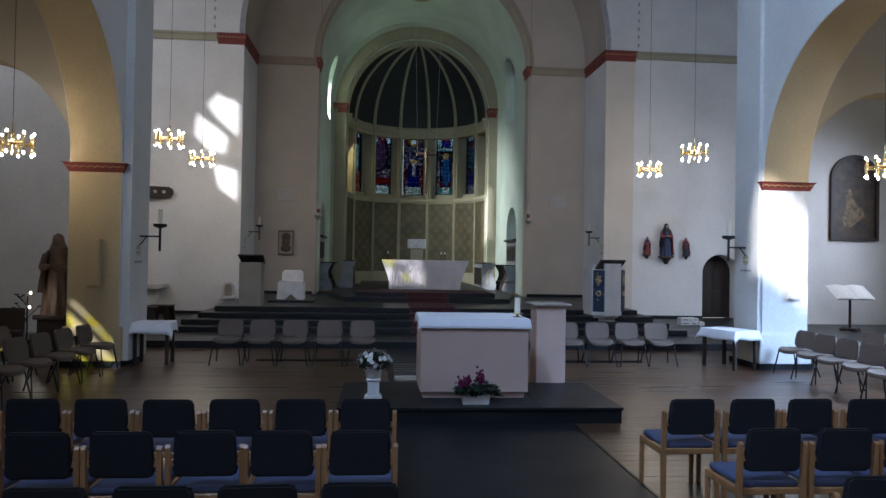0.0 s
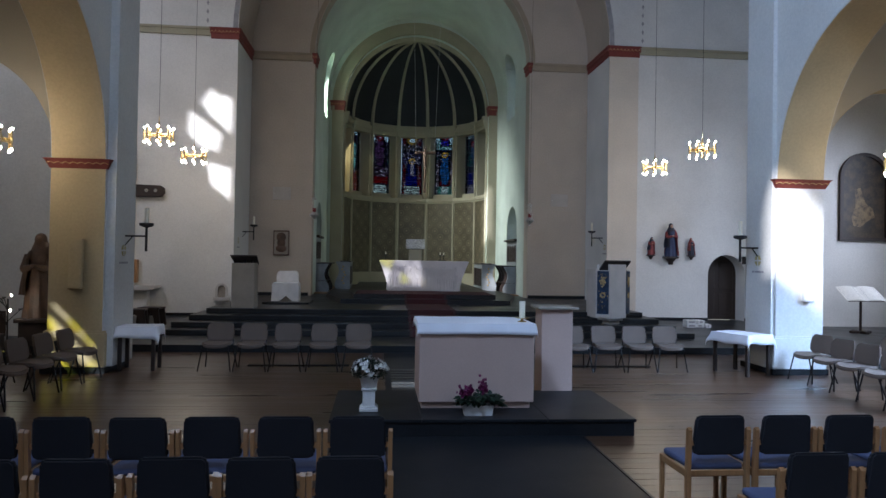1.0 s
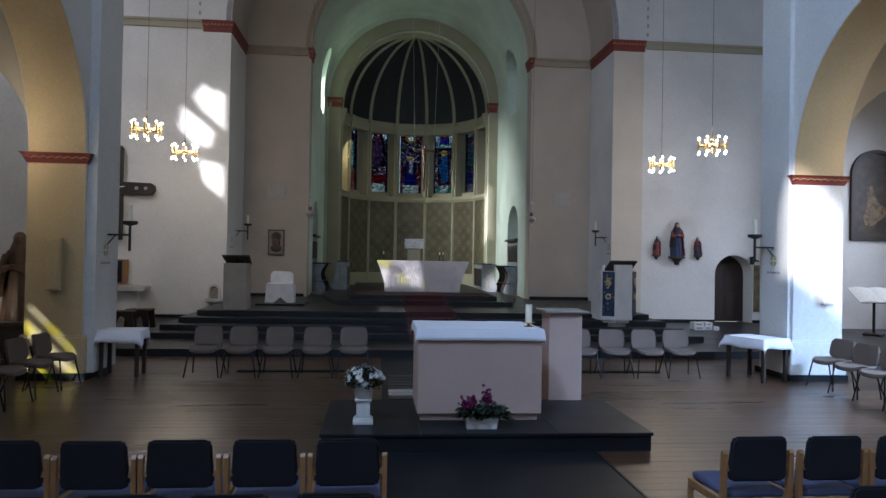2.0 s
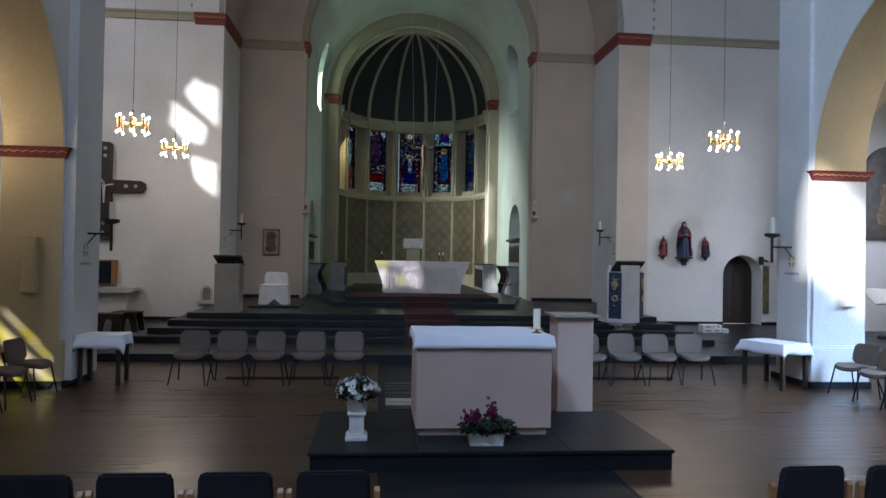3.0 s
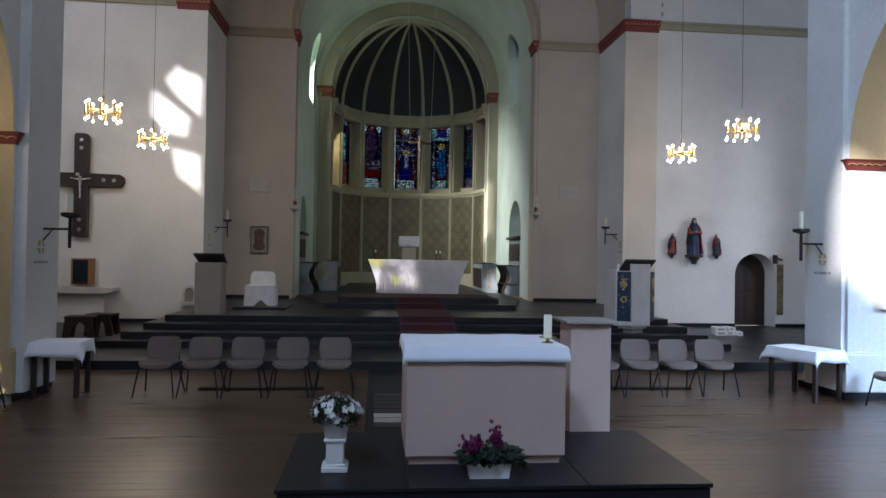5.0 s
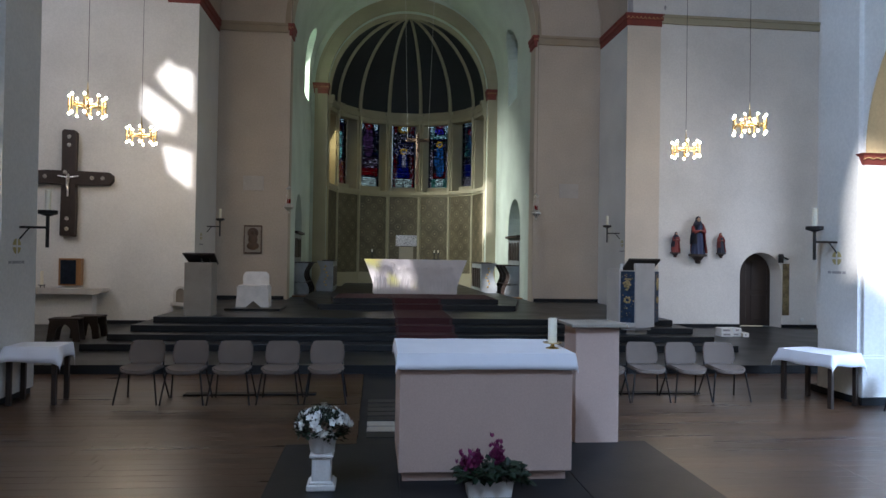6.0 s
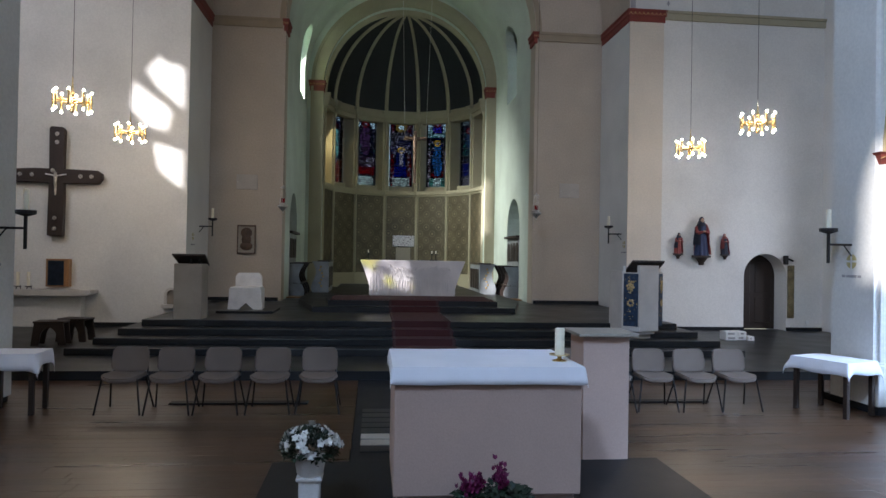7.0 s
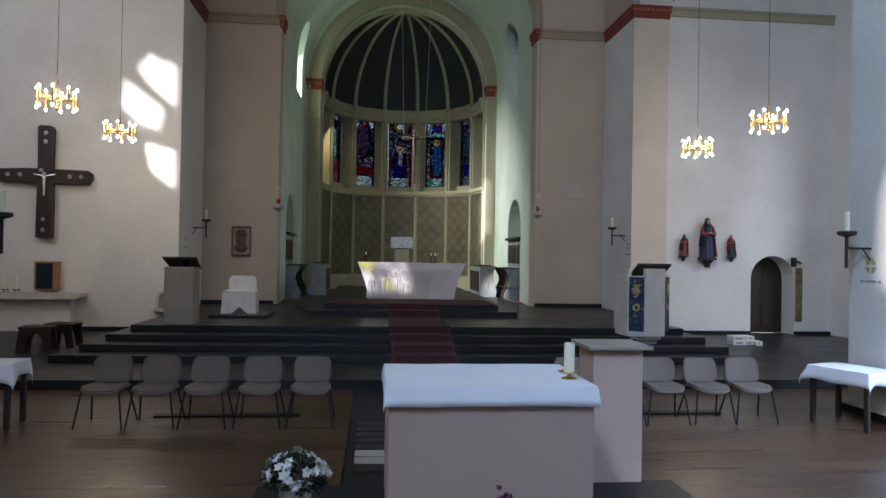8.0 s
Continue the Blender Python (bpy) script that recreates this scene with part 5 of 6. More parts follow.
def stalls(side):
    c = 2.13
    fx = lambda d: c + side * d
    desk = thing("prayer_desk", "grey painted choir desk with a scrolled end panel", "desk", group="choir stalls")
    bm = bmesh.new()
    prism(bm, [(fx(p), LEV_F + q) for p, q in scroll(2.86, 2.4, 0.085, 0.98)], "y", 27.4, 27.46)
    part("end_panel", bm, STALL, desk)
    bm = bmesh.new()
    box(bm, (min(fx(2.40), fx(2.46)), 27.46, LEV_F), (max(fx(2.40), fx(2.46)), 29.6, LEV_F + 0.95))
    part("front_panel", bm, STALL, desk)
    for k in range(4):
        bm = bmesh.new()
        y = 27.6 + 0.5 * k
        rbox(bm, (min(fx(2.38), fx(2.41)), y, LEV_F + 0.15), (max(fx(2.38), fx(2.41)), y + 0.36, LEV_F + 0.8), 0.01, 1)
        part("panel", bm, WALNUT, desk, "dark inset panel")
    bm = bmesh.new()
    rbox(bm, (min(fx(2.36), fx(2.75)), 27.36, LEV_F + 0.97), (max(fx(2.36), fx(2.75)), 29.65, LEV_F + 1.0), 0.008, 1)
    part("top_rail", bm, WALNUT, desk)
    bm = bmesh.new()
    for k in range(7):
        t = k / 6
        ball(bm, (fx(2.62 + 0.05 * math.sin(t * 9)), 27.39, LEV_F + 0.2 + 0.6 * t), 0.035, 1, 0.4, 1)
    part("carving", bm, GILT, desk, "gilded carved tendrils", True)
    st = thing("choir_stall", "dark wooden choir stall with scrolled arms and a panelled back", "bench", group="choir stalls")
    for k in range(4):
        bm = bmesh.new()
        y = 27.0 + 0.62 * k
        prism(bm, [(fx(p), LEV_E + q) for p, q in scroll(3.20, 3.56, -0.10, 1.02)], "y", y, y + 0.07)
        part("arm_panel", bm, STALL if k == 0 else WALNUT, st)
        bm = bmesh.new()
        box(bm, (min(fx(3.04), fx(3.56)), y - 0.02, LEV_E + 1.02), (max(fx(3.04), fx(3.56)), y + 0.09, LEV_E + 1.05))
        part("arm_rest", bm, WALNUT, st)
    bm = bmesh.new()
    box(bm, (min(fx(3.2), fx(3.56)), 27.0, LEV_E + 0.40), (max(fx(3.2), fx(3.56)), 28.9, LEV_E + 0.44))
    part("seat", bm, WALNUT, st)
    bm = bmesh.new()
    rbox(bm, (min(fx(3.57), fx(3.63)), 26.95, LEV_E), (max(fx(3.57), fx(3.63)), 28.85, LEV_E + 1.95), 0.01, 1)
    part("back", bm, STALL, st, "grey painted panelled back")
    for k in range(4):
        bm = bmesh.new()
        y = 27.03 + 0.45 * k
        prism(bm, [(y, LEV_E + 1.2)] + [(y, LEV_E + 1.65)] + arc(y + 0.16, LEV_E + 1.65, 0.16, 180, 0, 8)[1:-1] + [(y + 0.32, LEV_E + 1.65), (y + 0.32, LEV_E + 1.2)], "x", min(fx(3.55), fx(3.57)), max(fx(3.55), fx(3.57)))
        part("arched_panel", bm, WALNUT, st)
    bm = bmesh.new()
    rbox(bm, (min(fx(3.46), fx(3.65)), 26.9, LEV_E + 1.95), (max(fx(3.46), fx(3.65)), 28.9, LEV_E + 2.03), 0.012, 1)
    part("cornice", bm, WALNUT, st)
    # floor board under the stalls
    bm = bmesh.new()
    box(bm, (min(fx(2.98), fx(3.57)), 26.4, LEV_E), (max(fx(2.98), fx(3.57)), 31.4, LEV_E + 0.03))
    structure("floor_stall_%s" % ("right" if side > 0 else "left"), bm, BEECH, "warm wooden boards under the choir stalls", "floor")


stalls(1)
stalls(-1)

# ---- lecterns and ambo ----


def stone_lectern():
    t = thing("stone_lectern", "plain sandstone lectern with a dark sloping book rest", "lectern", pose(-2.48, 19.62, LEV_D))
    bm = bmesh.new()
    rbox(bm, (-0.27, -0.25, 0.12), (0.27, 0.25, 1.21), 0.01, 1)
    part("block", bm, SANDSTONE, t)
    bm = bmesh.new()
    rbox(bm, (-0.22, -0.36, 0.0), (0.22, 0.2, 0.12), 0.01, 1)
    part("foot", bm, SANDSTONE, t)
    for x in (0.0, 0.16):
        bm = bmesh.new()
        box(bm, (x - 0.02, -0.05, 1.21), (x + 0.02, 0.05, 1.30))
        part("prop", bm, IRON, t)
    bm = bmesh.new()
    v = box(bm, (-0.29, -0.24, 1.23), (0.29, 0.26, 1.26))
    for w in v:
        w.co.z += 0.42 * (-w.co.y + 0.10)
        w.co.x *= 1 + 0.12 * (w.co.z - 1.2) * 4
    part("book_rest", bm, WALNUT, t, "dark wooden book rest")


stone_lectern()


def ambo():
    t = thing("ambo", "faceted pale stone ambo with blue enamel panels and dark book rest", "lectern", pose(6.48, 18.98, LEV_C, 0, 0, -22) @ Matrix.Diagonal((1.06, 1.06, 1.04, 1)))
    pts = [(-0.55, 0.12), (-0.30, -0.38), (0.02, -0.46), (0.36, -0.16), (0.36, 0.34), (-0.40, 0.42)]
    bm = bmesh.new()
    prism(bm, [(x * 0.62, y * 0.62) for x, y in pts], "z", 0.0, 0.09)
    part("foot", bm, SANDSTONE, t, "grey stone foot")
    bm = bmesh.new()
    prism(bm, [(x * 0.82, y * 0.82) for x, y in pts], "z", 0.09, 0.15)
    prism(bm, [(x, y) for x, y in pts], "z", 0.15, 0.24)
    part("base_slab", bm, PALESTONE, t)
    # upright slabs with gaps for the panels
    for a, b, z1 in (((-0.55, 0.12), (-0.30, -0.38), 1.28), ((0.02, -0.46), (0.36, -0.16), 1.40), ((0.43, 0.12), (0.36, 0.34), 1.28)):
        A, B = Vector((*a, 0)), Vector((*b, 0))
        nrm = Vector((B.y - A.y, A.x - B.x, 0)).normalized() * -0.07
        bm = bmesh.new()
        prism(bm, [A.xy[:], B.xy[:], (B + nrm).xy[:], (A + nrm).xy[:]], "z", 0.24, z1)
        part("slab", bm, PALESTONE, t)
    for a, b in (((-0.29, -0.36), (0.01, -0.435)), ((0.37, -0.13), (0.44, 0.09))):
        A, B = Vector((*a, 0)), Vector((*b, 0))
        nrm = Vector((B.y - A.y, A.x - B.x, 0)).normalized() * -0.04
        bm = bmesh.new()
        prism(bm, [A.xy[:], B.xy[:], (B + nrm).xy[:], (A + nrm).xy[:]], "z", 0.24, 1.24)
        pn = part("panel", bm, ENAMEL, t, "blue enamel panel with gilded figures")
        r = random.Random(4)
        bm = bmesh.new()
        dirv = (B - A)
        for k in range(52):
            u, z = r.uniform(0.12, 0.88), r.uniform(0.30, 1.19)
            if k < 18:
                q = 2.4 * k
                u, z = 0.5 + 0.013 * k * math.cos(q), 1.0 + 0.008 * k * math.sin(q)
            elif k < 25:
                u, z = 0.5 + 0.17 * math.cos(0.9 * k), 0.68 + 0.05 * math.sin(0.9 * k)
            big = k < 25
            c = A + dirv * u - nrm * 0.05
            ball(bm, (c.x, c.y, z), r.uniform(0.02, 0.03) if big else r.uniform(0.006, 0.012), 1, 0.4, 1.1, 8, 6)
        tagged(part("figures", bm, GILT, pn, "small gilded reliefs", True), kind="stuff")
    bm = bmesh.new()
    prism(bm, [(x * 0.93, y * 0.93) for x, y in pts], "z", 1.22, 1.25)
    part("top", bm, PALESTONE, t)
    bm = bmesh.new()
    v = box(bm, (-0.20, -0.18, 1.33), (0.38, 0.26, 1.365))
    for w in v:
        w.co.z += 0.5 * (-w.co.y + 0.18) - 0.05
        w.co.x += 0.08 * (1 if w.co.y < 0 else -1)
    part("book_rest", bm, WALNUT, t, "dark wooden book rest")
    bm = bmesh.new()
    tube(bm, (0.05, 0.05, 1.25), (0.05, 0.05, 1.36), 0.03, 10)
    part("post", bm, IRON, t)
    bm = bmesh.new()
    rbox(bm, (-0.28, -0.34, 1.25), (-0.235, -0.30, 1.39), 0.004, 1)
    part("microphone_box", bm, PLASTIC_W, t, "small white box")


ambo()


def covered_chair():
    t = thing("covered_chair", "armless chair under a pale loose cover on a low slab", "chair", pose(-1.73, 21.55, LEV_E + 0.05))
    bm = bmesh.new()
    prism(bm, [(-0.30, 0.44), (-0.30, 0.70), (-0.28, 0.77), (-0.22, 0.81), (0.22, 0.81), (0.28, 0.77), (0.30, 0.70), (0.30, 0.44)], "y", 0.18, 0.26)
    bmesh.ops.bevel(bm, geom=[e for e in bm.edges if e.is_manifold and e.calc_face_angle(0) > 0.6], offset=0.02, segments=2, affect="EDGES")
    part("back_cover", bm, GLAZED, t, "", True)
    bm = bmesh.new()
    prism(bm, [(-0.38, 0.0), (-0.15, 0.0), (0.02, 0.15), (0.19, 0.0), (0.38, 0.0), (0.33, 0.46), (-0.33, 0.46)], "y", -0.26, -0.24)
    for sx in (-1, 1):
        prism(bm, [(-0.24, 0.0), (0.26, 0.0), (0.22, 0.46), (-0.24, 0.46)], "x", sx * 0.345 - 0.01, sx * 0.345 + 0.01)
    rbox(bm, (-0.335, -0.26, 0.45), (0.335, 0.24, 0.50), 0.02)
    part("seat_cover", bm, GLAZED, t, "pale loose seat cover")
    s = thing("chair_slab", "low dark slab under the covered chair", "plinth", pose(-1.65, 21.45, LEV_E))
    bm = bmesh.new()
    rbox(bm, (-0.62, -0.6, 0), (0.6, 0.6, 0.05), 0.01, 1)
    part("slab", bm, SLATE_STEP, s)


covered_chair()

# ---- transept left: crucifix, mensa, tabernacle, stools ----


def big_cross():
    t = thing("wall_crucifix", "large dark wooden crucifix with small metal medallions", "crucifix", pose(-6.41, YT - 0.10, 3.71))
    bm = bmesh.new()
    prism(bm, [(-0.19, -1.42), (0.17, -1.44), (0.18, -0.6), (0.16, 0.2), (0.17, 1.1), (0.12, 1.17), (-0.13, 1.18), (-0.18, 1.14), (-0.17, 0.3)], "y", -0.06, 0.09)
    prism(bm, [(-1.0, -0.15), (-0.2, -0.17), (0.4, -0.18), (0.95, -0.17), (1.04, -0.06), (1.03, 0.08), (0.93, 0.15), (0.2, 0.17), (-0.5, 0.18), (-1.02, 0.15), (-1.06, 0.0)], "y", -0.058, 0.088)
    bmesh.ops.bevel(bm, geom=[e for e in bm.edges if e.is_manifold and e.calc_face_angle(0) > 0.9], offset=0.015, segments=1, affect="EDGES")
    part("cross", bm, WALNUT, t, "dark rough wooden cross")
    bm = bmesh.new()
    ball(bm, (0, -0.10, 0.05), 0.035, 1, 1, 1.2)
    tube(bm, (0, -0.09, 0.0), (-0.01, -0.09, -0.22), 0.045, 8, 0.035)
    tube(bm, (0, -0.09, -0.2), (0.0, -0.09, -0.46), 0.035, 8, 0.02)
    for sx in (-1, 1):
        tube(bm, (0, -0.08, 0.0), (sx * 0.24, -0.08, 0.04), 0.016, 8)
    part("figure", bm, SILVER, t, "small silver corpus", True)
    for x, z in ((0, 1.0), (0, 0.8), (-0.02, -1.0), (-0.02, -1.25), (0.55, 0.0), (0.8, 0.0), (-0.55, 0.02), (-0.82, 0.02), (-0.08, 0.13)):
        bm = bmesh.new()
        bmesh.ops.create_cone(bm, cap_ends=True, segments=9, radius1=0.055, radius2=0.035, depth=0.03, matrix=Matrix.Translation((x, -0.07, z)) @ Matrix.Rotation(radians(90), 4, "X"))
        part("medallion", bm, SILVER, t, "small metal medallion")


big_cross()


def wall_altar():
    t = thing("wall_mensa", "shallow stone side altar with a projecting slab", "altar", pose(-7.2, YT, LEV_A))
    bm = bmesh.new()
    box(bm, (-1.6, -0.25, 0), (1.45, 0, 0.72))
    part("base", bm, PLASTER, t, "white plastered base")
    bm = bmesh.new()
    prism(bm, [(-1.72, 0.74), (1.60, 0.74), (1.74, 0.80), (1.74, 0.88), (-1.8, 0.88)], "y", -0.45, 0)
    part("slab", bm, PALESTONE, t, "pale stone slab")
    b = thing("wall_cabinet", "small blue enamelled tabernacle in a gilt wooden frame", "tabernacle", pose(-6.33, YT, 1.02))
    bm = bmesh.new()
    rbox(bm, (-0.26, -0.17, 0.06), (0.26, 0, 0.72), 0.008, 1)
    part("frame", bm, BEECH, b, "brown wooden frame")
    bm = bmesh.new()
    rbox(bm, (-0.21, -0.19, 0.09), (0.15, -0.165, 0.68), 0.006, 1)
    part("door", bm, mat("dark_blue_metal", (0.02, 0.03, 0.05), 0.35, 0.15, 10, 60, 0.2, metal=0.5), b, "dark blue metal door")
    for x in (-6.93, -7.17, -7.41):
        c = thing("candle_stand", "ivory candle on a small three-legged iron dish", "candle", pose(x, YT - 0.25, 1.02), group="candles on the side altar")
        bm = bmesh.new()
        lathe(bm, [(0.02, 0.05), (0.075, 0.06), (0.08, 0.075), (0.03, 0.072)], n=16)
        for k in range(3):
            a = 2.1 * k + 0.4
            tube(bm, (0.06 * math.cos(a), 0.06 * math.sin(a), 0), (0.05 * math.cos(a), 0.05 * math.sin(a), 0.065), 0.008, 6)
        part("dish", bm, IRON, c, "wrought iron dish")
        bm = bmesh.new()
        lathe(bm, [(0.036, 0.072), (0.036, 0.40), (0.02, 0.405)], n=14)
        part("candle", bm, WAX, c, "", True)


wall_altar()


def stool(m):
    t = thing("wooden_stool", "dark wooden stool with arched sides", "stool", m, group="dark wooden stools")
    for y in (-0.2, 0.16):
        bm = bmesh.new()
        prism(bm, [(-0.30, 0), (-0.17, 0)] + [(-0.15 * math.cos(math.pi * k / 10), 0.12 + 0.22 * math.sin(math.pi * k / 10)) for k in range(11)] + [(0.17, 0), (0.30, 0), (0.25, 0.42), (-0.25, 0.42)], "y", y, y + 0.04)
        part("side_panel", bm, WALNUT, t)
    bm = bmesh.new()
    rbox(bm, (-0.27, -0.21, 0.42), (0.27, 0.21, 0.46), 0.012)
    part("seat", bm, WALNUT, t)
    return t


st1 = stool(pose(-4.98, 19.35, LEV_A, 0, 0, 8))
copy_thing(st1, pose(-4.78, 19.95, LEV_A, 0, 0, -6))

bm = bmesh.new()
prism(bm, [(-3.95, 0.60), (-3.50, 0.60), (-3.50, 0.68), (-3.95, 0.68)], "y", YT - 0.15, YT)
pis = tagged(part("piscina", bm, PALESTONE, None), "small stone wall basin with a round-headed frame", "wall niche")
bm = bmesh.new()
o = [(-3.90, 0.68)] + arc(-3.73, 0.92, 0.17, 180, 0, 14) + [(-3.56, 0.68), (-3.62, 0.68)] + arc(-3.73, 0.92, 0.11, 0, 180, 14) + [(-3.84, 0.68)]
prism(bm, o, "y", YT - 0.09, YT - 0.03)
part("arch", bm, PALESTONE, pis)
bm = bmesh.new()
prism(bm, [(-3.84, 0.68)] + arc(-3.73, 0.92, 0.11, 180, 0, 14) + [(-3.62, 0.68)], "y", YT - 0.045, YT - 0.03)
part("recess", bm, SANDSTONE, pis, "brownish hollow")

# ---- relief and plaques on the chancel wall ----


def relief():
    t = thing("wall_relief", "weathered brown stone relief of an enthroned figure", "relief", pose(-2.375, YC, 1.93))
    bm = bmesh.new()
    rbox(bm, (-0.255, -0.06, 0), (0.255, 0, 0.80), 0.012)
    part("slab", bm, SANDSTONE, t)
    bm = bmesh.new()
    for a, b in (((-0.25, 0.0), (-0.22, 0.8)), ((0.22, 0), (0.25, 0.8)), ((-0.25, 0), (0.25, 0.04)), ((-0.25, 0.76), (0.25, 0.8))):
        rbox(bm, (a[0], -0.085, a[1]), (b[0], -0.05, b[1]), 0.008, 1)
    part("border", bm, CARVED, t, "dark raised border")
    bm = bmesh.new()
    ball(bm, (0, -0.07, 0.60), 0.06, 1, 0.5, 1.2)
    ball(bm, (0, -0.06, 0.40), 0.13, 1, 0.3, 1.3)
    ball(bm, (0, -0.06, 0.22), 0.17, 1, 0.25, 0.7)
    prism(bm, arc(0, 0.58, 0.15, 0, 360, 24)[:-1], "y", -0.075, -0.055)
    part("carving", bm, CARVED, t, "plain carved shape", True)


relief()
for nm, x0 in (("wall_plaque", -2.68), ("wall_plaque", 6.45)):
    t = thing(nm, "flat pale square ventilation cover on the wall", "panel", pose(x0, YC, 3.72), group="wall covers")
    bm = bmesh.new()
    rbox(bm, (0, -0.035, 0), (0.57, 0, 0.41), 0.006, 1)
    part("plate", bm, SANDWHITE, t)
    bm = bmesh.new()
    tube(bm, (0.04, -0.045, 0.2), (0.04, -0.034, 0.2), 0.012, 8)
    part("knob", bm, SILVER, t)

# ---- wall candle brackets ----


def bracket(m, label="wrought iron wall bracket with an ivory candle"):
    """The wall is at x = 0, the arm reaches to +x."""
    t = thing("candle_bracket", label, "candle holder", m, group="apostle candle brackets")
    bm = bmesh.new()
    rbox(bm, (0, -0.012, -0.02), (0.34, 0.012, 0.01), 0.004, 1)
    tube(bm, (0.0, 0, -0.16), (0.12, 0, -0.01), 0.01, 6)
    part("arm", bm, IRON, t)
    bm = bmesh.new()
    rbox(bm, (0.323, -0.018, -0.26), (0.357, 0.018, 0.17), 0.004, 1)
    part("stem", bm, IRON, t)
    bm = bmesh.new()
    lathe(bm, [(0.03, 0.14), (0.10, 0.165), (0.115, 0.17), (0.115, 0.215), (0.10, 0.215), (0.10, 0.18), (0.02, 0.18)], (0.34, 0, 0), 12)
    part("drip_pan", bm, IRON, t)
    bm = bmesh.new()
    lathe(bm, [(0.035, 0.18), (0.035, 0.47), (0.015, 0.475)], (0.34, 0, 0), 14)
    part("candle", bm, WAX, t, "ivory candle", True)
    return t


br = bracket(pose(7.598, 14.25, 2.21, 0, 0, 180))
copy_thing(br, pose(-3.44, 14.30, 2.21))
copy_thing(br, pose(7.66, 23.2, 2.64, 0, 0, 150))
copy_thing(br, pose(-3.42, 24.0, 2.64, 0, 0, 0))


def consecration(m):
    """Painted flat on the wall: a ring with a cross and bars of writing below. Wall at x = 0, seen from +x."""
    t = thing("consecration_cross", "painted ring cross with a short dark inscription", "wall sign", m, group="painted consecration crosses")
    bm = bmesh.new()
    prism(bm, arc(0, 0, 0.10, 0, 360, 28)[:-1], "x", 0, 0.003)
    part("disc", bm, mat("ochre_disc", (0.45, 0.38, 0.16), 0.85, 0.1, 8, 50, 0.02) if "ochre_disc" not in bpy.data.materials else bpy.data.materials["ochre_disc"], t, "ochre disc")
    bm = bmesh.new()
    box(bm, (0.003, -0.014, -0.14), (0.006, 0.014, 0.14))
    box(bm, (0.003, -0.12, -0.014), (0.006, 0.12, 0.014))
    part("cross", bm, PLASTER, t, "white cross")
    for a, b in ((-0.19, -0.12), (-0.10, 0.10), (0.12, 0.19)):
        bm = bmesh.new()
        box(bm, (0, a, -0.22), (0.003, b, -0.185))
        part("bar", bm, FADED, t, "dark bar of writing")
    return t


cc = consecration(pose(7.597, 14.25, 1.98, 0, 0, 180))
copy_thing(cc, pose(-3.438, 14.24, 1.96))
copy_thing(cc, pose(7.658, 23.0, 2.35, 0, 0, 180))
copy_thing(cc, pose(-3.418, 23.4, 2.35))

# ---- sanctuary lamps on long wires ----


def sanctuary_lamp(x, y, label):
    t = thing("sanctuary_lamp", label, "hanging lamp", pose(x, y, 2.98), group="sanctuary lamps")
    bm = bmesh.new()
    lathe(bm, [(0.006, 0), (0.028, 0.02), (0.012, 0.05), (0.04, 0.07), (0.055, 0.10), (0.10, 0.13), (0.125, 0.17), (0.11, 0.20), (0.065, 0.235), (0.075, 0.25), (0.06, 0.262)], n=20)
    for k in range(6):
        a = math.pi * k / 3
        ball(bm, (0.105 * math.cos(a), 0.105 * math.sin(a), 0.175), 0.03, 1, 1, 1.2, 8, 6)
    part("bowl", bm, SILVER, t, "embossed silver bowl", True)
    bm = bmesh.new()
    lathe(bm, [(0.035, 0.262), (0.045, 0.29), (0.05, 0.38), (0.046, 0.38), (0.04, 0.30)], n=16)
    part("glass", bm, BLUE_BASE, t, "dark red glass cup", True)
    for k in range(3):
        a = 2.09 * k + 0.5
        bm = bmesh.new()
        tube(bm, (0.115 * math.cos(a), 0.115 * math.sin(a), 0.19), (0.05 * math.cos(a), 0.05 * math.sin(a), 0.645), 0.0035, 6)
        for j in range(4):
            f = (j + 0.5) / 4
            rr = 0.115 - 0.065 * f
            ball(bm, (rr * math.cos(a), rr * math.sin(a), 0.19 + 0.455 * f), 0.009, 1, 1, 1.5, 6, 5)
        part("chain", bm, SILVER, t)
    bm = bmesh.new()
    lathe(bm, [(0.072, 0.64), (0.076, 0.655), (0.05, 0.675), (0.02, 0.69), (0.012, 0.72)], n=14)
    part("crown", bm, SILVER, t, "small silver crown", True)
    bm = bmesh.new()
    tube(bm, (0, 0, 0.71), (0, 0, 9.96), 0.004, 6)
    part("wire", bm, IRON, t)


sanctuary_lamp(-1.19, 23.3, "silver sanctuary lamp with a red glass on a wire")
sanctuary_lamp(5.43, 23.55, "dark silver sanctuary lamp with a glowing red glass")

# ---- saints on consoles, statue in the aisle ----


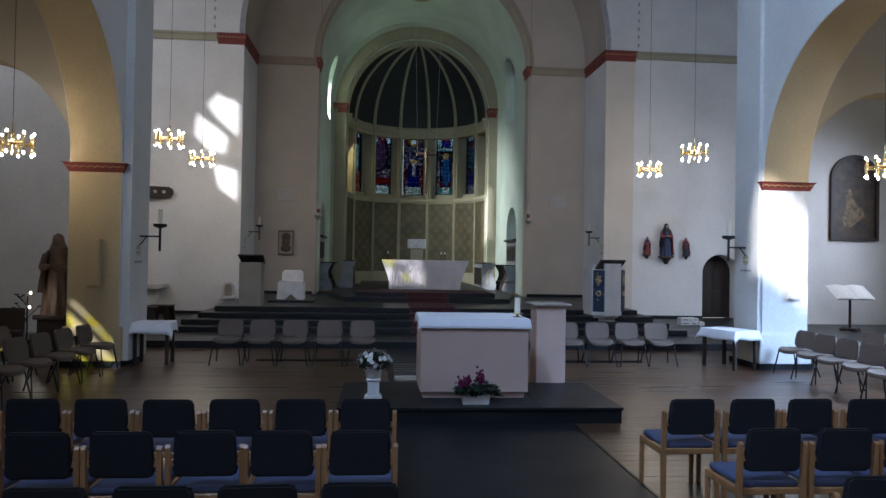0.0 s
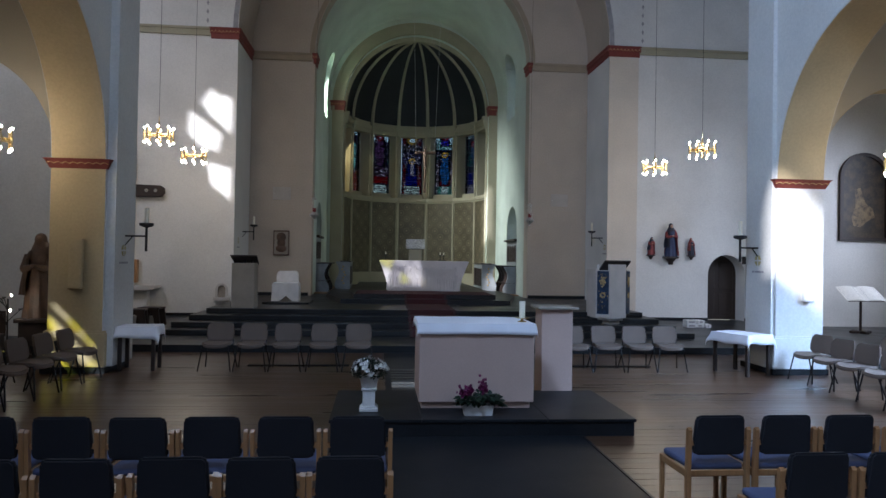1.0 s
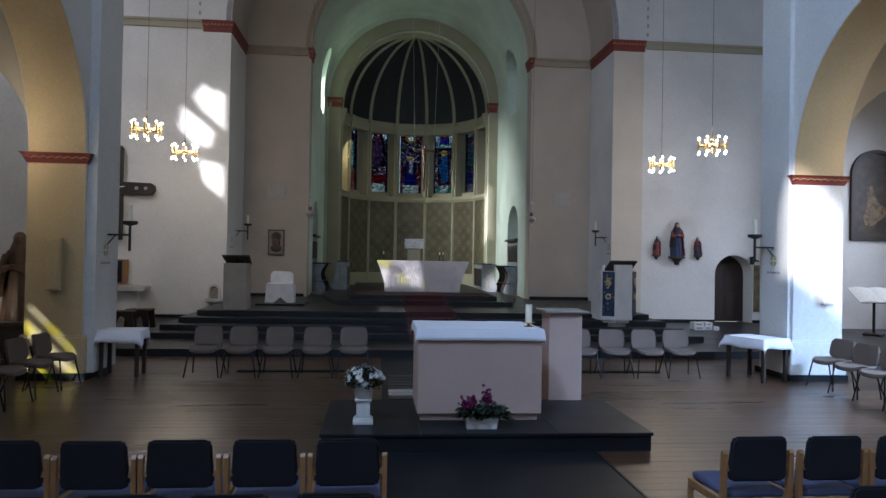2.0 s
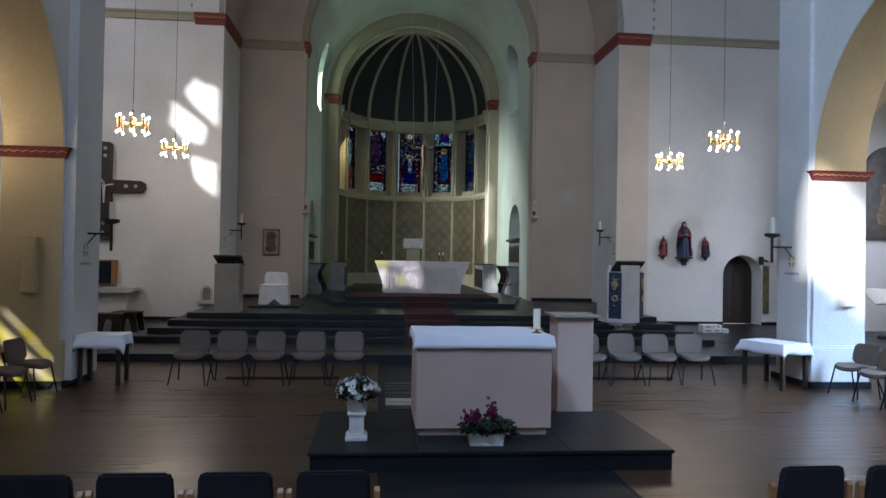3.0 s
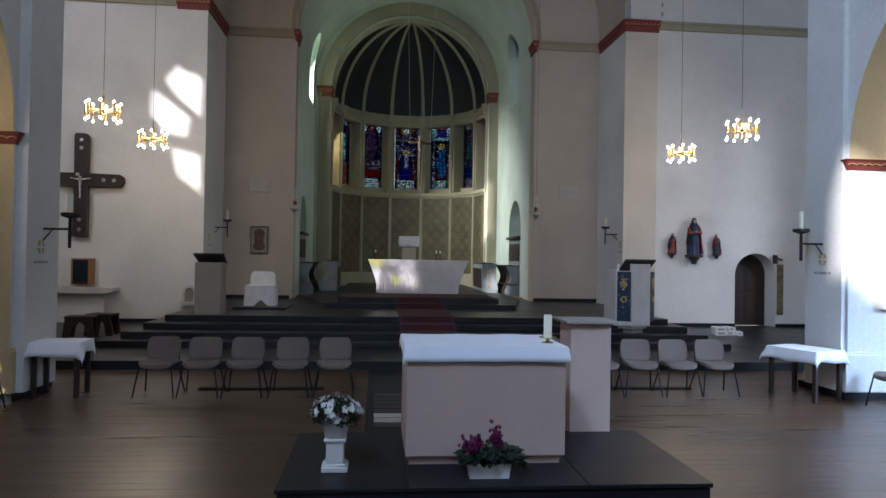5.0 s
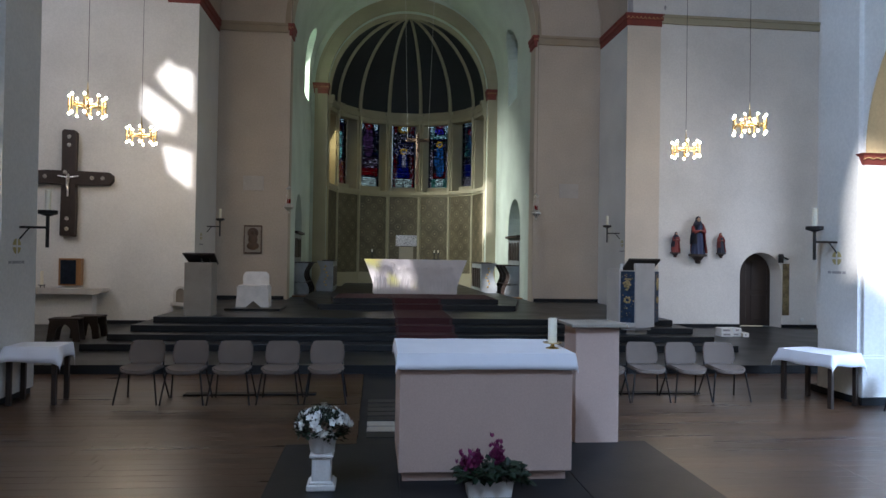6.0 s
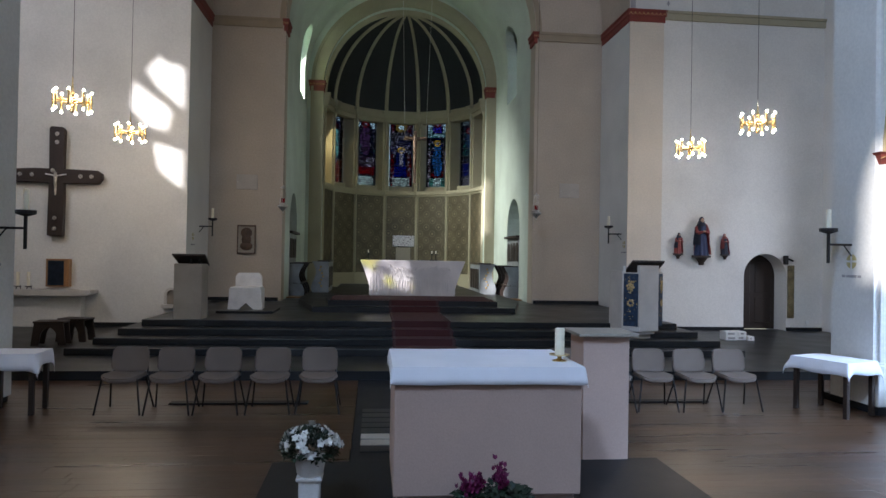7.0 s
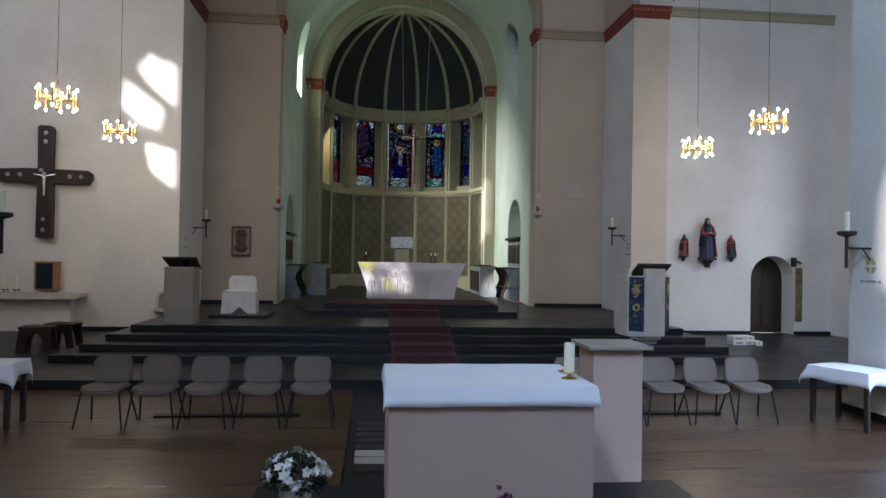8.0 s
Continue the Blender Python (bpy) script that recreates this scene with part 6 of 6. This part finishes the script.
def saint(name, label, m, h, mantle, gown, veil, console=True, lean=0.0):
    """A plain carved shape with a folded gown, a mantle over the shoulders and a veil; one mesh."""
    s = h / 1.2
    pcs = []

    def robe(prof, folds, depth, sx, sy, off=(0, 0), span=(0, 2 * math.pi), n=40):
        """Upright cloth with running folds, round the whole figure or part of it."""
        b = bmesh.new()
        full = span[1] - span[0] > 6
        cnt = n if full else n + 1
        rings = []
        for r, z in prof:
            ring_ = []
            for i in range(cnt):
                t = span[0] + (span[1] - span[0]) * i / n
                g = 1 + depth * math.sin(folds * t + 3.0 * z) * (1.1 - z) + 0.4 * depth * math.sin(2.3 * folds * t - 5 * z)
                ring_.append(b.verts.new(((off[0] + lean * z + r * g * sx * math.cos(t)) * s, (off[1] + r * g * sy * math.sin(t)) * s, z * s)))
            rings.append(ring_)
        for p, q in zip(rings, rings[1:]):
            for i in range(cnt if full else cnt - 1):
                b.faces.new((p[i], p[(i + 1) % cnt], q[(i + 1) % cnt], q[i]))
        if full:
            b.faces.new(list(reversed(rings[0])))
            b.faces.new(rings[-1])
        else:
            bmesh.ops.solidify(b, geom=b.faces[:], thickness=0.012 * s)
        return b

    pcs.append((robe([(0.20, 0), (0.19, 0.1), (0.165, 0.35), (0.14, 0.6), (0.125, 0.72), (0.14, 0.85), (0.10, 0.95), (0.05, 1.0)], 9, 0.10, 1.05, 0.75), gown))
    pcs.append((robe([(0.26, 0.03), (0.25, 0.2), (0.22, 0.45), (0.20, 0.65), (0.19, 0.8), (0.15, 0.93), (0.08, 1.0)], 7, 0.09, 1.05, 0.72, (0.02, 0.01), (-0.9, 2.6), 26), mantle))
    pcs.append((robe([(0.22, 0.32), (0.21, 0.5), (0.19, 0.66), (0.18, 0.82), (0.12, 0.94)], 6, 0.08, 1.1, 0.8, (-0.01, 0.0), (2.4, 4.3), 16), veil))
    b1 = bmesh.new()
    for sx in (-1, 1):
        tube(b1, ((sx * 0.16 + lean * 0.86) * s, 0, 0.87 * s), ((sx * 0.17 + lean * 0.7) * s, -0.09 * s, 0.68 * s), 0.055 * s, 10, 0.06 * s)
        tube(b1, ((sx * 0.17 + lean * 0.7) * s, -0.09 * s, 0.68 * s), ((sx * 0.03 + lean * 0.7) * s, -0.17 * s, 0.72 * s), 0.06 * s, 10, 0.03 * s)
    pcs.append((b1, mantle))
    b2 = bmesh.new()
    ball(b2, (lean * 1.08 * s, -0.035 * s, 1.07 * s), 0.062 * s, 0.9, 1, 1.25)
    ball(b2, (lean * 0.7 * s, -0.185 * s, 0.73 * s), 0.035 * s, 1.3, 1, 0.8)
    tube(b2, (lean * s, -0.02 * s, 0.96 * s), (lean * s, -0.03 * s, 1.03 * s), 0.035 * s, 8)
    pcs.append((b2, SKIN if console else mantle))
    b3 = bmesh.new()
    ball(b3, (lean * 1.1 * s, 0.012 * s, 1.095 * s), 0.085 * s, 1, 0.85, 1.15)
    tube(b3, (lean * s, 0.03 * s, 0.9 * s), (lean * s, 0.02 * s, 1.09 * s), 0.15 * s, 12, 0.075 * s)
    pcs.append((b3, veil))
    if console:
        b4 = bmesh.new()
        lathe(b4, [(0.05 * s, -0.30 * s), (0.09 * s, -0.29 * s), (0.10 * s, -0.20 * s), (0.15 * s, -0.15 * s), (0.20 * s, -0.08 * s), (0.31 * s, -0.06 * s), (0.31 * s, 0.0)], n=8, sy=0.62)
        pcs.append((b4, WALNUT))
    ob = multi(name, pcs)
    ob.matrix_basis = m
    return tagged(ob, label, "statue")


saint("saint_statue", "carved saint in blue and red robes on a wall console", pose(9.62, YT - 0.155, 2.10), 1.02, ROBE_RED, ROBE_BLUE, VEIL)
saint("saint_statue", "small carved saint in a red robe on a wall console", pose(9.02, YT - 0.082, 2.14), 0.55, ROBE_RED, ROBE_RED, VEIL, True, 0.05)
saint("saint_statue", "small carved saint in dark red on a wall console", pose(10.30, YT - 0.082, 2.14), 0.55, ROBE_RED, VEIL, ROBE_RED, True, -0.02)
saint("aisle_statue", "tall unpainted carved wooden statue on a dark pedestal", pose(-5.25, 15.3, 0.74), 1.52, CARVED, CARVED, CARVED, False)


def aisle_left():
    t = thing("statue_pedestal", "dark brown wooden pedestal under the statue", "pedestal", pose(-5.25, 15.3, 0))
    bm = bmesh.new()
    rbox(bm, (-0.3, -0.28, 0), (0.3, 0.28, 0.12), 0.015)
    rbox(bm, (-0.24, -0.23, 0.12), (0.24, 0.23, 0.66), 0.01)
    part("body", bm, WALNUT, t)
    bm = bmesh.new()
    rbox(bm, (-0.3, -0.28, 0.66), (0.3, 0.28, 0.74), 0.015)
    part("top", bm, WALNUT, t)
    b = thing("kneeling_bench", "long dark wooden bench by the aisle wall", "bench", pose(-6.3, 15.1, 0, 0, 0, 5))
    bm = bmesh.new()
    rbox(bm, (-0.6, -0.2, 0.4), (0.5, 0.2, 0.45), 0.01)
    part("seat", bm, WALNUT, b)
    bm = bmesh.new()
    rbox(bm, (-0.6, 0.16, 0.45), (0.5, 0.2, 0.85), 0.01)
    part("backrest", bm, WALNUT, b)
    for x in (-0.58, 0.42):
        bm = bmesh.new()
        box(bm, (x, -0.18, 0), (x + 0.06, 0.18, 0.4))
        part("end", bm, WALNUT, b)
    v = thing("votive_stand", "wrought iron votive candle stand with two lit candles", "candle stand", pose(-5.55, 14.85, 0))
    bm = bmesh.new()
    tube(bm, (0, 0, 0), (0, 0, 1.1), 0.014, 8)
    for k in range(4):
        a = 1.57 * k
        tube(bm, (0, 0, 0.12), (0.2 * math.cos(a), 0.2 * math.sin(a), 0), 0.01, 6)
    part("stem", bm, IRON, v)
    r = random.Random(2)
    for k in range(9):
        a = r.uniform(2.2, 4.2) if k < 6 else r.uniform(0, 6)
        z = r.uniform(0.7, 1.15)
        p = (r.uniform(0.15, 0.28) * math.cos(a), 0.2 * math.sin(a), z)
        bm = bmesh.new()
        tube(bm, (0, 0, z - 0.2), p, 0.007, 6)
        lathe(bm, [(0.03, 0), (0.035, 0.02)], p, 8)
        part("branch", bm, IRON, v)
    for x, z in ((0.06, 1.13), (0.05, 0.87)):
        bm = bmesh.new()
        ball(bm, (x, -0.02, z + 0.03), 0.012, 1, 1, 1.8, 8, 6)
        part("flame", bm, BULB, v, "small candle flame", True)


aisle_left()


def pier_panel(x0, x1, y, z0, z1, label):
    t = thing("loudspeaker", label, "loudspeaker", group="pier loudspeakers")
    bm = bmesh.new()
    rbox(bm, (x0, y - 0.10, z0), (x1, y, z1), 0.008, 1)
    part("cabinet", bm, PLASTIC_W if x0 > 0 else OCHRE, t)
    bm = bmesh.new()
    rbox(bm, (x0 + 0.02, y - 0.108, z0 + 0.03), (x1 - 0.02, y - 0.099, z1 - 0.03), 0.004, 1)
    part("grille", bm, PLASTIC_W if x0 > 0 else OCHRE, t, "pale cloth grille")


pier_panel(-4.08, -3.88, 13.79, 1.34, 2.13, "slim pale loudspeaker column on the nave pier")
pier_panel(8.13, 8.32, 13.79, 1.28, 2.04, "slim white loudspeaker column on the nave pier")

# ---- painting and book stand in the aisle ----


def painting():
    t = thing("oil_painting", "dark arched oil painting in a carved gilt frame", "painting", pose(14.82, 21.3, 2.74))
    w, h = 0.66, 1.75
    def out(k):
        return [(-w - k, -k)] + [(x, z) for x, z in [(-w - k, h)] + [((w + k) * math.cos(math.pi - math.pi * i / 16), h + (0.62 + k) * math.sin(math.pi * i / 16)) for i in range(1, 16)] + [(w + k, h)]] + [(w + k, -k)]
    bm = bmesh.new()
    a, b = out(0.0), out(0.10)
    n = len(a)
    for i in range(n):
        j = (i + 1) % n
        prism(bm, [a[i], a[j], b[j], b[i]], "y", -0.09, 0)
    part("frame", bm, WALNUT, t, "dark carved frame")
    bm = bmesh.new()
    prism(bm, out(0.0), "y", -0.03, -0.005)
    c = part("canvas", bm, OILPAINT, t, "dark brown varnished canvas")
    bm = bmesh.new()
    prism(bm, [(-0.32, 0.35), (-0.1, 0.3), (0.15, 0.5), (0.35, 0.6), (0.28, 0.85), (0.05, 1.0), (-0.1, 1.45), (-0.28, 1.4), (-0.25, 0.9), (-0.38, 0.6)], "y", -0.034, -0.03)
    part("light_passage", bm, OILLIGHT, c, "lighter ochre painted shapes")


painting()


def book_stand():
    t = thing("book_stand", "dark wooden stand holding a large open book", "book stand", pose(13.45, 19.5, 0.14))
    bm = bmesh.new()
    tube(bm, (0, 0, 0.06), (0, 0, 0.85), 0.035, 10)
    part("post", bm, WALNUT, t)
    bm = bmesh.new()
    rbox(bm, (-0.28, -0.05, 0), (0.28, 0.05, 0.07), 0.01, 1)
    rbox(bm, (-0.05, -0.28, 0), (0.05, 0.28, 0.068), 0.01, 1)
    part("foot", bm, WALNUT, t)
    bm = bmesh.new()
    v = box(bm, (-0.5, -0.22, 0.84), (0.5, 0.22, 0.87))
    for q in v:
        q.co.z += 0.7 * (q.co.y + 0.22)
    part("desk", bm, WALNUT, t)
    k = thing("open_book", "large open book with printed pages on the stand", "book", pose(13.45, 19.5, 1.168))
    for sx in (-1, 1):
        bm = bmesh.new()
        n = 8
        top, bot = [], []
        for i in range(n + 1):
            x = sx * 0.55 * i / n
            zz = 0.03 * math.sin(math.pi * min(1, i / n * 1.1)) + 0.012
            top.append((x, zz))
        prism(bm, top + [(sx * 0.55, 0.0), (0, 0.0)], "y", -0.24, 0.24)
        for q in bm.verts:
            q.co.z += 0.7 * q.co.y
        pg = part("page_block", bm, PAPER, k, "pages with close print")
        for j in range(9):
            bm = bmesh.new()
            y = -0.19 + 0.045 * j
            v = box(bm, (min(sx * 0.08, sx * 0.5), y, 0), (max(sx * 0.08, sx * 0.5), y + 0.014, 0.001))
            for q in v:
                f = abs(q.co.x) / 0.55
                q.co.z += 0.03 * math.sin(math.pi * min(1, f * 1.1)) + 0.014 + 0.7 * q.co.y
            part("bar", bm, FADED, pg)


book_stand()

# ---- right transept: hanging strip, cartons, socket ----


def right_bits():
    t = thing("wall_hanging", "narrow bronze wall strip on an iron hook", "wall hanging", pose(12.18, YT, 0.48))
    bm = bmesh.new()
    rbox(bm, (-0.09, -0.05, 0), (0.09, -0.01, 1.40), 0.006, 1)
    part("strip", bm, mat("aged_bronze", (0.20, 0.16, 0.08), 0.5, 0.3, 5, 40, 0.2, metal=0.5), t)
    bm = bmesh.new()
    tube(bm, (-0.25, -0.10, 1.62), (0.05, -0.04, 1.52), 0.025, 8)
    rbox(bm, (-0.22, -0.12, 1.42), (-0.12, -0.02, 1.66), 0.01, 1)
    part("hook", bm, IRON, t)
    r = random.Random(9)
    for k, (x, y, z, w) in enumerate(((9.36, 20.75, 0, 0.28), (9.36, 20.76, 0.10, 0.27), (9.63, 20.8, 0, 0.22), (9.63, 20.8, 0.10, 0.2), (9.82, 20.7, 0, 0.14))):
        c = thing("paper_carton", "small white carton stacked on the stone floor", "box", pose(x, y, LEV_A + z, 0, 0, r.uniform(-8, 8)), group="stacked cartons")
        bm = bmesh.new()
        rbox(bm, (-w / 2, -0.15, 0), (w / 2, 0.15, 0.097), 0.004, 1)
        part("carton", bm, PLASTIC_W, c)
        bm = bmesh.new()
        box(bm, (-w / 2 + 0.05, -0.152, 0.03), (w / 2 - 0.06, -0.149, 0.07))
        part("bar", bm, FADED, c, "dark printed bar")
    s = thing("wall_socket", "white plastic wall socket", "socket", pose(12.66, YT, 0.31))
    bm = bmesh.new()
    rbox(bm, (-0.05, -0.02, 0), (0.05, 0, 0.1), 0.006, 1)
    part("plate", bm, PLASTIC_W, s)


right_bits()

# ---- chandeliers ----


def chandelier(cable):
    t = thing("chandelier", "brass ring chandelier with lit bulbs above and below", "chandelier", group="brass chandeliers")
    n = 8
    bm = bmesh.new()
    lathe(bm, [(0.012, -0.19), (0.03, -0.17), (0.03, -0.02), (0.042, 0.0), (0.03, 0.02), (0.026, 0.12), (0.038, 0.14), (0.022, 0.19), (0.012, 0.30), (0.006, 0.42)], n=14)
    part("hub", bm, BRASS, t, "turned brass stem", True)
    for k in range(n):
        a = 2 * math.pi * k / n + 0.2
        c = (0.29 * math.cos(a), 0.29 * math.sin(a))
        bm = bmesh.new()
        v = box(bm, (0.02, -0.006, -0.025), (0.28, 0.006, 0.025))
        bmesh.ops.rotate(bm, verts=v, cent=(0, 0, 0), matrix=Matrix.Rotation(a, 3, "Z"))
        part("arm", bm, BRASS, t)
        bm = bmesh.new()
        lathe(bm, [(0.021, -0.135), (0.021, -0.12), (0.016, -0.11), (0.016, -0.035), (0.022, -0.03), (0.022, 0.03), (0.016, 0.035), (0.016, 0.11), (0.021, 0.12), (0.021, 0.135)], (*c, 0), 10)
        sl = part("sleeve", bm, BRASS, t, "", True)
        for q in (-1, 1):
            bm = bmesh.new()
            ball(bm, (*c, q * 0.154), 0.017, 1, 1, 1.3, 10, 8)
            part("bulb", bm, BULB, sl, "lit round bulb", True)
    bm = bmesh.new()
    tube(bm, (0, 0, 0.4), (0, 0, cable), 0.0045, 6)
    part("cable", bm, IRON, t, "dark thin cable")
    return t


ch = chandelier(12.75)
ch.matrix_basis = pose(-3.95, 17.55, 4.44)
for x, y, z in ((-3.94, 20.3, 4.40), (7.83, 19.6, 4.36), (7.97, 17.25, 4.46)):
    copy_thing(ch, pose(x, y, z, 0, 0, rnd.uniform(0, 50)))
ch = chandelier(3.5)
ch.matrix_basis = pose(-4.88, 12.9, 3.55)
copy_thing(ch, pose(9.25, 12.8, 3.58, 0, 0, 15))

def glass(name, base, cell=8.5, edge=0.045):
    """Coloured leaded glass that lets the sky through."""
    m = bpy.data.materials.new(name)
    m.use_nodes = True
    n, l = m.node_tree.nodes, m.node_tree.links
    n.remove(n["Principled BSDF"])
    geo = n.new("ShaderNodeNewGeometry")
    mp = n.new("ShaderNodeMapping")
    mp.inputs["Scale"].default_value = (1, 1, 0.75)
    l.new(geo.outputs["Position"], mp.inputs["Vector"])
    v = n.new("ShaderNodeTexVoronoi")
    v.inputs["Scale"].default_value = cell
    l.new(mp.outputs["Vector"], v.inputs["Vector"])
    e = n.new("ShaderNodeTexVoronoi")
    e.feature = "DISTANCE_TO_EDGE"
    e.inputs["Scale"].default_value = cell
    l.new(mp.outputs["Vector"], e.inputs["Vector"])
    sep = n.new("ShaderNodeSeparateColor")
    l.new(v.outputs["Color"], sep.inputs["Color"])
    r = n.new("ShaderNodeValToRGB")
    r.color_ramp.interpolation = "CONSTANT"
    el = r.color_ramp.elements
    for k, (pos, col) in enumerate(base):
        if k < 2:
            el[k].position, el[k].color = pos, (*col, 1)
        else:
            x = el.new(pos)
            x.color = (*col, 1)
    l.new(sep.outputs["Red"], r.inputs["Fac"])
    lead = n.new("ShaderNodeMath")
    lead.operation = "GREATER_THAN"
    lead.inputs[1].default_value = edge
    l.new(e.outputs["Distance"], lead.inputs[0])
    tr, di = n.new("ShaderNodeBsdfTransparent"), n.new("ShaderNodeBsdfDiffuse")
    di.inputs["Color"].default_value = (0.01, 0.01, 0.012, 1)
    l.new(r.outputs["Color"], tr.inputs["Color"])
    mx = n.new("ShaderNodeMixShader")
    l.new(lead.outputs[0], mx.inputs["Fac"])
    l.new(di.outputs["BSDF"], mx.inputs[1])
    l.new(tr.outputs["BSDF"], mx.inputs[2])
    l.new(mx.outputs["Shader"], n["Material Output"].inputs["Surface"])
    return m


# coloured glass of the aisle window that throws the yellow light
bm = bmesh.new()
box(bm, (-8.62, 7.0, 3.15), (-8.60, 8.8, 4.7))
w = structure("window_10", bm, glass("aisle_glass", [(0.0, (0.95, 1.0, 0.22)), (0.3, (0.95, 1.0, 1.0)), (0.55, (0.9, 1.0, 0.3)), (0.7, (0.5, 0.5, 0.65)), (0.82, (0.9, 0.95, 1.0))], 3.4, -1.0), "yellow and white leaded aisle window", "window")

# unseen pane added to tint and mottle the sun patch on the high altar
bm = bmesh.new()
box(bm, (-7.4, 14.19, 6.6), (-5.48, 14.21, 8.1))
structure("window_9", bm, glass("sun_patch_glass", [(0.0, (0.9, 0.92, 0.35)), (0.16, (0.7, 0.7, 0.74)), (0.35, (0.97, 0.98, 1.0)), (0.62, (0.85, 0.85, 0.88)), (0.82, (0.95, 0.9, 0.4)), (0.90, (0.4, 0.4, 0.45))], 4.2, 0.03), "added yellow and white pane that mottles the sun on the high altar", "window")

# ---- painted border strips above the pilasters ----
bm = bmesh.new()
bd = bmesh.new()
for xs in (-4.36, 8.64):
    box(bm, (xs, YT - 0.006, 8.5), (xs + 0.12, YT - 0.001, 13.0))
    for k in range(16):
        z = 8.62 + 0.26 * k
        prism(bd, [(xs + 0.06, z), (xs + 0.10, z + 0.08), (xs + 0.06, z + 0.16), (xs + 0.02, z + 0.08)], "y", YT - 0.010, YT - 0.006)
b = structure("trim_border", bm, PLASTER, "pale painted border strip with a diamond pattern", "trim")
part("diamonds", bd, FADED, b, "grey painted diamonds")
bm = bmesh.new()
prism(bm, arc(AX + 0.1, 8.5, 5.56, 180, 0, 44) + arc(AX + 0.1, 8.5, 5.70, 0, 180, 44), "y", YT - 0.006, YT - 0.001)
structure("trim_border_arch", bm, FADED, "pale grey painted border along the wide arch", "trim")

# ---- floor plates and oak boards ----
g = thing("floor_grille", "row of flat dark plates on the floor behind the dais, two of them paler", "grille", pose(1.0, 12.3, 0))
for k in range(8):
    bm = bmesh.new()
    box(bm, (0.01, 0.02 + 0.245 * k, 0.004), (0.45, 0.225 + 0.245 * k, 0.010))
    part("slat", bm, SANDSTONE if k in (1, 2) else SLATE_STEP, g)

fl = bpy.data.objects["floor"]
bw, blen = 0.16, 2.4
near = []
far = bmesh.new()
plank = {}
r = random.Random(31)


def board_mesh(l):
    key = round(l, 2)
    if key not in plank:
        bm = bmesh.new()
        v = box(bm, (0, 0, -0.016), (l - 0.002, bw - 0.002, 0.0))
        bmesh.ops.bevel(bm, geom=[e for e in bm.edges if all(q.co.z > -0.01 for q in e.verts)], offset=0.001, segments=1, affect="EDGES")
        plank[key] = mesh_of("board", bm, WOODFLOOR)
    return plank[key]


count = 0
rows = int((16.29 - 5.0) / bw)
for i in range(rows):
    y = 16.29 - bw * (i + 1)
    for a, b in ((-8.2, 0.92), (3.04, 12.4)):
        x = a - r.uniform(0, 1.2) if a < 0 else a
        while x < b - 0.05:
            l = min(blen, b - x)
            l = math.floor(l * 100) / 100
            if l < 0.05:
                break
            if count < 300 and -3.6 < x + l / 2 < 7.4 and y > 7.4:
                ob = new("board", board_mesh(l))
                ob.location = (x, y, -0.0005)
                ob.rotation_euler = (r.uniform(-0.005, 0.005), 0, 0)
                ob.parent = fl
                count += 1
            else:
                box(far, (x, y, -0.016), (x + l - 0.002, y + bw - 0.002, 0.0))
            x += l
    if y < 3.0:
        break
box(far, (-8.2, -8, -0.016), (0.92, 5.0, 0.0))
box(far, (3.04, -8, -0.016), (12.4, 5.0, 0.0))
ob = part("boards", far, WOODFLOOR, fl, "oak floor boards")
tagged(ob, kind="stuff")

# ---- daylight in the window openings, and lamps ----
for nm, eye, tgt, w, h, e, sp, col in (
    ("window_light_a", (-3.5, -1.3, 10.9), (8, 7, 3), 2.3, 2.2, 170, 150, (0.72, 0.85, 1.0)),
    ("window_light_b", (-3.5, 2.0, 11.3), (7.7, 10, 5.0), 1.8, 1.3, 420, 110, SKY),
    ("window_light_c", (-11.0, 14.5, 11.2), (-4.5, 22.8, 4.5), 2.0, 2.6, 95, 105, (0.95, 0.95, 1.0)),
    ("window_light_d", (15.9, 17.7, 4.6), (12.5, 21, 1.5), 2.4, 3.5, 66, 100, (0.86, 0.91, 1.0)),
    ("window_light_e", (12.4, 8.2, 4.8), (8.5, 11, 0.0), 2.0, 2.2, 270, 66, SKY),
    ("window_light_f", (-8.3, 8.0, 4.3), (0, 9, 1), 1.6, 1.8, 8, 150, (0.9, 0.9, 1.0)),
    # fill added behind the camera, at an unseen opening in the entrance wall
    ("window_light_g", (2.0, -7.9, 9.0), (4, 10, 1), 3.5, 4.5, 30, 150, (0.9, 0.92, 1.0)),
):
    lamp(nm, "AREA", look(eye, tgt), e, col, size=w, size_y=h, spread=sp)
for x, y, z in ((-3.95, 17.55, 4.44), (-3.94, 20.3, 4.40), (7.83, 19.6, 4.36), (7.97, 17.25, 4.46), (-4.88, 12.9, 3.55), (9.25, 12.8, 3.58)):
    lamp("chandelier_light", "POINT", pose(x, y, z), 30 if y > 15 else 5, (1.0, 0.76, 0.48), radius=0.28)
lamp("window_light_h", "AREA", look((-1.7, 29.8, 8.8), (4.7, 31.0, 1.8)), 170, (0.98, 1.0, 0.84), size=1.2, size_y=2.2, spread=75)
lamp("window_light_i", "AREA", look((-1.15, 32.73, 6.3), (3.6, 33.6, 1.8)), 14, (1.0, 0.84, 0.42), size=0.7, size_y=2.4, spread=130)
